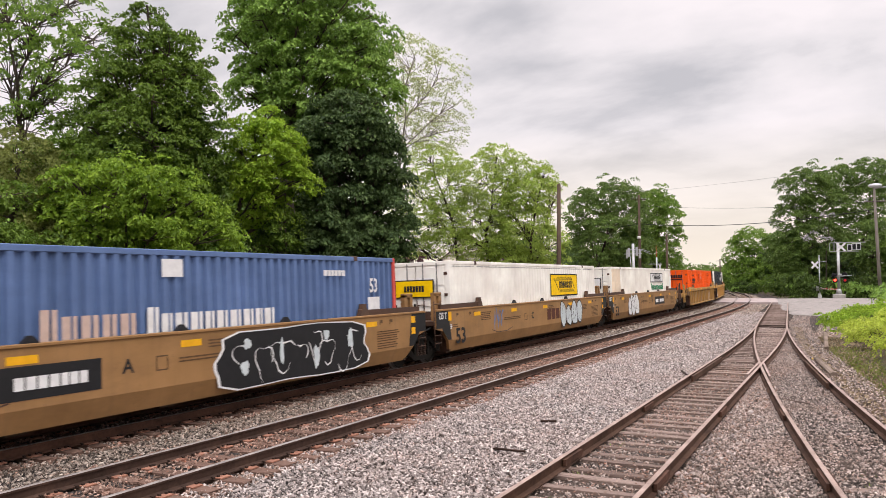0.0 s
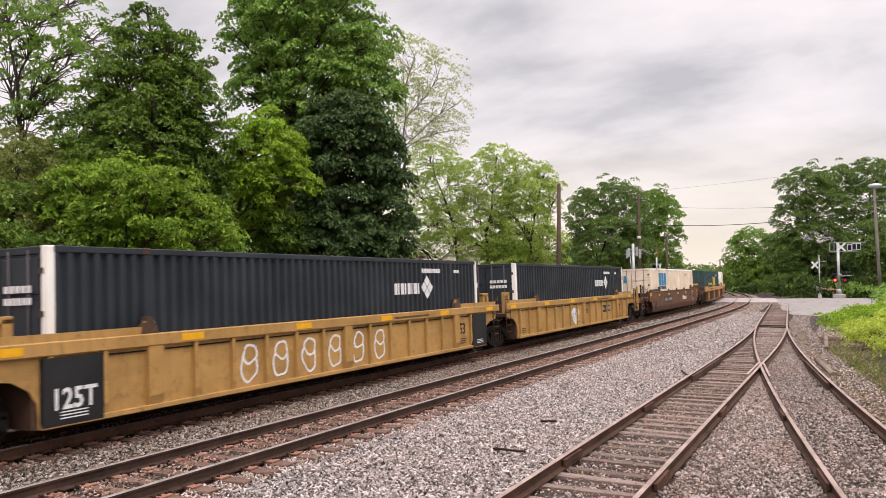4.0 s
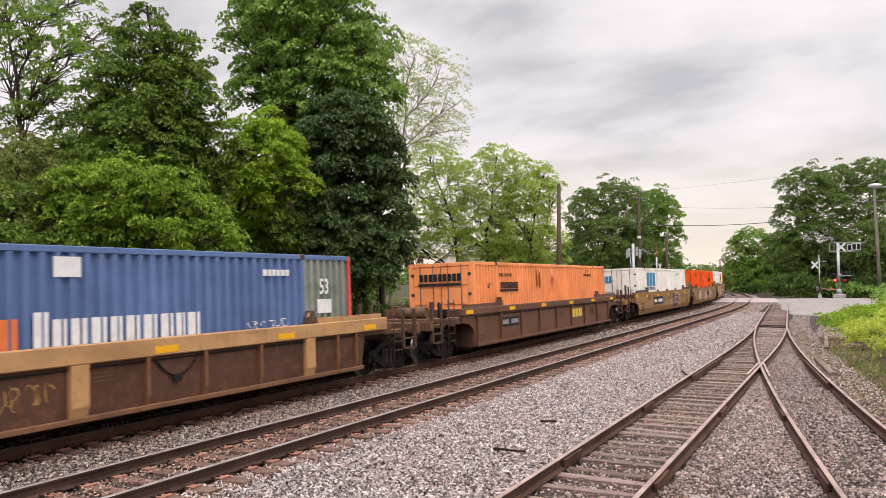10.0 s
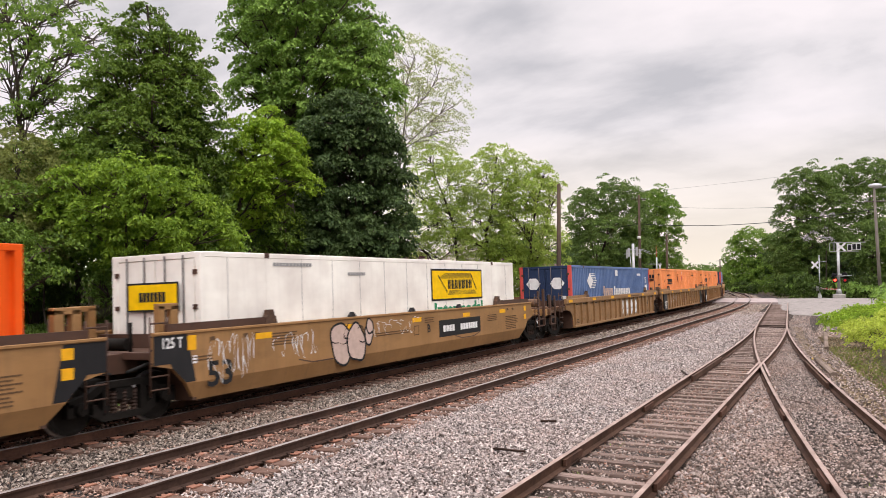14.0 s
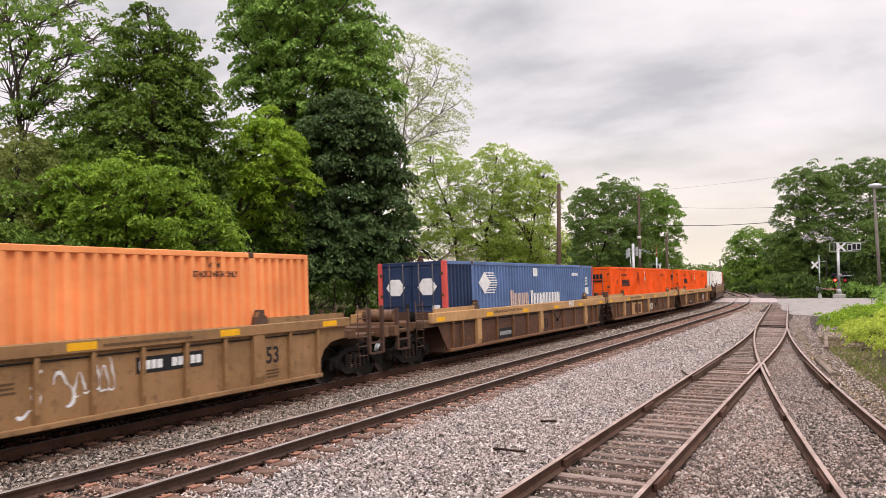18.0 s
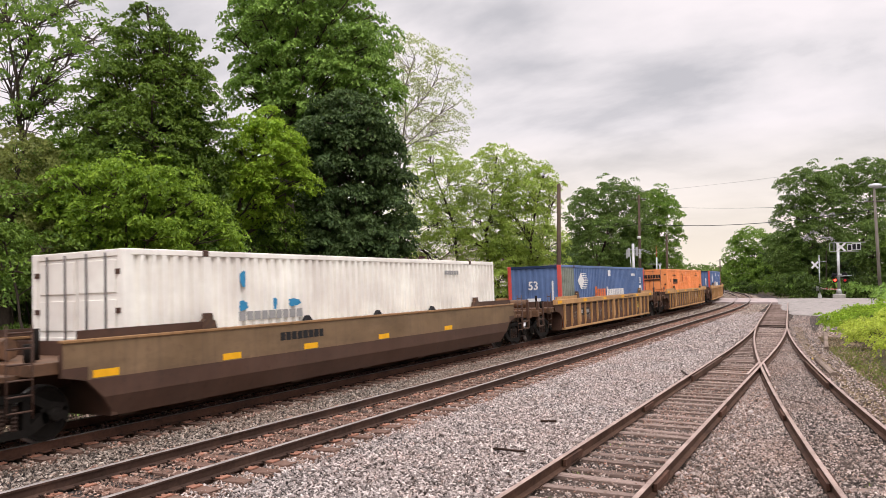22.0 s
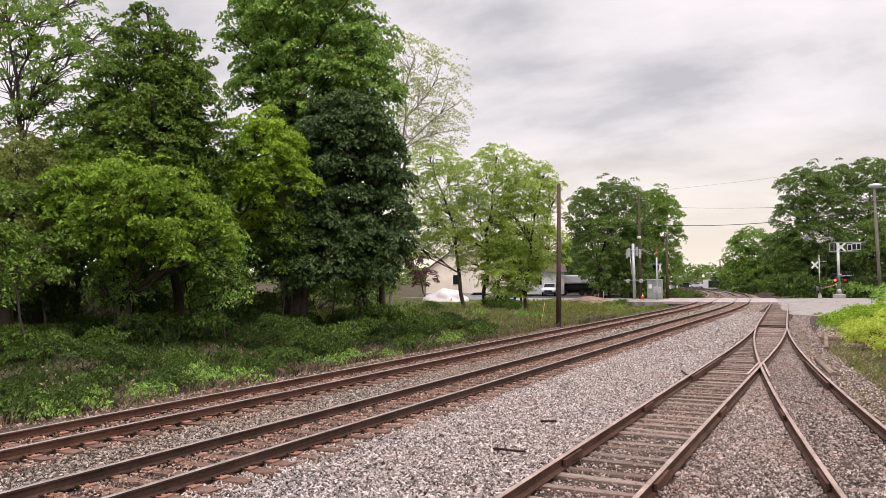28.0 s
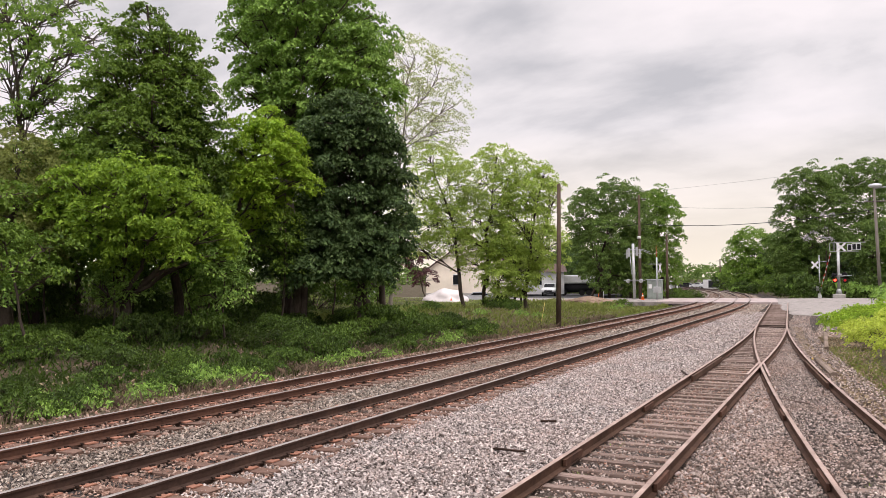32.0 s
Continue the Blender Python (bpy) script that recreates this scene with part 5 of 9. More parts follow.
def door_mesh(sgn, mat, style):
    bm = bmesh.new()
    x0, x1 = sorted((sgn * 0.015, sgn * (HW - 0.175)))
    bx(bm, x0, x1, -HL + 0.03, -HL + 0.07, C0 + 0.16, C1 - 0.135)
    if style == "p":
        bx(bm, x0 + 0.01, x1 - 0.01, -HL + 0.012, -HL + 0.03, C0 + 0.18, C1 - 0.15)
    return done(bm, "door", mat)


X_BOX = HW + 0.0015
Y_END = -HL - 0.004


def end_panel(name, mat, parent, x0, x1, z0, z1, thick=0.006, out=0.0):
    return put(name, boxes(name, mat, (x0, x1, Y_END - thick - out, Y_END - out, z0, z1)), parent)


def end_bars(name, mat, parent, x0, x1, z0, z1, n, out=0.0):
    w = (x1 - x0) / n
    for i in range(n):
        put(name if n < 2 else name + "_block", boxes(name, mat, (x0 + i * w + w * 0.08, x0 + (i + 1) * w - w * 0.14, Y_END - 0.006 - out, Y_END - out, z0, z1)), parent)


def diamond(name, mat, parent, x, y0, y1, z0, z1):
    cy, cz = (y0 + y1) / 2, (z0 + z1) / 2
    return put(name, plate_x(name, mat, [(y0, cz), (cy, z0), (y1, cz), (cy, z1)], x, x + 0.005), parent)


def hexa_end(parent, cx, z, w, h):
    bm = bmesh.new()
    p = [(-w, 0), (-w * 0.45, -h), (w * 0.45, -h), (w, 0), (w * 0.45, h), (-w * 0.45, h)]
    a = [bm.verts.new((cx + u, Y_END - 0.004, z + v)) for u, v in p]
    b = [bm.verts.new((cx + u, Y_END, z + v)) for u, v in p]
    bm.faces.new(a)
    for i in range(6):
        bm.faces.new((a[i], a[(i + 1) % 6], b[(i + 1) % 6], b[i]))
    part("emblem", bm, M["deco_white"], parent)


def livery_blue(c, end, worn):
    x = X_BOX
    diamond("emblem", M["deco_white"], c, x, -5.62, -4.6, 2.06, 2.86)
    bm = bmesh.new()
    for i in range(9):
        z = 2.09 + i * 0.088
        k = abs(i - 4) / 4
        bx(bm, x, x + 0.004, -5.15 + 0.45 * (1 - k), -3.97 - 0.3 * k, z, z + 0.038)
    part("striped_emblem", bm, M["deco_white"], c)
    word_bars("company_name", M["deco_orange"] if worn else M["deco_pink"], c, x, -2.83, -0.89, 1.56, 2.16, 5, True)
    word_bars("company_name", M["deco_white"], c, x, -0.71, 2.87, 1.50, 2.13, 10, True)
    side_panel("placard", M["deco_white"], c, x, -0.33, 0.18, 2.69, 3.03)
    word_bars("serial_mark", M["deco_white"], c, x, 4.69, 5.61, 2.71, 2.85, 6)
    side_text("size_mark", "53", 6.92, 2.43, 0.38, M["deco_white"], c, x, 0.75)
    side_panel("placard", M["deco_white"], c, x, 6.62, 7.19, 1.80, 2.14)
    if end == "door":
        for sx in (-0.6, 0.6):
            hexa_end(c, sx, 2.38, 0.36, 0.27)
        end_panel("placard", M["deco_white"], c, 0.78, 1.05, 1.62, 1.78)
    else:
        lettering("size_mark", "53", 0.40, M["deco_white"], c, Matrix.Translation((-0.05, Y_END + 0.02, 2.28)) @ FRONT, 0.9)
        end_panel("placard", M["deco_white"], c, -0.35, 0.30, 1.28, 1.72)
        end_bars("serial_mark", M["deco_white"], c, 0.85, 0.95, 0.9, 2.5, 1)


def livery_sign(c, mat_bg, mat_ink, word, low_word=None, z=(1.80, 2.80)):
    """A framed company sign with a slanted scroll, kept as plain shapes."""
    x = X_BOX
    z0, z1 = z
    side_panel("sign_border", mat_ink, c, x, 1.46, 5.18, z0, z1, 0.004)
    sg = side_panel("sign", mat_bg, c, x + 0.004, 1.53, 5.11, z0 + 0.06, z1 - 0.06, 0.004)
    h = z1 - z0
    bm = bmesh.new()
    for i in range(6):
        zz = z0 + h * (0.70 + 0.03 * i)
        bx(bm, x + 0.009, x + 0.011, 1.95 + 0.08 * i, 4.35 - 0.02 * i, zz, zz + h * 0.012)
    for i in range(5):
        zz = z0 + h * (0.18 + 0.03 * i)
        bx(bm, x + 0.009, x + 0.011, 2.55 + 0.03 * i, 4.75 - 0.06 * i, zz, zz + h * 0.012)
    for k in range(10):
        a = k / 10
        bx(bm, x + 0.009, x + 0.011, 1.9 + 0.62 * a, 1.93 + 0.62 * a + 0.03, z0 + h * (0.74 - 0.54 * a), z0 + h * (0.80 - 0.54 * a))
        bx(bm, x + 0.009, x + 0.011, 4.25 + 0.45 * a, 4.28 + 0.45 * a + 0.03, z0 + h * (0.80 - 0.54 * a), z0 + h * (0.86 - 0.54 * a))
    part("scroll", bm, mat_ink, sg)
    word_bars("company_name", mat_ink, sg, x + 0.009, 2.55, 4.35, z0 + h * 0.36, z0 + h * 0.66, 7)
    if low_word:
        for off in (0.0, 0.02):
            side_text("slogan", low_word, 3.4 + off, z0 - 0.30 + off * 0.4, 0.42, M["deco_green"], c, x + off * 0.1, 1.4)


def end_sign(c, mat_bg, mat_ink):
    end_panel("sign_border", mat_ink, c, -0.78, 0.72, 2.02, 2.62, 0.004, 0.035)
    end_panel("sign", mat_bg, c, -0.73, 0.67, 2.06, 2.58, 0.004, 0.039)
    end_bars("company_name", mat_ink, c, -0.42, 0.36, 2.22, 2.42, 7, 0.044)


def livery_orange(c, front=False, sign="deco_pink"):
    x = X_BOX
    y0, y1 = (3.8, 5.48) if front else (-5.79, -4.05)
    word_bars("company_name", M["deco_black"], c, x, y0, y1, 2.24, 2.48, 9)
    side_panel("underline", M["deco_black"], c, x, y0 - 0.03, y1, 2.12, 2.21, 0.004)
    diamond("placard", M["deco_grey"] if front else M[sign], c, x, -0.34, 0.15, 2.30, 2.74)
    side_panel("placard", M["deco_white"], c, x, -0.14, -0.06, 2.80, 3.02, 0.004)
    side_text("load_notice", "STACK 3 HIGH ONLY", -5.25, 2.74, 0.12, M["deco_black"], c, x, 0.78)
    side_text("load_notice", "STACK 3 HIGH ONLY", 5.05, 2.74, 0.12, M["deco_black"], c, x, 0.78)
    for y in (4.88, 5.12):
        side_text("load_notice", "W", y, 2.92, 0.12, M["deco_black"], c, x, 0.7)
    side_text("size_mark", "53'", -6.8, 2.34, 0.18, M["deco_black"], c, x, 0.9)
    bm = bmesh.new()
    for k in range(9):
        bx(bm, x, x + 0.004, -2.0, -1.88, 2.30 + k * 0.075, 2.355 + k * 0.075)
        bx(bm, x, x + 0.004, -1.7, -1.58, 2.20 + k * 0.075, 2.255 + k * 0.075)
    part("serial_mark", bm, M["deco_black"], c)
    o = 0.03 if not front else 0.0
    end_bars("company_name", M["deco_black"], c, -0.85, 0.85, 2.56, 2.82, 9, o if not front else -0.02)
    end_panel("underline", M["deco_black"], c, -0.88, 0.80, 2.40, 2.49, 0.006, o if not front else -0.02)
    if front:
        end_panel("vent", M["deco_white"], c, -0.35, 0.25, 2.06, 2.20, 0.012, -0.02)
        end_panel("vent_slot", M["deco_black"], c, -0.30, -0.1, 2.09, 2.17, 0.004, -0.006)
        end_panel("vent_slot", M["deco_black"], c, 0.0, 0.2, 2.09, 2.17, 0.004, -0.006)
        bm = bmesh.new()
        for k in range(11):
            bx(bm, HW - 0.13, HW - 0.06, Y_END - 0.004, Y_END + 0.001, 2.9 - k * 0.17 - 0.1, 2.9 - k * 0.17)
        part("serial_mark", bm, M["deco_black"], c)


def livery_white(c, faded):
    x = X_BOX
    if not faded:
        word_bars("company_name", M["deco_blue"], c, x, -5.6, -3.05, 2.04, 2.92, 3)
        side_text("slogan", "INTERMODAL", -4.23, 1.87, 0.21, M["deco_slate"], c, x, 1.2)
        end_bars("company_name", M["deco_blue"], c, -0.95, -0.30, 2.35, 2.75, 3, 0.03)
    else:
        for k, (a, b, z0, z1) in enumerate(((-5.15, -4.95, 2.45, 2.85), (-5.2, -4.9, 1.95, 2.2), (-4.1, -3.95, 1.95, 2.25), (-3.6, -3.1, 2.0, 2.2))):
            blob_panel("faded_patch", M["deco_blue"], c, x, a, b, z0, z1, 70 + k)
        word_bars("slogan", M["deco_grey"], c, x, -5.2, -3.05, 1.76, 1.95, 9)
    word_bars("serial_mark", M["deco_grey"], c, x, 4.2, 5.2, 2.75, 2.88, 6)


def livery_green(c):
    x = X_BOX
    word_bars("company_name", M["deco_gold"], c, x, 0.65, 3.21, 1.72, 2.59, 3)
    word_bars("slogan", M["deco_gold"], c, x, 0.8, 3.1, 1.45, 1.62, 9)
    put("bracket", plate_x("bracket", M["deco_gold"], [(3.82, 1.55), (3.82, 2.67), (3.48, 2.67), (3.48, 2.56), (3.7, 2.56), (3.7, 1.55)], x, x + 0.004), c)
    put("bracket", plate_x("bracket", M["deco_gold"], [(0.05, 1.55), (0.05, 2.67), (0.38, 2.67), (0.38, 2.56), (0.17, 2.56), (0.17, 1.55)], x, x + 0.004), c)
    side_text("slogan", "How tomorrow moves", -2.2, 1.93, 0.28, M["deco_gold"], c, x, 1.04)
    side_panel("placard", M["deco_white"], c, x, 3.9, 4.32, 2.66, 2.84)
    word_bars("serial_mark", M["deco_white"], c, x, 4.76, 5.57, 2.69, 2.83, 6)
    end_panel("placard", M["deco_gold"], c, -0.95, -0.25, 2.35, 2.75, 0.004, 0.03)
    end_panel("placard", M["deco_gold"], c, 0.2, 0.8, 1.85, 2.0, 0.004, 0.03)


def livery_black(c):
    x = X_BOX
    word_bars("company_name", M["deco_white"], c, x, 2.54, 4.05, 2.17, 2.49, 4)
    for dy, dz in ((0.0, 0.19), (0.0, -0.19), (0.19, 0.0), (-0.19, 0.0)):
        diamond("emblem", M["deco_white"], c, x, 4.49 + dy - 0.17, 4.49 + dy + 0.17, 2.36 + dz - 0.17, 2.36 + dz + 0.17)
    word_bars("serial_mark", M["deco_white"], c, x, 4.18, 5.37, 2.80, 2.93, 9)
    word_bars("serial_mark", M["deco_white"], c, x, 6.3, 6.7, 2.8, 2.9, 2)
    for z in (0, 1):
        end_bars("serial_mark", M["deco_white"], c, 0.2, 0.95, 2.45 - z * 0.2, 2.57 - z * 0.2, 5 + z, 0.03)
    end_bars("company_name", M["deco_white"], c, -1.0, -0.3, 2.3, 2.5, 4, 0.03)


# ---------------------------------------------------------------- markings of the cars
X_S, X_R = 1.472, 1.403


def marks_plate(car, number_y, letter, lead_black, trail_black, seed, faded=False):
    x = X_S
    board, ink = (M["car_dirt"], M["deco_grey"]) if faded else (M["deco_black"], M["deco_white"])
    if number_y is not None:
        p_ = side_panel("number_board", board, car, x, number_y - 1.5, number_y + 1.5, 0.80, 1.32, 0.003)
        word_bars("number_mark", ink, p_, x + 0.0035, number_y - 1.25, number_y - 0.45, 0.95, 1.15, 4)
        word_bars("number_mark", ink, p_, x + 0.0035, number_y - 0.05, number_y + 1.25, 0.95, 1.15, 7)
    side_text("unit_letter", letter, -1.26 if number_y is None or number_y < 0 else 0.9, 1.11, 0.25, M["deco_black"], car, x)
    side_text("size_mark", "53", -7.76, 0.74, 0.50, M["deco_black"], car, x + 0.002, 1.1)
    for y in (-6.46, -3.2, 0.2, 3.5, 6.5):
        side_panel("reflector", M["yellow_paint"], car, x, y - 0.26, y + 0.26, 1.35, 1.48, 0.003, "yellow reflective strip")
    letter_y = -1.26 if number_y is None or number_y < 0 else 0.9
    side = 1 if letter == "A" else -1
    frame_y = letter_y + side * 0.75
    put("stencil_frame", boxes("stencil_frame", M["deco_brown"], (x, x + 0.002, frame_y - 0.14, frame_y + 0.14, 1.22, 1.245), (x, x + 0.002, frame_y - 0.14, frame_y + 0.14, 0.97, 0.995), (x, x + 0.002, frame_y - 0.14, frame_y - 0.115, 0.995, 1.22), (x, x + 0.002, frame_y + 0.115, frame_y + 0.14, 0.995, 1.22)), car)
    rnd = random.Random(seed)
    for y, w_, z, rows in ((-5.75, 0.45, 1.42, 5), (letter_y + side * 2.05, 0.9, 1.14, 2), (0.95, 0.3, 1.42, 3), (5.6, 0.42, 1.30, 4), (7.35, 0.6, 1.18, 5), (7.3, 0.55, 0.86, 3), (-8.2, 0.3, 1.12, 2)):
        for k in range(rows):
            word_bars("stencil_line", M["deco_brown"], car, x, y - w_, y + w_ - rnd.uniform(0, 0.3) * w_, z - k * 0.062, z - k * 0.062 + 0.027, int(w_ * 30))
    for y in (-8.05, -7.1, -6.75, 6.9, 7.4):
        side_panel("stencil_line", M["deco_brown"], car, x, y, y + 0.03, 1.38, 1.50, 0.002)
        side_panel("stencil_line", M["deco_brown"], car, x, y + 0.04, y + 0.15, 1.42, 1.50, 0.002)
    # pressed creases drawn as flat dark strips, their shade put into the colour
    for y0 in (-5.3, 2.6):
        put("crease", plate_x("crease", M["car_dirt"], [(y0, 0.78), (y0 + 0.5, 0.67), (y0 + 1.4, 0.67), (y0 + 1.9, 0.78), (y0 + 1.87, 0.80), (y0 + 1.38, 0.70), (y0 + 0.52, 0.70), (y0 + 0.03, 0.80)], x, x + 0.002), car)
    for e, blk in ((-1, lead_black), (1, trail_black)):
        if blk:
            put("black_end", plate_x("black_end", M["car_black"], [(e * 9.425, 1.065), (e * 9.425, 1.595), (e * 8.62, 1.595), (e * 8.42, 0.68), (e * 8.67, 0.68), (e * 8.99, 0.975), (e * 9.05, 1.065)], x - 0.0005, x + 0.002), car)
        if blk and e < 0:
            side_text("load_mark", "125 T", -9.0, 1.44, 0.20, M["deco_white"], car, x + 0.003, 0.8)
            side_panel("reflector", M["yellow_paint"], car, x + 0.003, -8.62, -8.40, 1.28, 1.56, 0.003, "yellow reflective square")
            side_panel("label_plate", M["deco_white"], car, x, -8.50, -8.38, 1.02, 1.17, 0.003)
        elif e > 0:
            for z in (1.02, 1.34):
                side_panel("reflector", M["yellow_paint"], car, x + 0.003, 8.58, 8.80, z, z + 0.19, 0.003, "yellow reflective square")
        else:
            side_panel("reflector", M["yellow_paint"], car, x, -9.30, -8.90, 1.38, 1.57, 0.003, "yellow reflective square")


def marks_ribbed(car, number_y, size_y, seed, black_lead, gold=True, z_lo=1.43, name_y=None, name_mat=None):
    x = X_R
    rnd = random.Random(seed)
    if number_y is not None:
        p_ = side_panel("number_board", M["deco_black"], car, x, number_y - 0.82, number_y + 0.82, 0.82, 1.17, 0.003)
        word_bars("number_mark", M["deco_grey"], p_, x + 0.0035, number_y - 0.76, number_y - 0.18, 0.92, 1.08, 4)
        word_bars("number_mark", M["deco_grey"], p_, x + 0.0035, number_y + 0.06, number_y + 0.78, 0.92, 1.08, 6)
    if size_y is not None:
        side_text("size_mark", "53", size_y, 0.95 if z_lo > 1.3 else 0.70, 0.36, M["deco_black"] if gold else M["deco_gold"], car, x + 0.001, 0.9)
    if name_y is not None:
        word_bars("company_mark", name_mat, car, x, name_y - 0.78, name_y + 0.78, 0.80 if z_lo > 1.3 else 0.48, 1.18 if z_lo > 1.3 else 1.0, 3)
    for y in (-8.9, -5.2, -1.8, 1.8, 5.2, 8.6):
        side_panel("reflector", M["yellow_paint"], car, 1.502, y - 0.28, y + 0.28, z_lo + 0.05, z_lo + 0.18, 0.003, "yellow reflective strip")
    if z_lo < 1.3:
        side_text("load_notice", "52,900 LBS MAX GROSS WT FOR 20 FT CONTAINER", -3.5, z_lo + 0.17, 0.088, M["deco_brown"], car, 1.501, 0.98)
    else:
        word_bars("stencil_line", M["deco_brown"], car, 1.501, 2.2, 4.2, z_lo + 0.07, z_lo + 0.12, 30)
    for y, z in ((-7.7, 0.62), (0.5, 1.05), (6.6, 0.62)):
        for k in range(3):
            word_bars("stencil_line", M["deco_brown"], car, x, y - 0.22, y + 0.16 + rnd.uniform(0, 0.1), z - k * 0.07, z - k * 0.07 + 0.035, 9)
    if black_lead:
        for e in (-1,) if seed == 16 else (-1, 1):
            p_ = side_panel("black_panel", M["car_black"], car, 1.41, min(e * 8.3, e * 7.2), max(e * 8.3, e * 7.2), 0.32, 1.40, 0.08)
            if e < 0:
                side_text("load_mark", "125T", -7.75, 0.72, 0.34, M["deco_white"], p_, 1.492, 0.85)
            for k in range(3):
                side_panel("stencil_line", M["deco_white"], p_, 1.492, e * 7.75 - 0.25, e * 7.75 + 0.25, 0.42 + k * 0.05, 0.44 + k * 0.05, 0.002)


def tag_word(car, text, y, z, h, mat, x):
    side_text("spray_tag", text, y, z, h, mat, car, x + 0.002, 0.72)


R_WIDE = [-8.0, -7.3, -4.5, -3.0, -1.5, 1.4, 2.8, 4.4, 7.2, 8.0]
R_CLOSE = [-8.16 + 1.02 * k for k in range(17)]
R_FEW = [-8.2, -6.2, -4.2, -2.2, -0.13, 1.9, 3.9, 5.95, 8.0]
RV, RW, RC, RF = (R_WIDE, 1.24, 1.57, None), (R_WIDE, 1.24, 1.57, False), (R_CLOSE, 1.43, 1.66, True), (R_FEW, 1.38, 1.62, True)
TAN = (M["car_tan"], M["car_tan"], M["car_dirt"])
BRN = (M["car_brown"], M["car_brown"], M["car_dirt"])
YEL = (M["car_yellow"], M["car_yellow"], M["car_dirt"], M["car_yellow"])
RST = (M["car_rust"], M["car_rust"], M["car_dirt"])
DRT = (M["car_umber"], M["car_chord"], M["car_dirt"], M["car_rib"])
BRC = (M["car_umber"], M["car_chord"], M["car_dirt"], M["car_chord"])
BRD = (M["car_umber"], M["car_chord"], M["car_dirt"], M["car_rib"])

# distance of each container's leading end along the main line at 0 s
START = [2.44, 21.97, 41.28, 64.95, 84.45, 104.14, 127.57, 151.24, 170.79, 190.65, 214.19, 237.72, 257.12, 276.97, 300.18, 319.99, 339.36, 362.60, 382.13, 401.75, 425.17, 448.73, 472.15, 495.38]
TRAIN = []


def couple(car, box):
    TRAIN.append((START[len(TRAIN)], car, box))


def make_train():
    tan = "tan smooth-sided steel well car"
    rib = "ribbed well car with a worn tan chord"
    blue = lambda end, first=None, last=None: container("blue corrugated container with red corner posts and white marks", M["box_blue"], M["box_red"], first, last, "c", end, None, M["box_navy"])
    orange = lambda: container("bright orange corrugated container with black lettering bars", M["box_orange"], M["box_orange"])
    pale = lambda: container("faded pale orange corrugated container with black lettering bars", M["box_pale"], M["box_pale"])
    # 0 to 2: three joined tan units
    car = well_car("S", TAN, False, True, False, 0.85, tan + " and black graffiti")
    marks_plate(car, -3.3, "A", True, True, 0)
    blob_panel("graffiti", M["deco_white"], car, X_S + 0.003, 0.72, 6.42, 0.31, 1.598, 5, "", 9)
    blob_panel("graffiti", M["deco_black"], car, X_S + 0.0062, 0.80, 6.34, 0.34, 1.57, 5, "", 9)
    sprayed("graffiti", M["deco_white"], car, X_S + 0.0095, 1.5, 6.0, 0.42, 1.52, 44, 8, 0.04)
    for y0_, y1_, z0_, z1_ in ((1.5, 1.78, 0.62, 0.95), (1.6, 1.86, 1.15, 1.4), (2.75, 2.9, 0.7, 1.35), (3.95, 4.2, 0.5, 1.1), (4.35, 4.6, 1.15, 1.42), (5.35, 5.6, 0.85, 1.4)):
        blob_panel("graffiti", M["deco_pale"], car, X_S + 0.02, y0_, y1_, z0_, z1_, int(y0_ * 10))
    c = blue("door")
    livery_blue(c, "door", False)
    couple(car, c)
    car = well_car("S", TAN, False, True, False, 0.85, tan + " and pale blue graffiti")
    marks_plate(car, None, "C", True, True, 1)
    word_bars("company_mark", M["deco_wine"], car, X_S, 0.39, 2.0, 0.85, 1.30, 3)
    bubble(car, X_S + 0.0055, 2.1, 5.2, 0.42, 1.58, M["deco_pale"], M["deco_black"], 7, [(0.12, 0.5, 0.12, 0.46), (0.36, 0.42, 0.12, 0.36), (0.62, 0.5, 0.14, 0.44), (0.87, 0.55, 0.12, 0.42)])
    sprayed("graffiti", M["deco_black"], car, X_S + 0.020, 2.3, 5.0, 0.6, 1.45, 8, 7, 0.035)
    sprayed("graffiti", M["box_blue"], car, X_S + 0.004, -5.05, -4.1, 0.65, 1.6, 9, 3, 0.10)
    c = container("white ribbed container with a yellow company sign", M["box_white"], M["box_white"], style="f")
    livery_sign(c, M["deco_yellow"], M["deco_black"], "")
    end_sign(c, M["deco_yellow"], M["deco_black"])
    couple(car, c)
    car = well_car("S", TAN, False, True, "end", 0.85, tan + " and white graffiti")
    marks_plate(car, 3.15, "B", True, False, 2)
    bubble(car, X_S + 0.0055, -5.3, -2.75, 0.40, 1.58, M["deco_white"], M["deco_black"], 10, [(0.15, 0.42, 0.15, 0.42), (0.34, 0.8, 0.1, 0.2), (0.45, 0.45, 0.17, 0.45), (0.62, 0.82, 0.1, 0.18), (0.78, 0.48, 0.2, 0.48)])
    sprayed("graffiti", M["deco_black"], car, X_S + 0.021, -5.0, -3.0, 0.55, 1.3, 11, 5, 0.03)
    sprayed("graffiti", M["deco_black"], car, X_S + 0.004, -2.6, -1.5, 0.8, 1.55, 12, 5, 0.03)
    c = container("white corrugated container with cream first panels and green lettering", M["box_white"], M["box_white"], M["box_cream"])
    livery_sign(c, M["deco_white"], M["deco_black"], "", "Intermodal", (2.27, 2.90))
    end_sign(c, M["deco_white"], M["deco_black"])
    couple(car, c)
    # 3 to 5: three joined ribbed units
    car = well_car(RC, (M["car_rust"], M["car_yellow"], M["car_dirt"], M["car_yellow"]), False, "end", False, 0.75, rib + " and dark painted letters")
    marks_ribbed(car, -5.35, 6.6, 3, False)
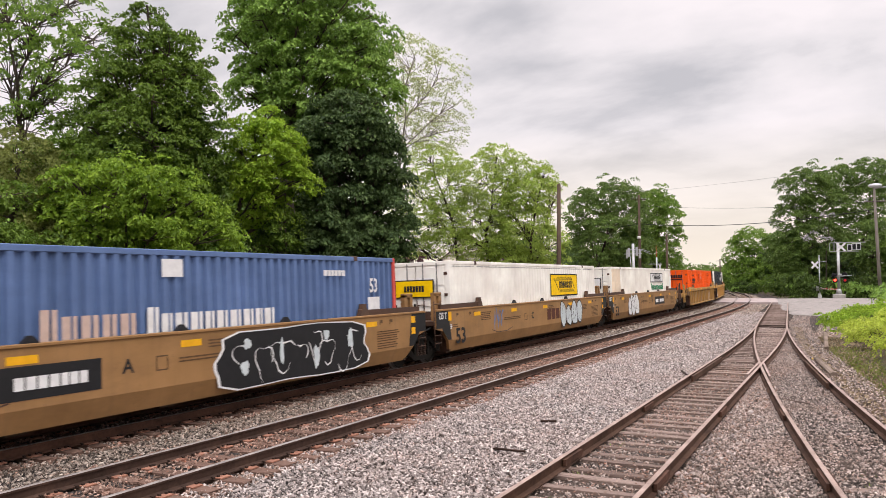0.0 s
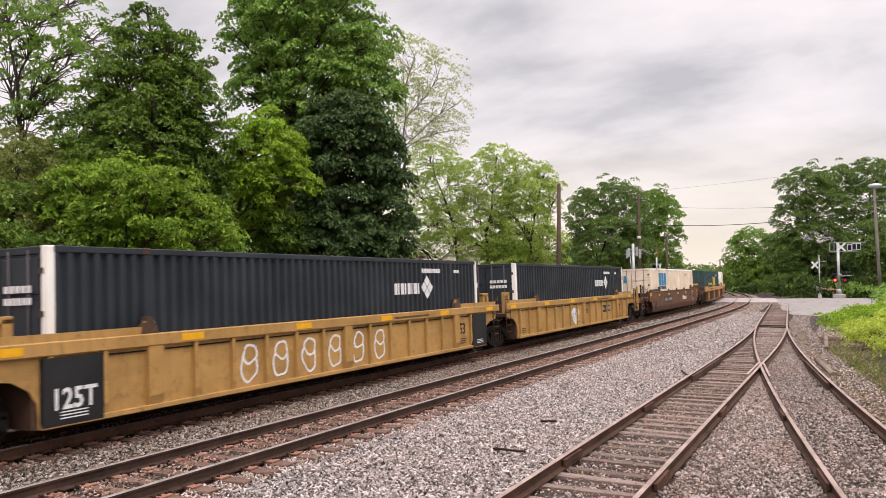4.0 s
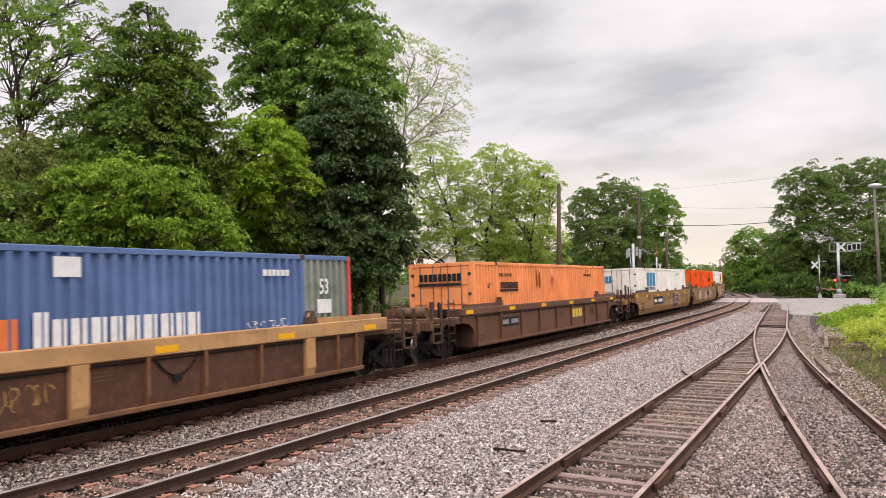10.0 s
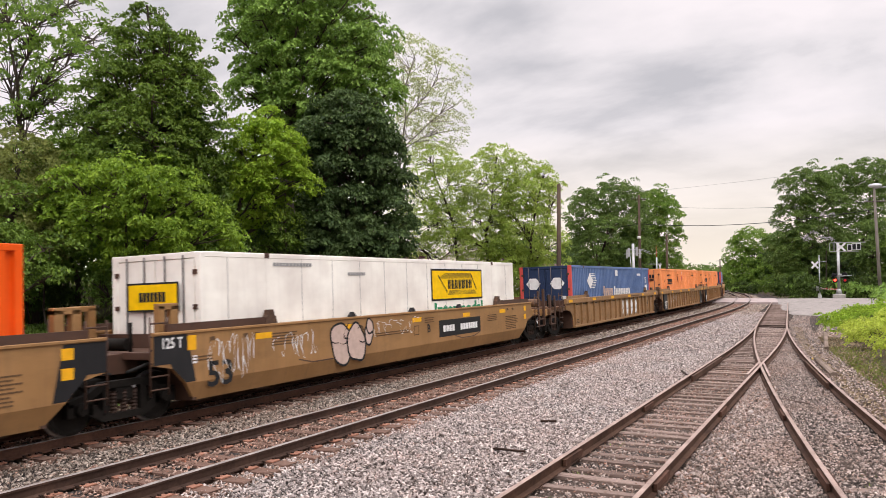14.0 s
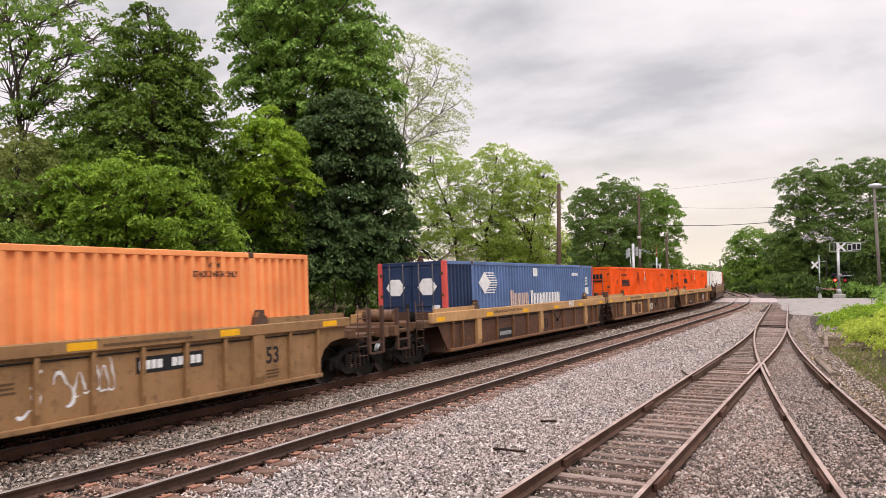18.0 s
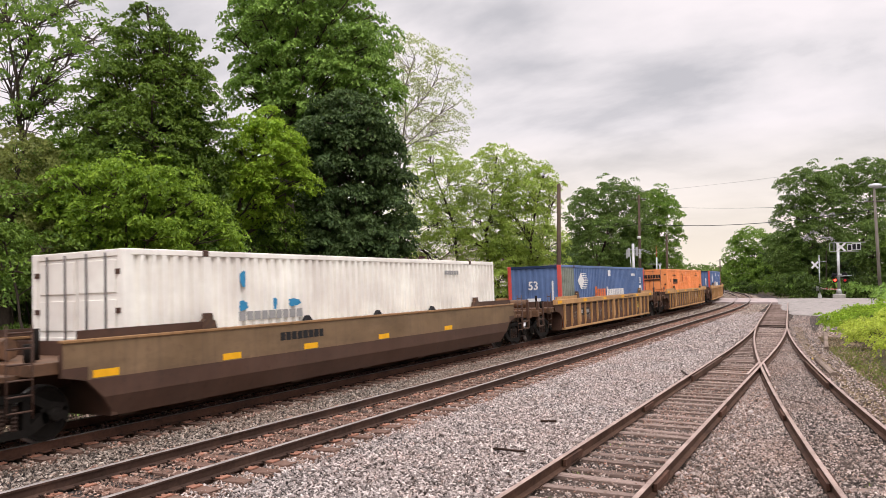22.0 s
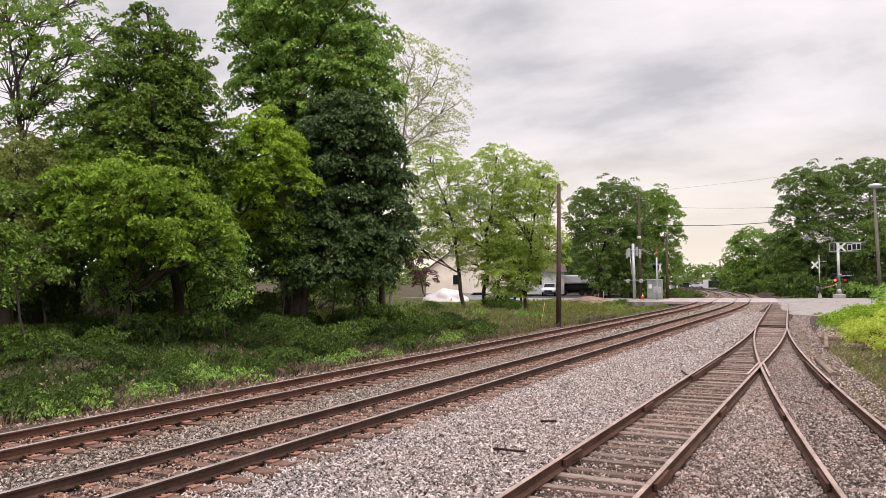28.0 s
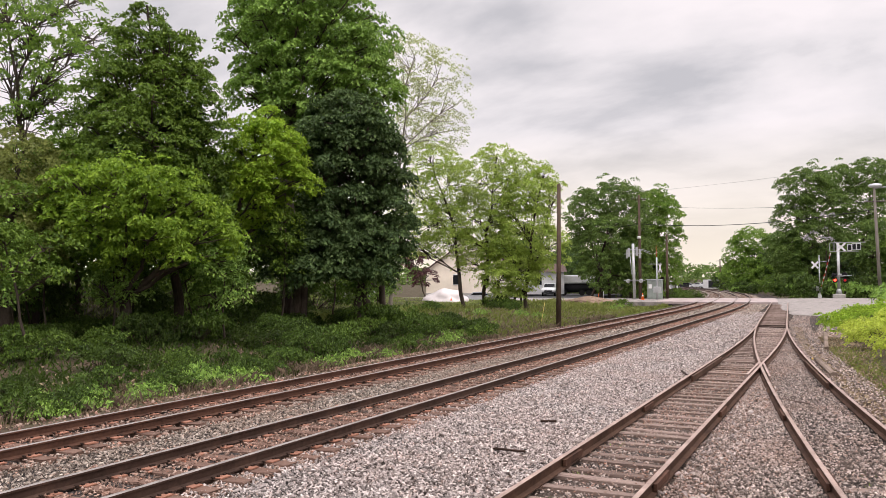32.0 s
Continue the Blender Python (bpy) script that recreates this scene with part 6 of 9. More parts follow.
    for letter, y in zip("DREUS", (-2.55, -1.53, -0.53, 0.55, 1.53)):
        side_text("graffiti", letter, y, 0.86, 0.70, M["car_black"], car, X_R + 0.003, 0.95, 0.085)
    bubble(car, X_R + 0.003, 3.12, 3.95, 0.44, 1.3, M["deco_white"], M["deco_grey"], 13, [(0.5, 0.26, 0.38, 0.24), (0.5, 0.70, 0.36, 0.24)])
    bubble(car, X_R + 0.003, 4.14, 4.97, 0.44, 1.3, M["deco_white"], M["deco_grey"], 14, [(0.5, 0.28, 0.40, 0.26), (0.45, 0.66, 0.40, 0.26)])
    sprayed("graffiti", M["deco_grey"], car, X_R + 0.012, 3.2, 4.9, 0.6, 1.15, 92, 6, 0.025)
    c = orange()
    livery_orange(c)
    couple(car, c)
    car = well_car(RC, YEL, False, True, False, 0.75, rib + " and white graffiti")
    marks_ribbed(car, None, 6.6, 4, True)
    for k in range(6):
        y = -3.57 + 1.02 * k
        bubble(car, X_R + 0.003, y - 0.36, y + 0.36, 0.46, 1.28, M["car_yellow"], M["deco_white"], 60 + k, [(0.5, 0.42, 0.30, 0.36), (0.55, 0.72, 0.24, 0.2)])
    c = container("black corrugated container with white end posts and marks", M["box_black"], M["box_white"])
    livery_black(c)
    couple(car, c)
    car = well_car(RC, YEL, False, True, "end", 0.75, rib + " and pale sprayed shapes")
    marks_ribbed(car, 3.85, 6.6, 5, False)
    blob_panel("graffiti", M["deco_white"], car, X_R + 0.003, -1.8, -0.55, 0.42, 1.3, 15)
    sprayed("graffiti", M["deco_black"], car, X_R + 0.008, -1.7, -0.6, 0.45, 1.2, 16, 5, 0.04)
    sprayed("graffiti", M["deco_black"], car, X_R + 0.003, 0.2, 1.0, 0.8, 1.3, 17, 7, 0.025)
    c = container("black corrugated container with white end posts and marks", M["box_black"], M["box_white"])
    livery_black(c)
    couple(car, c)
    # 6: single brown plate car
    car = well_car("S", BRN, True, True, True, 0.85, "brown steel single well car with smooth folded sides")
    marks_plate(car, -3.4, " ", False, False, 6, True)
    word_bars("company_mark", M["deco_white"], car, X_S, 2.0, 3.7, 0.90, 1.18, 3, True)
    sprayed("graffiti", M["deco_white"], car, X_S + 0.003, 5.6, 6.9, 0.6, 1.5, 18, 8, 0.022)
    c = container("cream-white corrugated container with blue company letters", M["box_cream"], M["box_cream"], top=M["box_white"])
    livery_white(c, False)
    couple(car, c)
    # 7 to 9: three joined units with wide ribs and tan chords
    for k in range(3):
        car = well_car(RV, DRT, False, "end" if k == 0 else True, "end" if k == 2 else False, 0.45, "dark brown ribbed well car with a tan top chord")
        marks_ribbed(car, None, (-2.4, -5.3, None)[k], 7 + k, False, True, 1.24, (None, -1.73, None)[k], M["deco_grey"])
        side_text("load_mark", "125-T", -6.9, 0.72, 0.28, M["deco_grey"], car, X_R, 0.75)
        if k == 0:
            c = container("dark green corrugated container with yellow company letters", M["box_green"], M["box_green"])
            livery_green(c)
        elif k == 1:
            c = container("white ribbed container with a yellow company sign", M["box_white"], M["box_white"], style="f")
            livery_sign(c, M["deco_yellow"], M["deco_black"], "", None, (1.76, 2.76))
            end_sign(c, M["deco_yellow"], M["deco_black"])
        else:
            c = blue("door", None, M["box_faded"])
            livery_blue(c, "door", True)
            sprayed("graffiti", M["deco_white"], c, X_BOX + 0.004, 4.2, 5.5, 1.55, 1.75, 19, 6, 0.03)
            sprayed("graffiti", M["car_yellow"], car, X_R + 0.003, -1.4, -0.4, 0.6, 1.1, 20, 6, 0.025)
        couple(car, c)
    # 10: single brown car
    car = well_car(RF, BRN, True, True, True, 0.6, "brown single well car with widely spaced ribs")
    marks_ribbed(car, -5.2, 5.2, 10, False, True, 1.38, 2.85, M["deco_gold"])
    c = pale()
    livery_orange(c, sign="box_red")
    couple(car, c)
    # 11 to 13: three joined tan units
    car = well_car("S", TAN, False, "end", False, 0.85, tan + " and a dark red sprayed piece")
    marks_plate(car, -3.2, "A", False, True, 11)
    blob_panel("graffiti", M["deco_wine"], car, X_S + 0.003, 1.3, 4.0, 0.42, 1.50, 21)
    sprayed("graffiti", M["deco_white"], car, X_S + 0.008, 1.0, 4.3, 0.40, 1.52, 22, 10, 0.045)
    c = container("white corrugated container with blue company letters", M["box_white"], M["box_white"])
    livery_white(c, False)
    couple(car, c)
    car = well_car("S", TAN, False, True, False, 0.85, tan + " and three pink sprayed shapes")
    marks_plate(car, None, "C", True, True, 12)
    for k, y in enumerate((-4.4, -0.36, 3.4)):
        bubble(car, X_S + 0.0055, y - 0.95, y + 0.95, 0.42, 1.58, M["deco_pink"], M["deco_black"], 23, [(0.26, 0.5, 0.22, 0.44), (0.62, 0.48, 0.21, 0.42), (0.9, 0.62, 0.08, 0.2), (0.93, 0.82, 0.07, 0.15)])
        sprayed("graffiti", M["deco_black"], car, X_S + 0.018, y - 0.7, y + 0.6, 0.9, 1.5, 24 + k, 3, 0.035)
    word_bars("company_mark", M["deco_wine"], car, X_S, 0.75, 2.2, 0.85, 1.30, 3)
    c = container("bright orange corrugated container with a slatted end wall", M["box_orange"], M["box_orange"], end="slats")
    livery_orange(c, True)
    couple(car, c)
    car = well_car("S", TAN, False, True, "end", 0.85, tan + " and white scrawls")
    marks_plate(car, 3.06, "B", True, False, 13)
    bubble(car, X_S + 0.0055, -4.1, -2.2, 0.45, 1.58, M["deco_pink"], M["deco_black"], 28, [(0.26, 0.5, 0.22, 0.44), (0.6, 0.48, 0.2, 0.4), (0.9, 0.62, 0.08, 0.2), (0.93, 0.82, 0.07, 0.15)])
    sprayed("graffiti", M["deco_black"], car, X_S + 0.018, -3.9, -2.7, 0.9, 1.5, 29, 3, 0.035)
    sprayed("graffiti", M["deco_white"], car, X_S + 0.003, -8.1, -6.8, 0.6, 1.55, 30, 9, 0.03)
    sprayed("graffiti", M["deco_white"], car, X_S + 0.003, -6.1, -4.6, 0.85, 1.5, 31, 8, 0.03)
    sprayed("graffiti", M["deco_white"], car, X_S + 0.003, -2.1, 0.3, 1.1, 1.55, 32, 9, 0.02)
    c = container("clean white flat-panelled container with a yellow company sign", M["box_white"], M["box_white"], style="p")
    livery_sign(c, M["deco_yellow"], M["deco_black"], "", "Intermodal", (1.92, 2.93))
    end_sign(c, M["deco_yellow"], M["deco_black"])
    couple(car, c)
    # 14 to 16: three joined ribbed units with black panels
    for k in range(3):
        car = well_car(RC, RST, False, "end" if k == 0 else True, "end" if k == 2 else False, 0.6, rib + " and sprayed tags")
        marks_ribbed(car, None, 6.6, 14 + k, k > 0, True, 1.43, 0.55 if k == 1 else None, M["deco_wine"])
        if k == 0:
            for j in range(4):
                y = 0.51 + 1.02 * j
                bubble(car, X_R + 0.003, y - 0.38, y + 0.38, 0.46, 1.30, M["deco_white"], M["deco_grey"], 80 + j, [(0.45, 0.35, 0.34, 0.30), (0.55, 0.70, 0.30, 0.26)])
            c = blue("door")
            livery_blue(c, "door", False)
        else:
            for j, y in enumerate((-5.6, -4.5, -3.4)[: 4 - k]):
                sprayed("graffiti", M["deco_white"], car, X_R + 0.003, y - 0.4, y + 0.4, 0.75, 1.25, 33 + j + k * 5, 6, 0.028)
            if k == 2:
                p_ = side_panel("number_board", M["deco_black"], car, X_R + 0.001, 2.95, 4.55, 0.95, 1.25, 0.003)
                word_bars("number_mark", M["deco_white"], p_, X_R + 0.0045, 3.0, 3.55, 1.02, 1.18, 4)
                word_bars("number_mark", M["deco_white"], p_, X_R + 0.0045, 3.75, 4.5, 1.02, 1.18, 5)
                sprayed("graffiti", M["deco_white"], car, X_R + 0.003, 0.78, 1.6, 0.5, 1.25, 90, 3, 0.075)
                sprayed("graffiti", M["deco_white"], car, X_R + 0.003, 1.77, 2.46, 0.6, 1.28, 91, 5, 0.045)
            if k == 1:
                for j, (y, z) in enumerate(((2.55, 0.92), (2.55, 0.52), (4.59, 0.85), (4.59, 0.60))):
                    sprayed("graffiti", M["car_black"], car, X_R + 0.003 + 0.001 * j, y - 0.4, y + 0.4, z, z + 0.36, 120 + j, 6, 0.035)
                sprayed("graffiti", M["deco_white"], car, X_R + 0.009, 3.2, 3.9, 0.52, 1.30, 131, 3, 0.03)
            for y in (-0.6, 3.55)[: 3 - k]:
                blob_panel("graffiti", M["car_black"] if k == 1 else M["deco_pink"], car, X_R + 0.003, y - 0.3, y + 0.25, 0.55, 1.3, 36 + k)
            c = pale()
            livery_orange(c, sign="box_red")
        couple(car, c)
    # 17 to 19: three joined units with tan chords
    for k in range(3):
        car = well_car(RW, BRD, False, "end" if k == 0 else True, "end" if k == 2 else False, 0.5, "brown ribbed well car with a yellow-tan top chord")
        marks_ribbed(car, None, (0.7, -5.3, 0.7)[k], 17 + k, False, True, 1.24, (None, -2.75, None)[k], M["deco_wine"])
        tag_word(car, "AHOY", (3.85, 0.79, 3.58)[k], (1.42, 0.72, 0.72)[k], (0.26, 0.42, 0.46)[k], M["deco_white"], (1.503, X_R, X_R)[k])
        if k == 1:
            side_panel("paint_patch", M["car_chord"], car, X_R - 0.001, -4.4, -1.6, 0.42, 1.12, 0.0015, "faded tan painted patch")
        if k != 1:
            p_ = side_panel("number_board", M["deco_black"], car, X_R, -4.32, -2.98, 0.42, 0.78, 0.003)
            word_bars("number_mark", M["deco_grey"], p_, X_R + 0.0035, -4.2, -3.1, 0.53, 0.67, 8)
        if k == 0:
            c = blue("door", M["box_navy"])
            livery_blue(c, "door", False)
        else:
            c = orange()
            livery_orange(c)
        couple(car, c)
    # 20: single dark plate car
    car = well_car("S", (M["car_dirt"], M["car_rust"], M["car_dirt"]), True, True, True, 0.35, "dirty dark brown single well car with smooth sides")
    for z0_, z1_ in ((0.98, 1.20), (1.20, 1.60)):
        side_panel("upper_band", M["car_faded"], car, X_S - 0.001, -9.41 if z0_ > 1.1 else -8.95, 9.41 if z0_ > 1.1 else 8.95, z0_, z1_, 0.002, "faded tan upper band")
    word_bars("number_mark", M["deco_black"], car, X_S + 0.001, -4.09, -2.5, 1.26, 1.44, 8)
    for y in (-8.6, -5.6, -3.0, 0.2, 4.0):
        side_panel("reflector", M["yellow_paint"], car, X_S + 0.001, y - 0.26, y + 0.26, 1.0, 1.13, 0.003, "yellow reflective strip")
    c = container("dirty white corrugated container with faded blue patches", M["box_white"], M["box_white"])
    livery_white(c, True)
    couple(car, c)
    # 21 to 23: single dark ribbed cars
    for k in range(3):
        car = well_car(RC, BRC, True, True, True, 0.35, "dark brown single well car with close ribs and a yellow chord")
        marks_ribbed(car, (-5.2, None, None)[k], (5.6, 5.6, 5.6)[k], 21 + k, False, False, 1.43, (None, 3.85, None)[k], M["deco_pink"])
        for j in range(7):
            y = -6.9 + j * 2.05 + 0.5
            sprayed("graffiti", M["deco_grey"], car, X_R + 0.003, y - 0.3, y + 0.3, 0.6, 1.2, 50 + 9 * k + j, 4, 0.02)
        if k == 1:
            c = pale()
            livery_orange(c, sign="box_red")
        else:
            c = blue("front", M["box_faded"] if k == 0 else None)
            livery_blue(c, "front", k == 0)
        couple(car, c)


make_train()


def run_distance(t):
    """How far the train has come by t seconds; it slows down a little."""
    u = t / 10
    return 19.2274 * t - 2.14636 * u * u + 0.302636 * u ** 3


def train_pose(s):
    x0, y0, _ = main_line(s - 9.75)
    x1, y1, _ = main_line(s + 9.75)
    a = math.atan2(x0 - x1, y1 - y0)
    return Matrix.Translation(((x0 + x1) / 2, (y0 + y1) / 2, 0.005)) @ Matrix.Rotation(a, 4, "Z") @ Matrix.Rotation(radians(-1.98), 4, "Y")


# ---------------------------------------------------------------- trees and plants
def tube_arrays(paths, sides=5):
    """Tapered tubes along polylines: paths of ([points], r0, r1)."""
    V, F, base = [], [], 0
    ang = np.arange(sides) * 2 * np.pi / sides
    for pts, r0, r1 in paths:
        pts = np.asarray(pts, float)
        k = len(pts)
        d = np.gradient(pts, axis=0)
        d /= np.linalg.norm(d, axis=1, keepdims=True) + 1e-9
        ref = np.array([0.31, 0.95, 0.05])
        u = np.cross(d, ref)
        u /= np.linalg.norm(u, axis=1, keepdims=True) + 1e-9
        w = np.cross(d, u)
        r = np.linspace(r0, r1, k)[:, None, None]
        ring = pts[:, None, :] + r * (u[:, None, :] * np.cos(ang)[None, :, None] + w[:, None, :] * np.sin(ang)[None, :, None])
        V.append(ring.reshape(-1, 3))
        i = np.arange(k - 1)[:, None] * sides
        j = np.arange(sides)[None, :]
        j2 = (j + 1) % sides
        F.append(np.stack([i + j, i + j2, i + sides + j2, i + sides + j], -1).reshape(-1, 4) + base)
        base += k * sides
    return np.concatenate(V), np.concatenate(F)


def bend(a, b, rng, sag=0.12, n=5):
    a, b = np.asarray(a, float), np.asarray(b, float)
    t = np.linspace(0, 1, n)[:, None]
    l = np.linalg.norm(b - a)
    mid = (a + b) / 2 + rng.normal(0, sag * l * 0.5, 3) + np.array([0, 0, sag * l * 0.6])
    p = (1 - t) ** 2 * a + 2 * t * (1 - t) * mid + t ** 2 * b
    p[1:-1] += rng.normal(0, 0.012 * l, (n - 2, 3))
    return p


def leaf_arrays(centres, outward, rng, per, radius, size, slim=0.58, droop=0.5):
    """Tufts: leaves lie like scales over the upper side of a flattened dome, tips hanging outwards."""
    n = len(centres) * per
    k = len(centres)
    tuft = radius * rng.uniform(0.65, 1.35, k)
    flat = rng.uniform(0.35, 0.7, k)
    tilt = outward * rng.uniform(0.2, 0.8, (k, 1)) + np.array([0, 0, 1.0])
    tilt /= np.linalg.norm(tilt, axis=1, keepdims=True)
    c, R, fl, up0 = (np.repeat(a, per, axis=0) for a in (centres, tuft, flat, tilt))
    d = rng.normal(0, 1, (n, 3))
    d /= np.linalg.norm(d, axis=1, keepdims=True)
    h = (d * up0).sum(1)
    d = d + up0 * np.where(h < -0.15, -2 * h, 0)[:, None]
    h = (d * up0).sum(1)[:, None]
    rr = (R * (1.05 - np.abs(rng.normal(0, 0.22, n))))[:, None]
    p = c + (d - up0 * h * (1 - fl)[:, None]) * rr
    flatd = d - up0 * h
    p[:, 2] -= droop * 0.30 * R * (flatd ** 2).sum(1)
    ax = flatd * 0.9 + rng.normal(0, 0.45, (n, 3)) + np.array([0, 0, -droop * 0.7])
    ax /= np.linalg.norm(ax, axis=1, keepdims=True) + 1e-9
    nrm_ = d * 0.7 + up0 * 0.5 + rng.normal(0, 0.38, (n, 3))
    sd = np.cross(ax, nrm_)
    sd /= np.linalg.norm(sd, axis=1, keepdims=True) + 1e-9
    nm = np.cross(sd, ax)
    L = (size * rng.uniform(0.6, 1.4, n))[:, None]
    W = L * slim * rng.uniform(0.8, 1.2, n)[:, None]
    a = p - ax * L * 0.5
    b = p + sd * W * 0.5 + nm * L * 0.08 - ax * L * 0.05
    e_ = p - sd * W * 0.5 + nm * L * 0.08 - ax * L * 0.05
    t = p + ax * L * 0.5 - nm * L * 0.10
    V = np.stack([a, b, t, e_], 1).reshape(-1, 3)
    F = np.arange(n * 4).reshape(-1, 4)
    return V, F


def spray_centres(lobes, count, rng, hole):
    """Places for sprays in the outer part of overlapping rounded lobes, with gaps."""
    lobes = np.asarray(lobes, float)
    cen = lobes[:, :3]
    rad = np.stack([lobes[:, 3], lobes[:, 3], lobes[:, 4]], -1)
    wgt = lobes[:, 3] * (lobes[:, 3] + lobes[:, 4])
    wgt /= wgt.sum()
    out, nrm, own = [], [], []
    need = count
    for _ in range(12):
        k = need * 2
        li = rng.choice(len(lobes), k, p=wgt)
        d = rng.normal(0, 1, (k, 3))
        d[:, 2] += 0.25
        d /= np.linalg.norm(d, axis=1, keepdims=True)
        fac = 1 - np.abs(rng.normal(0, 0.22, k)) + np.where(rng.uniform(0, 1, k) < 0.12, rng.uniform(0.1, 0.38, k), 0)
        lump = 0.10 * np.sin(d[:, 0] * 5 + li * 2.1) * np.cos(d[:, 1] * 4 + li) + 0.10 * np.sin(d[:, 2] * 7 + li * 1.3)
        p = cen[li] + d * rad[li] * (np.clip(fac, 0.25, 1.35) + lump)[:, None]
        q = (p[:, None, :] - cen[None]) / rad[None]
        inside = (np.sqrt((q ** 2).sum(-1)) < 0.62)
        inside[np.arange(k), li] = False
        keep = ~inside.any(1) | (rng.uniform(0, 1, k) < 0.12)
        gap = np.sin(p[:, 0] * 1.9 + 1.1 * p[:, 2]) * np.sin(p[:, 1] * 1.7 - p[:, 2] * 1.3) * np.sin(p[:, 2] * 2.1 + p[:, 0] * 0.7)
        keep &= ~((gap > 0.30 - hole * 0.35) & (rng.uniform(0, 1, k) < 0.35 + hole * 0.6))
        p, d, li = p[keep], d[keep], li[keep]
        out.append(p[:need])
        nrm.append(d[:need])
        own.append(li[:need])
        need -= len(p[:need])
        if need <= 0:
            break
    return np.concatenate(out), np.concatenate(nrm), np.concatenate(own)


def build_tree(label, base, lobes, leaves, size, mat, trunk, spread, bark, seed, hole, twigs, stems=((0, 0),), group="trees", base_z=None, per=44, category="tree"):
    rng = np.random.default_rng(seed)
    bx_, by_ = base
    bz = height(bx_, by_) - 0.25 if base_z is None else base_z
    t = thing("tree", label, category, group, at=Matrix.Translation((bx_, by_, bz)))
    L = np.asarray(lobes, float)
    L[:, :3] -= (bx_, by_, bz)
    top = L[np.argmax(L[:, 2] + L[:, 4]), :3] + (0, 0, 0.4)
    paths = []
    low = (L[:, 2] - L[:, 4]).min()
    trunks = []
    for k, (dx, dy) in enumerate(stems):
        a = np.array([dx, dy, 0.0])
        goal = top if k == 0 else L[(k * 3) % len(L), :3]
        n = 9
        tt = np.linspace(0, 1, n)[:, None]
        p = a * (1 - tt) + goal * tt
        p[:, :2] = a[:2] + (goal[:2] - a[:2]) * (tt ** 1.6)
        p[1:-1] += rng.normal(0, 0.025 * goal[2] * 0.35, (n - 2, 3)) * (1, 1, 0)
        q = np.vstack([p[0] + (0, 0, 0), p])
        q[0] = p[0]
        q[1] = p[0] + (p[1] - p[0]) * 0.12
        paths.append((q, trunk * 1.25 * (1 if k == 0 else 0.75), trunk * 0.18))
        trunks.append(p)
    per_lobe_tw = max(2, twigs)
    n_spray = max(8, leaves // per)
    cen, nrm, own = spray_centres(L, n_spray, rng, hole)
    for i, lobe in enumerate(L):
        c = lobe[:3]
        best = min(trunks, key=lambda p: np.linalg.norm(p[:, :2] - c[:2], axis=1).min())
        want = max(0.22 * best[-1][2], c[2] - spread * np.linalg.norm(c[:2] - best[:, :2].mean(0)) * 1.3 - lobe[4] * 0.3)
        j = int(np.argmin(np.abs(best[:, 2] - want)))
        j = min(max(j, 1), len(best) - 2)
        limb = bend(best[j], c, rng, 0.10, 6)
        paths.append((limb, trunk * (0.42 - 0.02 * j), 0.035))
        mine = np.nonzero(own == i)[0]
        if len(mine):
            for m_ in mine[:: max(1, len(mine) // per_lobe_tw)][:per_lobe_tw]:
                s0 = limb[rng.integers(2, 6)]
                paths.append((bend(s0, cen[m_], rng, 0.08, 4), 0.026 + 0.012 * rng.random(), 0.006))
    v, f = tube_arrays(paths, 6)
    put("trunk", mesh_np("trunk", v, f, [M[bark]], True), t)
    rad = max(0.34, size * 2.1)
    v, f = leaf_arrays(cen, nrm, rng, per, rad, size)
    put("crown", mesh_np("crown", v, f, [M[mat]]), t)
    return t


def crown_lobes(rows, r, rz, seed):
    """Leafy lobes ringed round a crown, level by level: rows of x, y, z and the crown's radius there."""
    rnd = random.Random(seed)
    out = []
    for i, (x, y, z, R) in enumerate(rows):
        if R < r * 1.25:
            out.append((x, y, z, R * 0.9, rz))
            continue
        d = R - r * 0.72
        n = max(3, round(2 * math.pi * d / (1.75 * r)))
        a0 = rnd.uniform(0, 6.28)
        if R > 1.9 * r:
            out.append((x, y, z, R - 1.05 * r, rz * 0.9))
        for k in range(n):
            a = a0 + 2 * math.pi * (k + rnd.uniform(-0.25, 0.25)) / n
            q = d * rnd.uniform(0.84, 1.06)
            s = rnd.uniform(0.75, 1.15)
            out.append((x + q * math.cos(a), y + q * math.sin(a), z + rnd.uniform(-0.45, 0.45) * rz, r * s, rz * s))
    return out


def plant_tree(label, base, lobes, leaves, size, mat, trunk, spread, bark, seed, hole, twigs, stems=((0, 0),), per=44):
    return build_tree(label, base, lobes, leaves, size, mat, trunk, spread, bark, seed, hole, twigs, stems, per=per)


plant_tree('tall open maple with pale young leaves and bare twigs', (-34.79, 23.45),
           [(-34.6, 23.09, 14.93, 2.06, 1.79), (-36.72, 23.2, 12.73, 1.69, 2.12), (-32.41, 23.21, 12.72, 1.6, 1.47), (-35.2, 22.99, 9.99, 2.06, 1.79), (-32.93, 25.11, 14.68, 1.27, 1.13), (-37.73, 23.64, 16.47, 1.74, 1.45), (-34.91, 25.11, 16.74, 1.45, 1.16), (-34.87, 24.22, 11.59, 1.41, 1.27)],
           leaves=13500, size=0.17, mat='leaf_mid', per=30, trunk=0.2, spread=0.5, bark='bark', seed=1, hole=0.9, twigs=30)
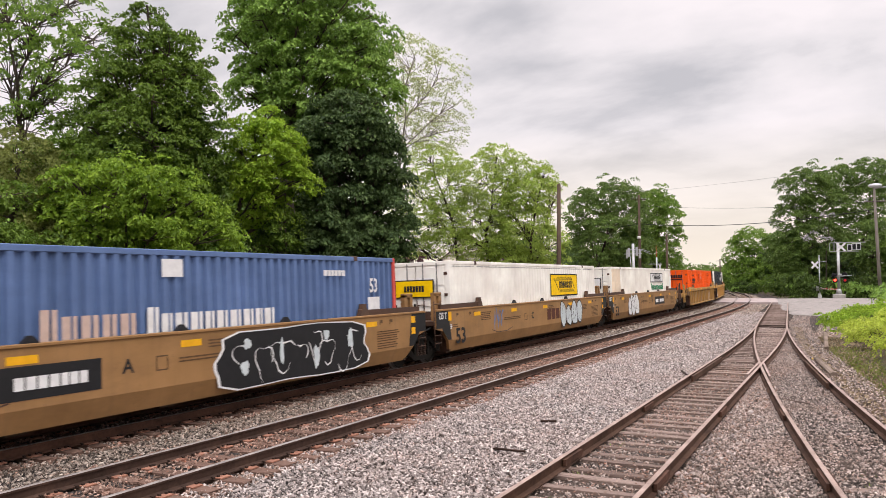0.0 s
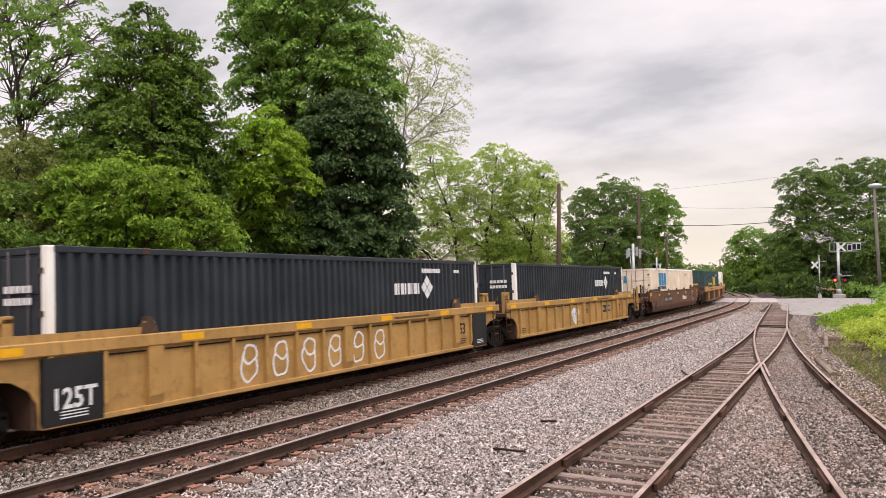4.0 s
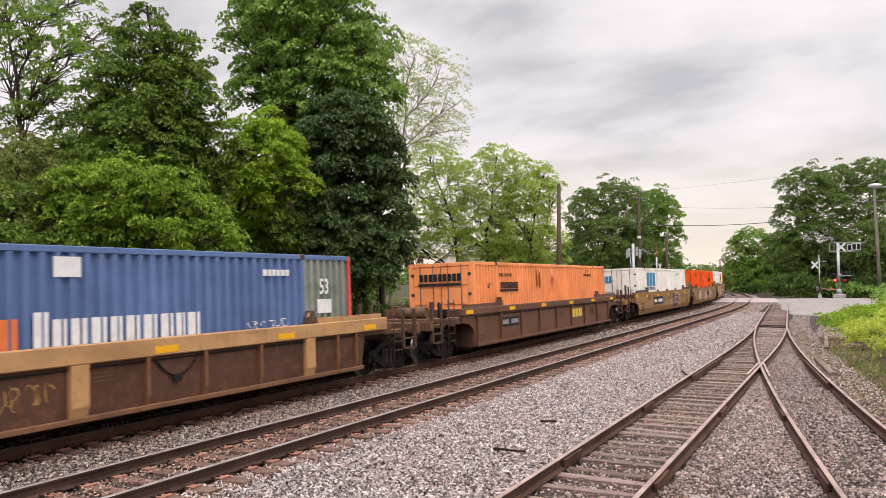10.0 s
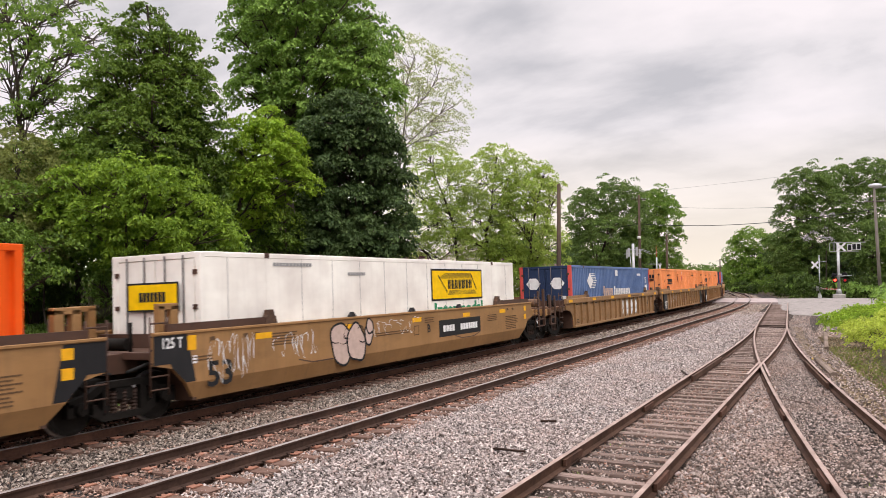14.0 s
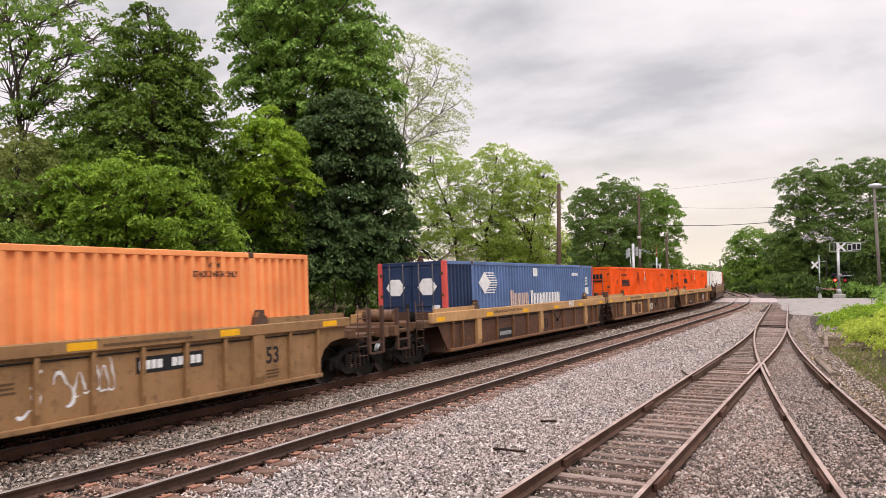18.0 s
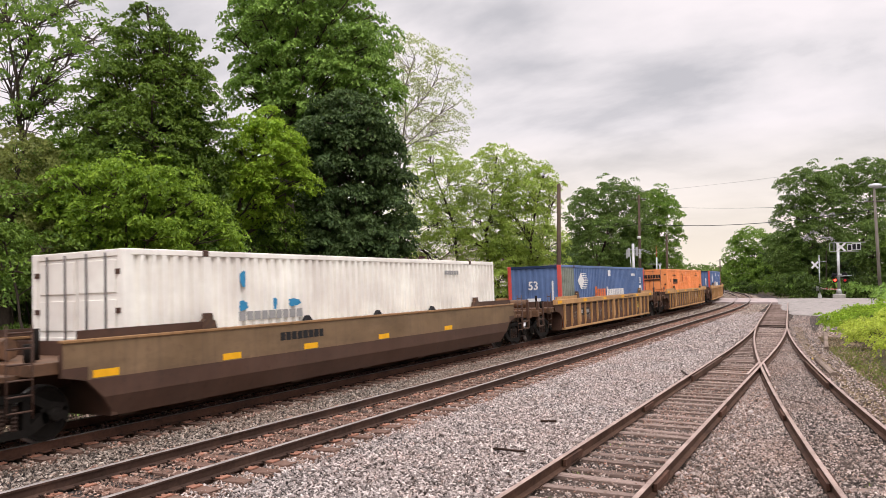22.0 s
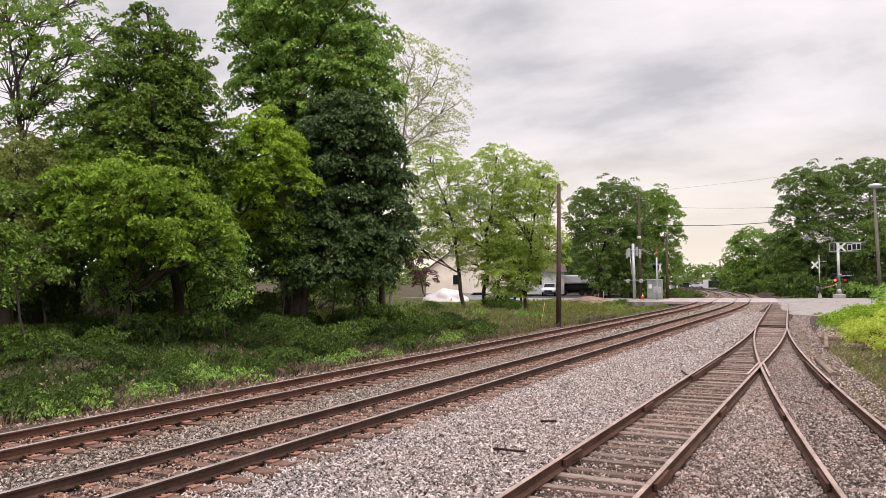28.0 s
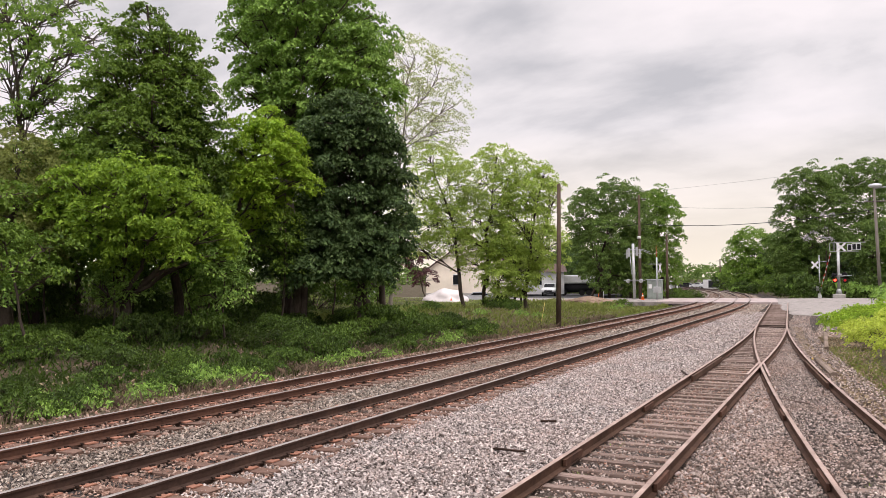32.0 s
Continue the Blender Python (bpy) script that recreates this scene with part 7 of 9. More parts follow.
plant_tree('olive-leaved tree with drooping sprays beside the track', (-30.25, 19.07),
           [(-29.63, 19.26, 7.2, 1.96, 1.38), (-29.0, 18.53, 5.5, 1.56, 1.23), (-29.23, 20.61, 6.86, 1.43, 1.19), (-28.24, 18.99, 4.15, 1.34, 0.89), (-30.97, 18.58, 6.51, 1.38, 2.07)],
           leaves=16000, size=0.15, mat='leaf_olive', trunk=0.3, spread=0.4, bark='bark', seed=2, hole=0.35, twigs=10)
plant_tree('full green maple with layered sprays of bright leaves', (-26.69, 22.25),
           crown_lobes([(-25.87, 21.81, 7.13, 2.11), (-25.99, 21.78, 6.31, 3.4), (-25.85, 21.89, 5.49, 3.8), (-25.32, 22.2, 4.67, 3.6), (-24.7, 22.56, 3.85, 2.9), (-26.22, 21.8, 3.04, 0.88)], 1.05, 0.52, 3),
           leaves=40000, size=0.17, mat='leaf_fresh', trunk=0.24, spread=0.42, bark='bark', seed=3, hole=0.5, twigs=4)
plant_tree('tall full green maple with a pointed crown', (-27.54, 25.73),
           crown_lobes([(-27.72, 23.9, 14.72, 0.7), (-27.55, 24.03, 13.82, 1.45), (-27.35, 24.18, 12.79, 2.31), (-27.41, 24.19, 11.64, 2.86), (-27.51, 24.19, 10.49, 3.29), (-27.72, 24.13, 9.34, 3.66), (-27.94, 24.06, 8.19, 3.88), (-28.06, 24.05, 7.17, 3.7), (-28.1, 24.0, 6.1, 3.3)], 0.98, 0.70, 4),
           leaves=80000, size=0.165, mat='leaf_maple', trunk=0.22, spread=0.42, bark='bark', seed=23, hole=0.42, twigs=4)
plant_tree('smaller yellow-green maple under the tall tree', (-27.03, 27.71),
           crown_lobes([(-24.68, 28.52, 10.42, 0.89), (-24.7, 28.54, 9.52, 1.85), (-24.54, 28.67, 8.56, 2.2), (-24.52, 28.72, 7.6, 2.1), (-24.76, 28.63, 6.64, 1.72), (-24.84, 28.64, 5.54, 1.37)], 0.9, 0.6, 5),
           leaves=24000, size=0.17, mat='leaf_lime', trunk=0.16, spread=0.42, bark='bark', seed=4, hole=0.4, twigs=4)
plant_tree('tall spreading oak with dark green foliage', (-28.37, 34.91),
           crown_lobes([(-29.41, 35.71, 22.1, 1.79), (-28.9, 36.02, 20.9, 3.25), (-28.55, 36.26, 19.7, 4.3), (-28.35, 36.42, 18.33, 5.05), (-28.24, 36.55, 16.8, 5.4), (-28.06, 36.71, 15.26, 5.2), (-27.91, 36.85, 13.89, 5.2), (-27.8, 36.96, 12.53, 4.6), (-27.3, 37.28, 11.33, 3.5)], 1.32, 0.82, 6),
           leaves=92000, size=0.22, mat='leaf_oak', trunk=0.34, spread=0.45, bark='bark', seed=5, hole=0.62, twigs=4)
plant_tree('dense dark blue-green maple with several trunks', (-25.48, 31.37),
           crown_lobes([(-23.05, 32.71, 11.83, 1.9), (-22.9, 32.84, 10.64, 2.5), (-22.71, 32.99, 9.46, 2.6), (-22.58, 33.12, 8.12, 2.65), (-22.63, 33.14, 6.78, 2.9), (-22.69, 33.17, 5.45, 3.1), (-23.02, 33.05, 4.26, 3.35), (-23.63, 32.77, 3.23, 3.5), (-26.3, 31.6, 5.2, 2.5)], 1.05, 0.66, 7),
           leaves=96000, size=0.20, mat='leaf_dark', trunk=0.27, spread=0.42, bark='bark', seed=6, hole=0.0, twigs=3, stems=[(0, 0), (0.5, 0.3), (2.76, 2.0), (3.29, 2.28), (0.9, 7.7)])
plant_tree('thin airy tree with small pale leaves and bare limbs', (-30.61, 49.38),
           [(-28.58, 49.83, 19.36, 2.07, 1.98), (-27.09, 50.69, 17.84, 2.07, 1.98), (-26.18, 51.25, 15.69, 1.55, 1.98), (-28.76, 51.01, 16.14, 2.19, 2.02), (-27.18, 50.81, 13.76, 2.37, 1.72), (-29.89, 50.35, 17.68, 1.75, 2.72), (-29.78, 50.57, 13.74, 1.93, 1.93)],
           leaves=13000, size=0.13, mat='leaf_pale', per=18, trunk=0.15, spread=0.4, bark='bark_pale', seed=7, hole=0.75, twigs=12)
plant_tree('slender light green tree leaning over the grass', (-29.11, 59.21),
           [(-31.63, 57.55, 12.84, 2.35, 1.76), (-32.78, 57.07, 9.9, 2.16, 2.06), (-30.16, 58.42, 10.87, 2.55, 2.25), (-31.97, 57.61, 7.45, 2.84, 1.96), (-33.52, 56.85, 5.99, 2.06, 1.47), (-30.01, 58.63, 7.68, 2.06, 2.06), (-31.53, 57.84, 7.45, 1.9, 1.3), (-29.61, 57.81, 5.44, 2.0, 1.3), (-32.63, 58.48, 5.29, 1.6, 1.2), (-30.41, 58.35, 9.16, 1.7, 1.2)],
           leaves=25000, size=0.17, mat='leaf_spring', per=24, trunk=0.17, spread=0.4, bark='bark', seed=8, hole=0.6, twigs=14)
plant_tree('slender light green tree with an open crown', (-28.06, 60.90),
           [(-28.18, 60.56, 11.48, 2.49, 1.89), (-26.82, 61.2, 13.21, 1.99, 1.19), (-26.81, 61.36, 9.73, 2.74, 2.29), (-28.92, 60.32, 8.0, 2.29, 2.29), (-25.31, 62.06, 11.96, 1.79, 1.49), (-27.42, 61.19, 6.25, 2.24, 1.99), (-28.32, 59.60, 5.72, 2.0, 1.3), (-27.33, 60.05, 7.42, 1.9, 1.3), (-28.58, 59.54, 4.00, 1.5, 1.1)],
           leaves=25000, size=0.17, mat='leaf_spring', per=24, trunk=0.17, spread=0.4, bark='bark', seed=9, hole=0.6, twigs=14)
plant_tree('clump of light green trees beside the utility pole', (-24.43, 61.68),
           [(-23.89, 61.76, 9.85, 2.45, 1.96), (-22.9, 62.21, 11.46, 1.27, 0.98), (-24.4, 61.63, 6.67, 2.7, 2.55), (-22.91, 62.48, 5.19, 1.96, 2.35), (-25.74, 61.01, 4.72, 1.96, 2.25), (-26.04, 59.81, 2.47, 1.74, 1.45), (-24.69, 61.63, 3.15, 1.67, 1.47), (-21.94, 62.79, 9.84, 0.78, 1.47), (-25.83, 61.94, 8.23, 1.99, 1.99), (-26.41, 60.69, 3.74, 2.0, 1.4), (-24.70, 61.64, 2.76, 1.7, 1.3), (-26.04, 61.01, 1.05, 1.6, 1.1), (-23.93, 61.97, 4.47, 1.4, 1.4)],
           leaves=38000, size=0.18, mat='leaf_spring', per=30, trunk=0.17, spread=0.4, bark='bark', seed=10, hole=0.6, twigs=12, stems=[(0, 0), (-1.4, 0.3), (-2.3, 0.2), (-3.0, 0.6), (-0.7, 0.5)])
plant_tree('dense dark green maple behind the crossing signals', (-29.20, 100.97),
           [(-27.49, 101.58, 13.28, 3.98, 2.45), (-30.59, 100.05, 10.77, 3.52, 3.37), (-26.19, 102.37, 10.75, 3.82, 3.06), (-27.74, 99.42, 7.6, 4.65, 3.45), (-29.58, 99.63, 6.52, 3.03, 3.48), (-25.61, 102.86, 6.54, 3.21, 3.37), (-28.29, 99.3, 3.63, 3.6, 2.4), (-25.78, 101.8, 2.72, 3.33, 2.27), (-31.85, 101.6, 11.94, 1.87, 2.34)],
           leaves=62000, size=0.25, mat='leaf_far', trunk=0.3, spread=0.4, bark='bark', seed=11, hole=0.05, twigs=6, stems=[(0, 0), (1.2, 0.5), (-1.4, 0.4)])
plant_tree('tall green tree beside the crossing road', (-22.81, 109.98),
           [(-23.68, 109.29, 12.16, 2.57, 2.89), (-22.3, 110.09, 10.31, 2.41, 4.01), (-21.89, 110.47, 6.7, 2.09, 3.69), (-24.37, 109.16, 6.71, 2.73, 3.53), (-23.02, 110.01, 3.5, 2.89, 2.89), (-25.17, 108.91, 2.71, 2.09, 2.41)],
           leaves=28000, size=0.28, mat='leaf_mid', trunk=0.24, spread=0.4, bark='bark', seed=12, hole=0.25, twigs=8)
plant_tree('broad green tree at the edge of the wood', (-4.77, 130.80),
           [(-5.1, 130.21, 16.59, 3.86, 3.15), (-2.84, 131.53, 13.52, 4.03, 3.68), (-6.37, 129.75, 11.78, 3.33, 3.33), (-4.08, 129.97, 8.22, 4.52, 3.48), (-7.64, 129.28, 6.98, 3.33, 3.15), (-5.33, 129.5, 3.89, 4.0, 2.95), (-7.3, 128.55, 1.73, 3.48, 2.09)],
           leaves=60000, size=0.27, mat='leaf_far', trunk=0.3, spread=0.4, bark='bark', seed=13, hole=0.05, twigs=10)
plant_tree('tall olive-topped tree behind the crossing', (2.12, 138.95),
           [(0.76, 137.76, 18.12, 4.71, 2.54), (4.78, 139.86, 18.64, 4.17, 2.54), (7.95, 141.6, 16.99, 4.17, 3.62), (2.28, 138.73, 14.13, 5.44, 3.81), (6.64, 141.12, 12.02, 4.71, 4.71), (0.96, 137.11, 9.28, 4.67, 4.13), (5.28, 139.49, 7.01, 5.03, 4.13), (0.45, 137.07, 3.89, 4.49, 3.23), (4.78, 139.43, 2.07, 5.39, 2.88)],
           leaves=72000, size=0.28, mat='leaf_far', trunk=0.32, spread=0.4, bark='bark', seed=14, hole=0.05, twigs=8)
plant_tree('light green tree at the bend of the line', (-16.11, 160.97),
           [(-16.08, 160.92, 9.51, 4.01, 2.45), (-18.6, 159.7, 7.07, 2.9, 2.9), (-14.18, 162.06, 6.49, 4.01, 3.34), (-17.19, 160.58, 3.72, 4.01, 2.9), (-12.6, 160.77, 3.14, 3.96, 3.08), (-19.68, 159.32, 2.63, 2.23, 2.67), (-14.6, 159.81, 0.95, 4.4, 1.76)],
           leaves=26000, size=0.36, mat='leaf_mid', trunk=0.25, spread=0.4, bark='bark', seed=15, hole=0.25, twigs=6)
plant_tree('small tree with pale violet blossom in front of the wood', (-2.61, 125.16),
           [(-3.28, 124.66, 10.06, 2.83, 1.66), (-1.63, 125.48, 11.3, 2.16, 1.5), (-3.9, 124.4, 8.4, 2.16, 1.16), (-1.31, 125.74, 9.22, 2.16, 1.5)],
           leaves=360, size=0.26, mat='blossom', trunk=0.1, spread=0.4, bark='bark', seed=16, hole=0.7, twigs=14)
plant_tree('small purple-leaved plum beside the house', (-40.91, 73.32),
           [(-40.82, 73.51, 2.7, 1.62, 1.0), (-41.89, 72.88, 4.08, 1.37, 1.12), (-42.25, 72.64, 5.33, 1.5, 1.12)],
           leaves=2600, size=0.22, mat='leaf_purple', trunk=0.08, spread=0.4, bark='bark', seed=17, hole=0.4, twigs=14)


# a darker wood behind: three generic trees, copied
def generic_tree(seed, mat, h, label):
    rng = np.random.default_rng(seed)
    lobes = []
    for k in range(9):
        a = k * 2.4 + rng.uniform(-0.3, 0.3)
        r = rng.uniform(0.8, 2.6)
        z = h * (0.42 + 0.52 * k / 9) + rng.uniform(-0.4, 0.4)
        s = 1.0 - 0.45 * abs(k / 8 - 0.45)
        lobes.append((r * math.cos(a) * s, r * math.sin(a) * s, z, 2.0 * s + 0.5, 1.5 * s + 0.3))
    t = build_tree(label, (0.0, 0.0), lobes, 10000, 0.31, mat, 0.2, 0.4, "bark", seed, 0.2, 6, group="trees of the wood behind", base_z=0.0)
    return t


def wood_behind():
    kinds = [generic_tree(101, "leaf_far", 11.0, "dark green tree deep in the wood"), generic_tree(102, "leaf_maple", 9.0, "green tree deep in the wood"), generic_tree(103, "leaf_dark", 8.0, "low dark tree deep in the wood")]
    spots = [(-38.5, 20.5, 0), (-46, 26, 0), (-40, 31.5, 0), (-34, 41.5, 0), (-41.5, 50.5, 2), (-50, 36, 1), (-45, 41.5, 0), (-35.5, 26.5, 1), (-37, 38.5, 1), (-68, 34, 2), (-72, 48, 2), (-52, 47, 0), (-47.5, 52, 1), (-42, 12, 0), (-55, 30, 1), (-60, 42, 0), (-57, 56, 2),
             (-36, 6, 1), (-44, 3, 0), (-50, 17, 1), (-43.5, 47.5, 0), (-62, 20, 0), (-65, 55, 0), (-70, 70, 1), (-62, 84, 0), (-75, 100, 0), (-80, 118, 1)]
    used = set()
    rnd = random.Random(5)
    for x, y, k in spots:
        m_ = Matrix.Translation((x, y, height(x, y) - 0.2)) @ Matrix.Rotation(rnd.uniform(0, 6.28), 4, "Z")
        if k not in used:
            kinds[k].matrix_basis = m_
            used.add(k)
        else:
            copy_thing(kinds[k], m_)
    # the wood past the crossing and round the bend
    far = [(-44, 112, 0), (-52, 124, 1), (-60, 138, 0), (-41, 134, 2), (-50, 150, 0), (-66, 160, 1), (-56, 170, 0), (-62, 190, 0), (-75, 205, 1), (-28, 112, 2), (-34, 121, 1), (-31, 128, 0),
           (3, 122, 0), (-1, 131, 2), (-5, 138, 1), (8, 119, 1), (14, 121, 2), (20, 118, 0), (27, 122, 1), (-9, 150, 0), (-13, 162, 2), (-8, 168, 1), (0, 145, 0), (10, 140, 0), (20, 136, 1), (32, 112, 0), (38, 104, 1)]
    for x, y, k in far:
        copy_thing(kinds[k], Matrix.Translation((x, y, height(x, y) - 0.2)) @ Matrix.Rotation(rnd.uniform(0, 6.28), 4, "Z"))


wood_behind()


def saplings():
    """Thin young trees standing among the trunks."""
    kinds = []
    for seed, h, lab in ((121, 5.2, "thin dark-stemmed sapling with sparse leaves"), (122, 6.5, "tall thin sapling with a few leafy sprays")):
        rng = np.random.default_rng(seed)
        lobes = [(rng.uniform(-1.0, 1.0), rng.uniform(-1.0, 1.0), h * rng.uniform(0.25, 0.95), 0.75, 0.4) for _ in range(11)]
        kinds.append(build_tree(lab, (0.0, 0.0), lobes, 5200, 0.14, ("leaf_maple", "leaf_oak")[seed % 2], 0.05, 0.4, "bark", seed, 0.3, 5, group="saplings in the wood", base_z=0.0, per=30))
    rnd = random.Random(15)
    spots = [(-26.8, 21.5, 0), (-29.5, 24.5, 1), (-24.5, 29.5, 1), (-27.0, 34.0, 0), (-31.0, 30.0, 1), (-22.8, 33.5, 0), (-30.5, 17.5, 0), (-28.0, 38.5, 1), (-24.0, 16.0, 1), (-33.0, 22.0, 1), (-33.5, 35.0, 0), (-25.6, 25.6, 0), (-23.6, 24.6, 0), (-29.3, 20.2, 1), (-31.8, 20.4, 0), (-33.6, 18.6, 1), (-29.8, 28.3, 1), (-31.2, 33.0, 1), (-28.8, 36.8, 0), (-36.5, 24.5, 1), (-35.2, 29.6, 0), (-27.5, 16.8, 0), (-36.0, 34.5, 1), (-25.6, 40.5, 0), (-28.2, 43.8, 0)]
    used = set()
    for x, y, k in spots:
        m_ = Matrix.Translation((x, y, height(x, y) - 0.2)) @ Matrix.Rotation(rnd.uniform(0, 6.28), 4, "Z") @ Matrix.Rotation(rnd.uniform(-0.08, 0.08), 4, "X")
        if k not in used:
            kinds[k].matrix_basis = m_
            used.add(k)
        else:
            copy_thing(kinds[k], m_)


saplings()


def distant_woods():
    """Woods closing the view far away, one mass of leaf clumps."""
    rng = np.random.default_rng(77)
    cs = []
    for k in range(300):
        a = rng.uniform(-1.25, 0.75)
        d = rng.uniform(250, 420)
        r = rng.uniform(2.6, 4.6)
        for _ in range(3):
            cs.append((d * math.sin(a) + rng.normal(0, 4), d * math.cos(a) + rng.normal(0, 4), rng.uniform(0.3, 3.2) + max(0, (d - 250) * 0.02), r, r * 0.85))
    cen, nrm, _ = spray_centres(cs, 5200, rng, 0.1)
    v, f = leaf_arrays(cen, nrm, rng, 14, 1.7, 1.05, 0.7, 0.1)
    ob = put("distant_woods", mesh_np("distant_woods", v, f, [M["leaf_far"]]))
    tagged(ob, "soft green woods far beyond the bend", "woods", kind="stuff")


distant_woods()


# ---------------------------------------------------------------- shrubs, grass and weeds
def shrub_model(name, label, w, h, leaves, size, mat, seed, group, category="shrub"):
    rng = np.random.default_rng(seed)
    t = thing(name, label, category, group)
    lobes = [(rng.uniform(-0.5, 0.5) * w, rng.uniform(-0.5, 0.5) * w, h * rng.uniform(0.2, 0.75), w * rng.uniform(0.18, 0.36), h * rng.uniform(0.18, 0.32)) for _ in range(8)]
    per = 30
    cen, nrm, _ = spray_centres(lobes, leaves // per, rng, 0.25)
    cen[:, 2] = np.maximum(cen[:, 2], 0.08)
    v, f = tube_arrays([(bend((rng.normal(0, 0.08), rng.normal(0, 0.08), -0.15), cen[i], rng, 0.1, 4), 0.014, 0.004) for i in range(0, len(cen), max(1, len(cen) // 22))], 4)
    tagged(put("stem", mesh_np("stem", v, f, [M["bark"]], True), t), kind="stuff")
    v, f = leaf_arrays(cen, nrm, rng, per, max(0.16, size * 1.9), size, 0.45, 0.8)
    put("foliage", mesh_np("foliage", v, f, [M[mat]]), t)
    return t


def scatter(models, spots, seed, sink=0.05):
    rnd = random.Random(seed)
    used = set()
    for x, y, k in spots:
        g = rnd.uniform(0.7, 1.4)
        m_ = Matrix.Translation((x, y, height(x, y) - sink)) @ Matrix.Rotation(rnd.uniform(0, 6.28), 4, "Z") @ Matrix.Diagonal((g, g, g * rnd.uniform(0.85, 1.2), 1))
        if k not in used:
            m_ = m_ @ Matrix.Diagonal((1 / g, 1 / g, 1 / m_.to_scale().z, 1))
            models[k].matrix_basis = m_
            used.add(k)
        else:
            copy_thing(models[k], m_)


def undergrowth():
    g = "shrubs along the wood"
    models = [shrub_model("shrub", "small bright green sapling at the edge of the ballast", 0.9, 0.6, 600, 0.09, "leaf_oak", 201, g),
              shrub_model("shrub", "green leafy shrub under the trees", 1.4, 0.75, 1800, 0.095, "leaf_shrub", 202, g),
              shrub_model("shrub", "dark green shrub under the trees", 1.8, 1.0, 2600, 0.105, "leaf_shrub", 203, g),
              shrub_model("shrub", "tall leafy shrub between the trunks", 2.2, 1.25, 3200, 0.115, "leaf_shrub", 204, g)]
    rnd = random.Random(9)
    spots = [(-16.2, 11.2, 0), (-16.5, 12.3, 0), (-16.4, 14.2, 0), (-16.8, 15.1, 0), (-16.6, 16.8, 0), (-16.5, 17.8, 0), (-16.9, 19.5, 1), (-16.4, 22.5, 0), (-16.7, 26.5, 0), (-16.8, 29.0, 1), (-16.3, 8.8, 0), (-17.0, 32.5, 0), (-17.2, 36.0, 1)]
    spots += [(-17.3 + rnd.uniform(-0.5, 0.4), 7.5 + 1.05 * k + rnd.uniform(-0.3, 0.3), rnd.choice((0, 1, 1, 2))) for k in range(11)]
    y = 6.0
    while y < 41:
        front = [(-18.1 + rnd.uniform(-0.7, 0.5), y + rnd.uniform(-0.5, 0.5), rnd.choice((0, 1, 1))), (-19.6 + rnd.uniform(-0.5, 0.5), y + 0.6, rnd.choice((1, 2, 2))), (-21.6 + rnd.uniform(-0.7, 0.7), y + 0.2, rnd.choice((2, 2, 3))),
                  (-24.2 + rnd.uniform(-0.9, 0.9), y + 0.9, rnd.choice((2, 3)))]
        spots += [q for q in front if rnd.random() < (0.62 if q[1] < 20 or q[0] < -19 else 0.3)]
        for xx in (-26.6, -29.5, -33.0):
            if rnd.random() < 0.55:
                spots.append((xx + rnd.uniform(-1.4, 1.4), y + rnd.uniform(-0.8, 0.8), rnd.choice((1, 2, 3))))
        y += 2.1
    for k in range(9):
        spots.append((rnd.uniform(-27, -19), rnd.uniform(40, 52), rnd.choice((0, 0, 1))))
    spots += [(-20.9, 80.2, 1), (-20.2, 76.5, 0), (-21.8, 78.0, 1), (-19.4, 71.0, 0), (-25.42, 58.33, 2), (-24.95, 59.14, 3), (-23.94, 58.55, 2), (-26.54, 59.44, 2), (-17.8, 100.5, 3), (-18.8, 101.5, 3), (-17.0, 103.5, 3)]
    scatter(models, spots, 31)
    deep = shrub_model("brush", "dark brush deep under the trees", 3.4, 2.6, 2600, 0.24, "leaf_shrub", 213, "brush deep in the wood")
    scatter([deep], [(-34.5 + rnd.uniform(-2, 2), 6 + 2.6 * k, 0) for k in (0, 2, 4, 6, 7, 9, 11, 13, 15)] + [(-45 + rnd.uniform(-3, 3), 9 + 4.4 * k, 0) for k in range(0, 10, 2)], 32, 0.1)
    big = [shrub_model("brush", "green brush along the wood beyond the road", 4.2, 2.3, 2200, 0.34, "leaf_shrub", 211, "brush beyond the road"),
           shrub_model("brush", "lighter green brush along the wood beyond the road", 3.6, 1.9, 1900, 0.32, "leaf_oak", 212, "brush beyond the road")]
    spots = [(-8.5 + 2.6 * k + rnd.uniform(-0.6, 0.6), 116 + rnd.uniform(-1.5, 1.5) + max(0, (-3 - (-8.5 + 2.6 * k))) * 2.2, k % 2) for k in range(18)]
    spots += [(-14 - 1.8 * k, 138 + 9 * k, k % 2) for k in range(5)] + [(-24 - 3.5 * k, 118 + 1.2 * k, k % 2) for k in range(6)] + [(5.2, 80.8, 1), (7.5, 79, 0)]
    scatter(big, spots, 33, 0.1)


undergrowth()


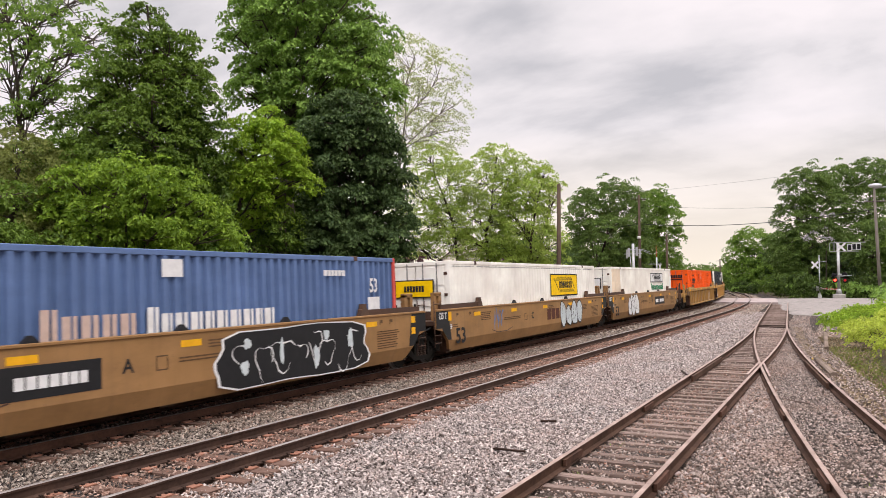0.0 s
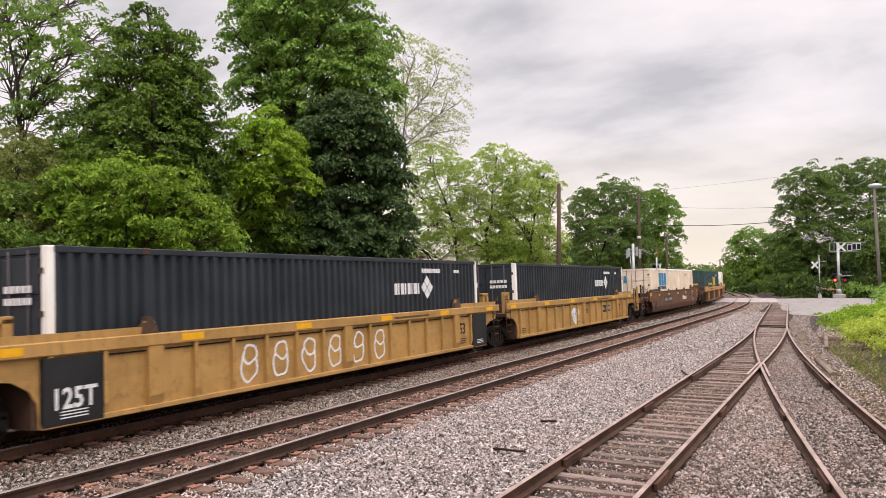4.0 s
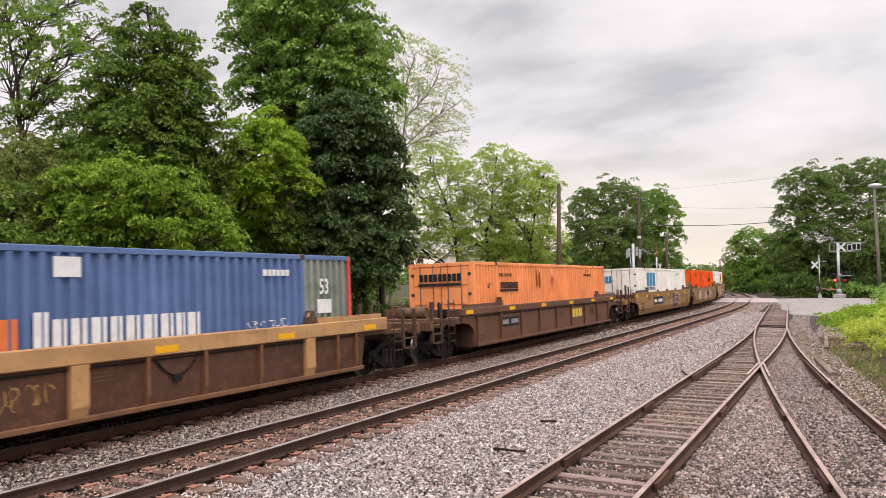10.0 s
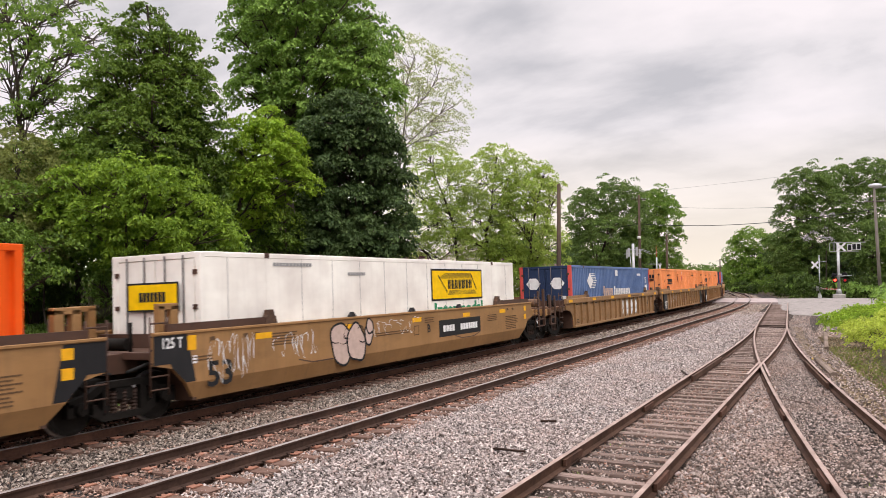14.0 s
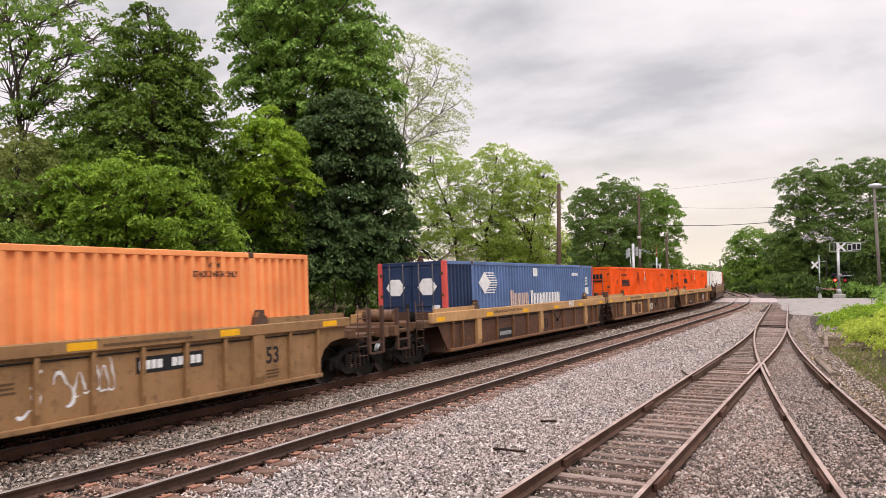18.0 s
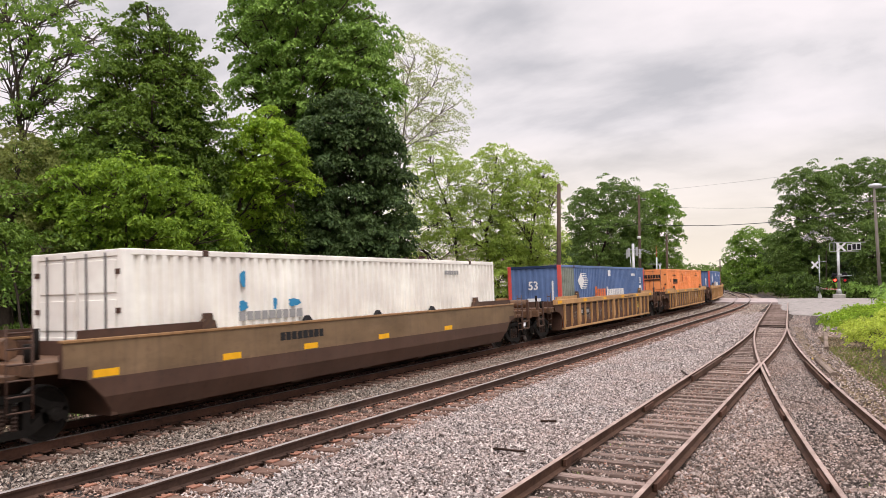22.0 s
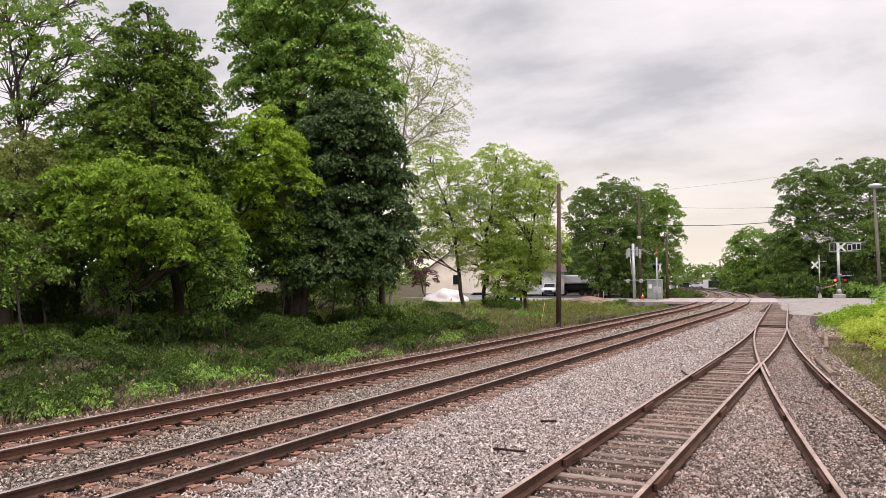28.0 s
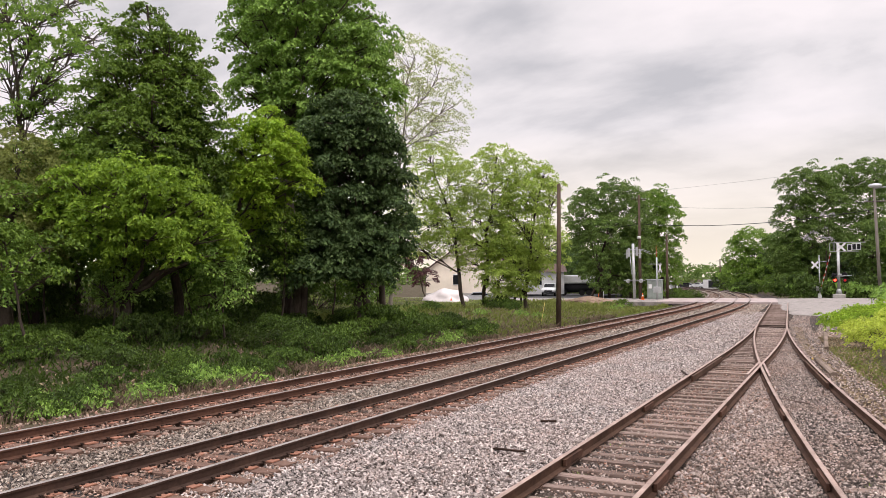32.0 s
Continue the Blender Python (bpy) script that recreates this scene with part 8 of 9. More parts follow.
def blades(name, label, mat, count, place, size, seed, lean=0.35, width=0.10):
    rng = np.random.default_rng(seed)
    x, y = place(rng, count)
    z = np.array([height(a, b) for a, b in zip(x, y)]) - 0.03
    n = len(x)
    h = rng.uniform(size[0], size[1], n)
    a = rng.uniform(0, 6.283, n)
    l = rng.normal(0, lean, (n, 2)) * h[:, None]
    w = (h * width * rng.uniform(0.6, 1.3, n))[:, None]
    sd = np.stack([np.cos(a), np.sin(a), np.zeros(n)], -1) * w
    p = np.stack([x, y, z], -1)
    mid = p + np.stack([l[:, 0] * 0.35, l[:, 1] * 0.35, h * 0.6], -1)
    tip = p + np.stack([l[:, 0], l[:, 1], h * rng.uniform(0.8, 1.0, n)], -1)
    V = np.stack([p - sd, p + sd, mid + sd * 0.8, tip, mid - sd * 0.8], 1).reshape(-1, 3)
    F = np.arange(n * 5).reshape(-1, 5)
    return tagged(put(name, mesh_np(name, V, F, [M[mat]])), label, "grass", kind="stuff")


def area(x0, x1, y0, y1, clump=0.0):
    def place(rng, n):
        if clump:
            k = max(4, n // 60)
            cx, cy = rng.uniform(x0, x1, k), rng.uniform(y0, y1, k)
            i = rng.integers(0, k, n)
            return np.clip(cx[i] + rng.normal(0, clump, n), x0, x1), np.clip(cy[i] + rng.normal(0, clump, n), y0, y1)
        return rng.uniform(x0, x1, n), rng.uniform(y0, y1, n)
    return place


blades("grass", "rough green grass between the track and the wood", "grass", 46000, area(-36, -15.9, 36, 82), (0.06, 0.22), 301, width=0.08, lean=0.8)
blades("grass", "shady green grass on the slope behind the trunks", "grass", 26000, area(-62, -27, 10, 58, 1.2), (0.12, 0.4), 311, width=0.06, lean=0.6)
blades("grass", "mown green grass near the house", "grass", 16000, area(-70, -34, 60, 83), (0.08, 0.22), 302, width=0.10)
blades("grass", "low green plants on the floor of the wood", "leaf_shrub", 34000, area(-34, -16.9, 4, 44, 0.6), (0.08, 0.28), 303, width=0.16, lean=0.6)
blades("weeds", "dry brown weeds along the ballast", "dry_dark", 14000, area(-18.4, -15.7, 4, 60, 0.5), (0.12, 0.5), 304, width=0.03, lean=0.6)
blades("weeds", "dry brown weeds in the rough grass", "dry_weed", 9000, area(-26, -16.5, 36, 64, 0.9), (0.15, 0.55), 305, width=0.03, lean=0.5)
blades("grass", "thin grass tufts growing in the spur", "grass", 1500, lambda rng, n: (lambda y: (np.array([spur_x(v) for v in y]) + rng.uniform(-0.2, 1.6, n), y))(np.clip(rng.normal(10.8, 0.9, n), 8.6, 13.5)), (0.06, 0.22), 306, width=0.05)
blades("grass", "green weeds by the siding joint", "leaf_mid", 40, lambda rng, n: (-3.55 + rng.normal(0, 0.05, n), rng.choice(np.array([9.6, 10.9, 13.2]), n) + rng.normal(0, 0.08, n)), (0.10, 0.26), 307, width=0.035)


# the bright bush and the leaf litter on the bank
def bank_bush(label, lobes, leaves, size, mat, seed):
    rng = np.random.default_rng(seed)
    cx, cy = lobes[0][0], lobes[0][1]
    t = thing("bush", label, "bush", "bushes on the bank", at=Matrix.Translation((cx, cy, height(cx, cy))))
    L = np.asarray(lobes, float)
    L[:, :3] -= (cx, cy, height(cx, cy))
    per = 30
    cen, nrm, _ = spray_centres(L, leaves // per, rng, 0.15)
    v, f = tube_arrays([(bend((L[i % len(L), 0], L[i % len(L), 1], -0.2), cen[i], rng, 0.1, 4), 0.012, 0.004) for i in range(0, len(cen), max(1, len(cen) // 60))], 4)
    tagged(put("stem", mesh_np("stem", v, f, [M["bark"]], True), t), kind="stuff")
    v, f = leaf_arrays(cen, nrm, rng, per, 0.27, size, 0.55, 0.4)
    put("foliage", mesh_np("foliage", v, f, [M[mat]]), t)


bank_bush("bright yellow-green bush on the bank beside the spur", [(1.6, 36, 0.2, 1.3, 0.7), (2.9, 34, 0.4, 1.5, 0.9), (1.0, 40, 0.1, 1.1, 0.55), (2.3, 40, 0.4, 1.4, 0.85), (3.8, 38, 0.7, 1.6, 0.95), (1.9, 31.5, 0.1, 0.9, 0.5), (3.4, 31, 0.4, 1.3, 0.8), (4.8, 34, 0.8, 1.6, 0.9), (0.6, 43, 0.05, 0.9, 0.45)], 30000, 0.11, "leaf_bright", 401)
bank_bush("green bush spreading towards the road apron", [(0.2, 46, 0.1, 1.1, 0.55), (1.6, 46, 0.4, 1.4, 0.8), (3.2, 45, 0.6, 1.6, 0.9), (-0.5, 51, 0.0, 1.0, 0.45), (0.9, 51.5, 0.3, 1.3, 0.65), (2.6, 51, 0.5, 1.5, 0.8), (-1.0, 55.5, -0.05, 0.8, 0.35), (0.6, 56, 0.15, 1.0, 0.45)], 18000, 0.13, "leaf_lime", 402)


def litter():
    rng = np.random.default_rng(411)
    n = 9000
    y = rng.uniform(12, 48, n)
    x = np.array([spur_x(v) for v in y]) + 1.1 + np.abs(rng.normal(0, 1.6, n))
    z = np.array([max(height(a, b), -0.255 if a < spur_x(b) + 1.5 else -9) for a, b in zip(x, y)]) + 0.015
    c = np.stack([x, y, z], -1)
    v, f = leaf_arrays(c, np.zeros((n, 3)), rng, 1, 0.02, 0.10, 0.6, 0.0)
    tagged(put("leaf_litter", mesh_np("leaf_litter", v, f, [M["litter"]])), "dry brown leaves and chips on the bank", "leaf litter", kind="stuff")
    rng = np.random.default_rng(412)
    n = 15000
    y = rng.uniform(4, 45, n)
    x = -15.6 - np.abs(rng.normal(0, 2.6, n))
    z = np.array([height(a, b) for a, b in zip(x, y)]) + 0.02
    v, f = leaf_arrays(np.stack([x, y, z], -1), np.zeros((n, 3)), rng, 1, 0.02, 0.12, 0.6, 0.0)
    tagged(put("leaf_litter", mesh_np("leaf_litter", v, f, [M["litter"]])), "dry brown leaves along the edge of the wood", "leaf litter", kind="stuff")


litter()

blades("grass", "sparse young green plants on the bank", "leaf_olive", 2400, lambda rng, n: (lambda y: (np.array([spur_x(v) for v in y]) + 1.9 + np.abs(rng.normal(0, 1.5, n)), y))(rng.uniform(15, 36, n)), (0.05, 0.2), 308, width=0.14, lean=0.6)
blades("weeds", "tall green herbs and weeds in the rough grass", "leaf_olive", 9000, area(-30, -16.2, 37, 80, 0.7), (0.2, 0.65), 309, width=0.09, lean=0.5)
blades("weeds", "leafy green weeds along the ballast edge", "leaf_shrub", 1800, area(-18.0, -15.9, 5, 60, 0.35), (0.12, 0.4), 310, width=0.13, lean=0.6)


# ---------------------------------------------------------------- poles, wires and signals
def utility_pole(label, x, y, top, r, mat, arm_z=None, arm=(1, 0), lean=0.0):
    gz = height(x, y) - 0.5
    t = thing("utility_pole", label, "utility pole", "utility poles", at=Matrix.Translation((x, y, 0)))
    bm = bmesh.new()
    rod(bm, (0, 0, gz), (lean, 0, top), r * 1.25, r * 0.8, 10)
    part("pole", bm, M[mat], t)
    if arm_z:
        ax, ay = arm
        put("crossarm", rods("crossarm", M[mat], ((-1.1 * ax, -1.1 * ay, arm_z), (1.1 * ax, 1.1 * ay, arm_z), 0.06)), t)
        ins = cached("insulator", lambda: rods("insulator", M["galv"], ((0, 0, 0.05), (0, 0, 0.22), 0.05, 0.04)))
        for k in (-0.95, -0.4, 0.4, 0.95):
            put("insulator", ins, t, "", Matrix.Translation((k * ax, k * ay, arm_z)))
    return t


utility_pole("bare brown wooden pole beside the main line", -15.97, 45.81, 8.6, 0.14, "pole_wood", lean=0.12)
p2 = utility_pole("tall brown wooden utility pole at the crossing", -22.56, 95.43, 12.9, 0.17, "pole_wood", 12.4, (0.6, 0.8))
put("lamp_bracket", rods("lamp_bracket", M["galv"], ((0, 0, 6.2), (1.1, 0.4, 5.8), 0.035), ((0.15, 0, 6.0), (1.25, 0.4, 5.55), 0.03)), p2)
put("insulator", rods("insulator", M["deco_white"], ((0, -0.2, 7.45), (0, -0.2, 7.75), 0.22)), p2)
p3 = utility_pole("weathered wooden utility pole beside the road", -19.98, 99.05, 8.1, 0.15, "pole_wood")
put("lamp_bracket", boxes("lamp_bracket", M["galv"], (0.05, 1.1, -0.06, 0.06, 6.3, 6.36)), p3, "", pose(0, 0, 3.2, 0, 14, 0) @ Matrix.Translation((0, 0, -3.0)))
rp = utility_pole("weathered grey utility pole with a street lamp", 3.0, 82.93, 11.2, 0.14, "pole_grey", 9.75, (1, 0.1), -0.35)
bm = bmesh.new()
bmesh.ops.create_uvsphere(bm, u_segments=14, v_segments=8, radius=0.5, matrix=Matrix.Diagonal((1.25, 0.6, 0.42, 1)))
lamp = part("lamp_head", bm, M["galv"], rp, "grey street lamp head")
lamp.location = (-0.25, 0, 11.25)
put("lamp_arm", rods("lamp_arm", M["galv"], ((-0.3, 0, 11.0), (1.4, 0, 11.15), 0.05)), rp)
utility_pole("far utility pole with a crossarm beyond the bend", -28.5, 208, 7.2, 0.16, "pole_wood", 6.7, (1, 0))
utility_pole("pale far pole beside the bend", -33.5, 175, 4.6, 0.10, "pole_grey")


def wire(label, a, b, sag, r=0.02):
    n = 16
    pts = [Vector(a).lerp(Vector(b), i / n) - Vector((0, 0, sag * 4 * (i / n) * (1 - i / n))) for i in range(n + 1)]
    v, f = tube_arrays([([tuple(p) for p in pts], r, r)], 5)
    tagged(put("wire", mesh_np("wire", v, f, [M["wire"]], True)), label, "wire", "overhead wires")


wire("thick black overhead cable across the tracks", (-22.5, 95.4, 9.3), (2.7, 82.9, 9.0), 0.75, 0.035)
wire("thin overhead wire across the tracks", (-22.0, 96.0, 11.6), (2.9, 83.0, 9.8), 0.5, 0.014)
wire("thin overhead wire across the tracks", (-23.1, 94.8, 13.2), (12.0, 101.0, 16.6), 0.4, 0.010)
wire("thin overhead wire beyond the pole", (2.7, 82.9, 9.0), (40, 60, 9.5), 0.8, 0.03)
wire("thin overhead wire off into the trees", (-22.5, 95.4, 9.3), (-60, 112, 9.5), 0.8, 0.03)


def crossbuck(parent, x, y, z, size, turn=0.0):
    bm = bmesh.new()
    for s in (-1, 1):
        v = [Vector((u * size, 0, s * u * size)) for u in (-1, 1)]
        d = (v[1] - v[0]).normalized()
        n = Vector((-d.z, 0, d.x)) * 0.12
        q = [v[0] - n, v[1] - n, v[1] + n, v[0] + n]
        yo = 0.01 * s
        a = [bm.verts.new((p.x, yo - 0.008, p.z)) for p in q]
        b = [bm.verts.new((p.x, yo + 0.008, p.z)) for p in q]
        bm.faces.new(a)
        bm.faces.new(b[::-1])
        for i in range(4):
            bm.faces.new((a[i], a[(i + 1) % 4], b[(i + 1) % 4], b[i]))
    ob = part("crossbuck", bm, M["white_paint"], parent, "white crossing saltire")
    ob.matrix_basis = pose(x, y, z, 0, 0, turn)
    return ob


def flasher(parent, x, y, z, mat, turn=0.0):
    hood = put("flasher", cached("hood", lambda: rods("flasher", M["black_paint"], ((0, 0.05, 0), (0, -0.10, 0), 0.30), ((0, -0.10, 0.02), (0, -0.42, 0.05), 0.20, 0.17), n=18)), parent, "black flasher head with a hood", pose(x, y, z, 0, 0, turn))
    put("lens", cached(("lens", mat.name), lambda: rods("lens", mat, ((0, -0.40, 0.04), (0, -0.44, 0.04), 0.16), n=18)), hood, "red signal lens")


# signal mast with its cantilever sign beyond the apron
sr = thing("crossing_signal", "grey crossing signal mast with red flashers and signs", "crossing signal", "crossing signals", at=Matrix.Translation((-0.69, 112.6, 0)))
put("mast", rods("mast", M["galv"], ((0, 0, -0.1), (0, 0, 7.0), 0.20, 0.17), n=14), sr)
put("footing", boxes("footing", M["concrete"], (-0.75, 0.75, -0.6, 0.6, -0.5, 0.30), bevel=0.05), sr)
put("base_cone", rods("base_cone", M["galv"], ((0, 0, 0.28), (0, 0, 1.0), 0.42, 0.22), n=14), sr)
crossbuck(sr, 0.35, -0.28, 6.45, 0.50)
put("sign_frame", boxes("sign_frame", M["galv"], (-1.0, 3.2, -0.06, 0.0, 7.0, 7.08), (-1.0, 2.4, -0.06, 0.0, 5.85, 5.93), (-1.0, -0.93, -0.06, 0, 5.85, 7.05), (-0.5, -0.43, -0.06, 0, 5.85, 7.05)), sr)
for k in range(3):
    put("sign_blade", boxes("sign_blade", M["deco_black"], (1.15 + k * 0.52, 1.55 + k * 0.52, -0.12, -0.08, 6.05 + 0.05 * k, 6.75 + 0.05 * k)), sr)
    put("sign_edge", boxes("sign_edge", M["white_paint"], (1.08 + k * 0.52, 1.60 + k * 0.52, -0.07, -0.05, 5.97 + 0.05 * k, 6.85 + 0.05 * k)), sr)
put("flasher_arm", rods("flasher_arm", M["galv"], ((-0.8, -0.2, 2.55), (1.5, -0.2, 2.75), 0.05)), sr)
flasher(sr, -0.42, -0.25, 2.08, M["lamp_red"])
flasher(sr, 0.72, -0.25, 2.08, M["lamp_dim"])
flasher(sr, -0.62, -0.25, 2.78, M["glass"], 60)
flasher(sr, 0.68, -0.1, 2.86, M["glass"], 150)
put("bell", boxes("bell", M["galv"], (-0.1, 0.35, -0.35, -0.15, 2.7, 2.95), bevel=0.05), sr)

# gate post with crossbuck; the arm is a part that turns on its pivot
gp = thing("crossing_gate", "silver gate post with a crossbuck and a striped arm", "crossing gate", "crossing gates", at=Matrix.Translation((-2.95, 112.5, 0)))
put("post", rods("post", M["galv"], ((0, 0, -0.3), (0, 0, 5.25), 0.085, 0.07), n=12), gp)
put("footing", boxes("footing", M["white_paint"], (-0.22, 0.22, -0.2, 0.2, -0.4, 0.35), bevel=0.03), gp)
put("mechanism", boxes("mechanism", M["galv"], (-0.45, 0.25, -0.30, 0.30, 0.75, 1.30), bevel=0.05), gp)
put("light_arm", rods("light_arm", M["galv"], ((0, 0, 4.55), (0.95, 0, 4.62), 0.03)), gp)
put("bell", rods("bell", M["galv"], ((0, 0, 5.2), (0, 0, 5.45), 0.12, 0.05)), gp)
crossbuck(gp, -0.52, -0.12, 4.15, 0.42, 25)
put("counterweight", boxes("counterweight", M["black_paint"], (-0.75, -0.4, -0.12, 0.12, 0.65, 1.0), bevel=0.03), gp)
ARM_TURN = -71.4
gate_arm = put("gate_arm", boxes("gate_arm", M["galv"], (-0.5, 0.3, -0.06, 0.06, -0.08, 0.08), bevel=0.01), gp, "red and white striped gate arm", pose(0.15, -0.35, 1.0, 0, 0, ARM_TURN))
for k in range(12):
    put("stripe", cached(("stripe", k % 2), lambda: boxes("stripe", M["white_paint"] if k % 2 else M["red_paint"], (0, 0.485, -0.025, 0.025, -0.055, 0.055))), gate_arm, "", Matrix.Translation((0.3 + k * 0.485, 0, 0)))
for d in (2.2, 4.2, 5.9):
    put("arm_lamp", cached("arm_lamp", lambda: rods("arm_lamp", M["lamp_dim"], ((0, -0.06, 0.10), (0, 0.06, 0.10), 0.06))), gate_arm, "", Matrix.Translation((d, 0, 0)))

# signal mast, cabinet and gate post on the wooded side
sl = thing("crossing_signal", "pale crossing signal mast with signal heads at its top", "crossing signal", "crossing signals", at=Matrix.Translation((-22.7, 93.1, 0)))
put("mast", rods("mast", M["galv"], ((0, 0, -0.3), (-0.12, 0, 6.75), 0.19, 0.16), n=14), sl)
for k, (dx, dz) in enumerate(((-0.72, 5.55), (-0.45, 5.75), (0.45, 5.85), (0.78, 5.55))):
    put("sign_back", boxes("sign_back", M["galv"], (dx - 0.14, dx + 0.14, -0.25, -0.18, dz - 0.6, dz + 0.45), bevel=0.02), sl, "", pose(-0.1, 0, 0, 0, 0, 12 * (k - 1.5)))
put("head_arm", rods("head_arm", M["galv"], ((-1.1, -0.15, 5.5), (1.0, -0.15, 5.5), 0.04), ((-1.0, -0.15, 6.0), (0.9, -0.15, 6.05), 0.03)), sl)
put("flasher_arm", rods("flasher_arm", M["galv"], ((-1.25, -0.15, 2.28), (1.35, -0.15, 2.28), 0.045)), sl)
for dx in (-0.75, 0.8):
    put("flasher", rods("flasher", M["galv"], ((dx, -0.05, 2.2), (dx, -0.35, 2.2), 0.26, 0.2), n=14), sl)
put("cable_pipe", rods("cable_pipe", M["galv"], ((-0.3, -0.1, 3.0), (-0.45, -0.1, 5.2), 0.04)), sl)

cab = thing("signal_cabinet", "grey-green steel signal cabinet with white patches", "cabinet", at=Matrix.Translation((-20.94, 96.3, 0)))
M["cabinet_grey"] = painted("cabinet_grey", (0.30, 0.34, 0.31), wear=0.75)
put("body", boxes("body", M["cabinet_grey"], (-0.85, 0.85, -0.6, 0.6, -0.05, 2.28), bevel=0.03), cab)
put("roof", boxes("roof", M["galv"], (-0.92, 0.92, -0.68, 0.68, 2.28, 2.36), bevel=0.02), cab)
for dx in (-0.42, 0.42):
    d_ = put("door", boxes("door", M["cabinet_grey"], (dx - 0.38, dx + 0.38, -0.63, -0.60, 0.15, 2.15), bevel=0.01), cab)
    put("handle", boxes("handle", M["galv"], (dx * 0.35 - 0.02, dx * 0.35 + 0.02, -0.68, -0.63, 1.0, 1.2)), d_)
put("patch", boxes("patch", M["deco_white"], (-0.65, -0.25, -0.637, -0.631, 1.25, 1.75)), cab)
put("plinth", boxes("plinth", M["concrete"], (-1.0, 1.0, -0.75, 0.75, -0.5, -0.05), bevel=0.02), cab)

gb = thing("crossing_gate", "silver gate post with an upright arm and crossbuck", "crossing gate", "crossing gates", at=Matrix.Translation((-19.82, 92.3, 0)))
put("post", rods("post", M["galv"], ((0, 0, -0.4), (0, 0, 5.0), 0.10, 0.08), n=12), gb)
put("mechanism", boxes("mechanism", M["galv"], (-0.4, 0.5, -0.3, 0.3, 0.75, 1.5), bevel=0.05), gb)
put("light_arm", rods("light_arm", M["galv"], ((-1.0, 0, 4.2), (0.6, 0, 4.2), 0.03)), gb)
crossbuck(gb, 0.4, -0.1, 3.75, 0.5, 84)
put("mast_tip", rods("mast_tip", M["red_paint"], ((0, 0, 5.0), (-0.05, 0, 6.4), 0.035, 0.02)), gb)


def traffic_cone(x, y, z, h):
    c = thing("traffic_cone", "orange traffic cone standing by the road", "traffic cone", "traffic cones", at=Matrix.Translation((x, y, z)))
    put("cone", rods("cone", M["cone_orange"], ((0, 0, 0.03), (0, 0, h), 0.16 * h / 0.7, 0.03), n=14), c)
    put("base", boxes("base", M["cone_orange"], (-0.2, 0.2, -0.2, 0.2, 0, 0.04), bevel=0.01), c)
    put("collar", rods("collar", M["white_paint"], ((0, 0, h * 0.5), (0, 0, h * 0.7), 0.105 * h / 0.7, 0.075 * h / 0.7), n=14), c)


traffic_cone(-21.48, 92.0, -0.045, 0.8)
traffic_cone(-36.55, 71.1, -0.4, 1.0)


def stake(label, x, y, z0, h, mat, lean):
    tagged(put("marker_stake", rods("marker_stake", M[mat], ((x, y, z0 - 0.3), (x + lean, y, z0 + h), 0.02)), None), label, "stake", "marker stakes")


stake("yellow marker stake leaning in the grass", -17.75, 47.2, -0.5, 1.6, "stake_yellow", 0.38)
stake("orange marker stake beside the road", -25.4, 86.0, -0.4, 1.3, "cone_orange", 0.35)
stake("white marker stake beside the road", -25.2, 88.4, -0.3, 1.3, "white_paint", 0.0)
stake("white marker stake by the bend", -17.2, 108.0, -0.4, 0.8, "white_paint", 0.0)


# ---------------------------------------------------------------- buildings, vehicles and clutter
def house():
    h = thing("house", "cream gabled house with a dark roof behind the trees", "house", at=Matrix.Translation((-50.0, 104.0, 0.0)) @ Matrix.Rotation(radians(26), 4, "Z"))
    z0, ze, zr = 0.2, 3.7, 8.6
    bm = bmesh.new()
    w, d = 6.6, 5.0
    poly = [(-w, z0), (w, z0), (w, ze), (0, zr), (-w, ze)]
    extrude_y(bm, poly, -d, d)
    part("wall", bm, M["wall_cream"], h)
    put("foundation", boxes("foundation", M["concrete"], (-w - 0.05, w + 0.05, -d - 0.05, d + 0.05, -0.6, z0 + 0.25)), h)
    for s in (-1, 1):
        bm = bmesh.new()
        extrude_y(bm, [(s * (w + 0.5), ze - 0.34), (0, zr), (0, zr + 0.22), (s * (w + 0.5), ze - 0.12)], -d - 0.45, d + 0.45)
        part("roof", bm, M["shingle"], h)
    for x in (-2.2, 2.0):
        wd = put("window", boxes("window", M["white_paint"], (x - 0.5, x + 0.5, -d - 0.06, -d + 0.02, 1.6, 3.2)), h)
        put("pane", boxes("pane", M["glass"], (x - 0.48, x + 0.48, -d - 0.075, -d - 0.06, 1.72, 3.08)), wd)
    wing = put("wing", boxes("wing", M["wall_white"], (w, w + 7.0, -3.0, 4.0, z0, 3.6)), h)
    bm = bmesh.new()
    extrude_x(bm, [(-3.5, 3.5), (4.5, 3.5), (0.5, 4.7)], w - 0.2, w + 7.4)
    part("roof", bm, M["shingle"], h)
    wd = put("window", boxes("window", M["white_paint"], (w + 2.4, w + 3.8, -3.06, -2.98, 1.5, 2.9)), h)
    put("pane", boxes("pane", M["glass"], (w + 2.5, w + 3.7, -3.075, -3.06, 1.6, 2.8)), wd)


house()
shed = thing("white_building", "low white building behind the driveway", "building", at=Matrix.Translation((-46.75, 122.21, 0)) @ Matrix.Rotation(radians(21), 4, "Z"))
put("wall", boxes("wall", M["wall_white"], (-3.1, 3.1, -4, 4, -0.4, 3.3)), shed)
bm = bmesh.new()
extrude_y(bm, [(-3.5, 3.1), (-3.1, 3.1), (0, 4.95), (3.1, 3.1), (3.5, 3.1), (0, 5.2)], -4.3, 4.3)
part("roof", bm, M["shingle"], shed)
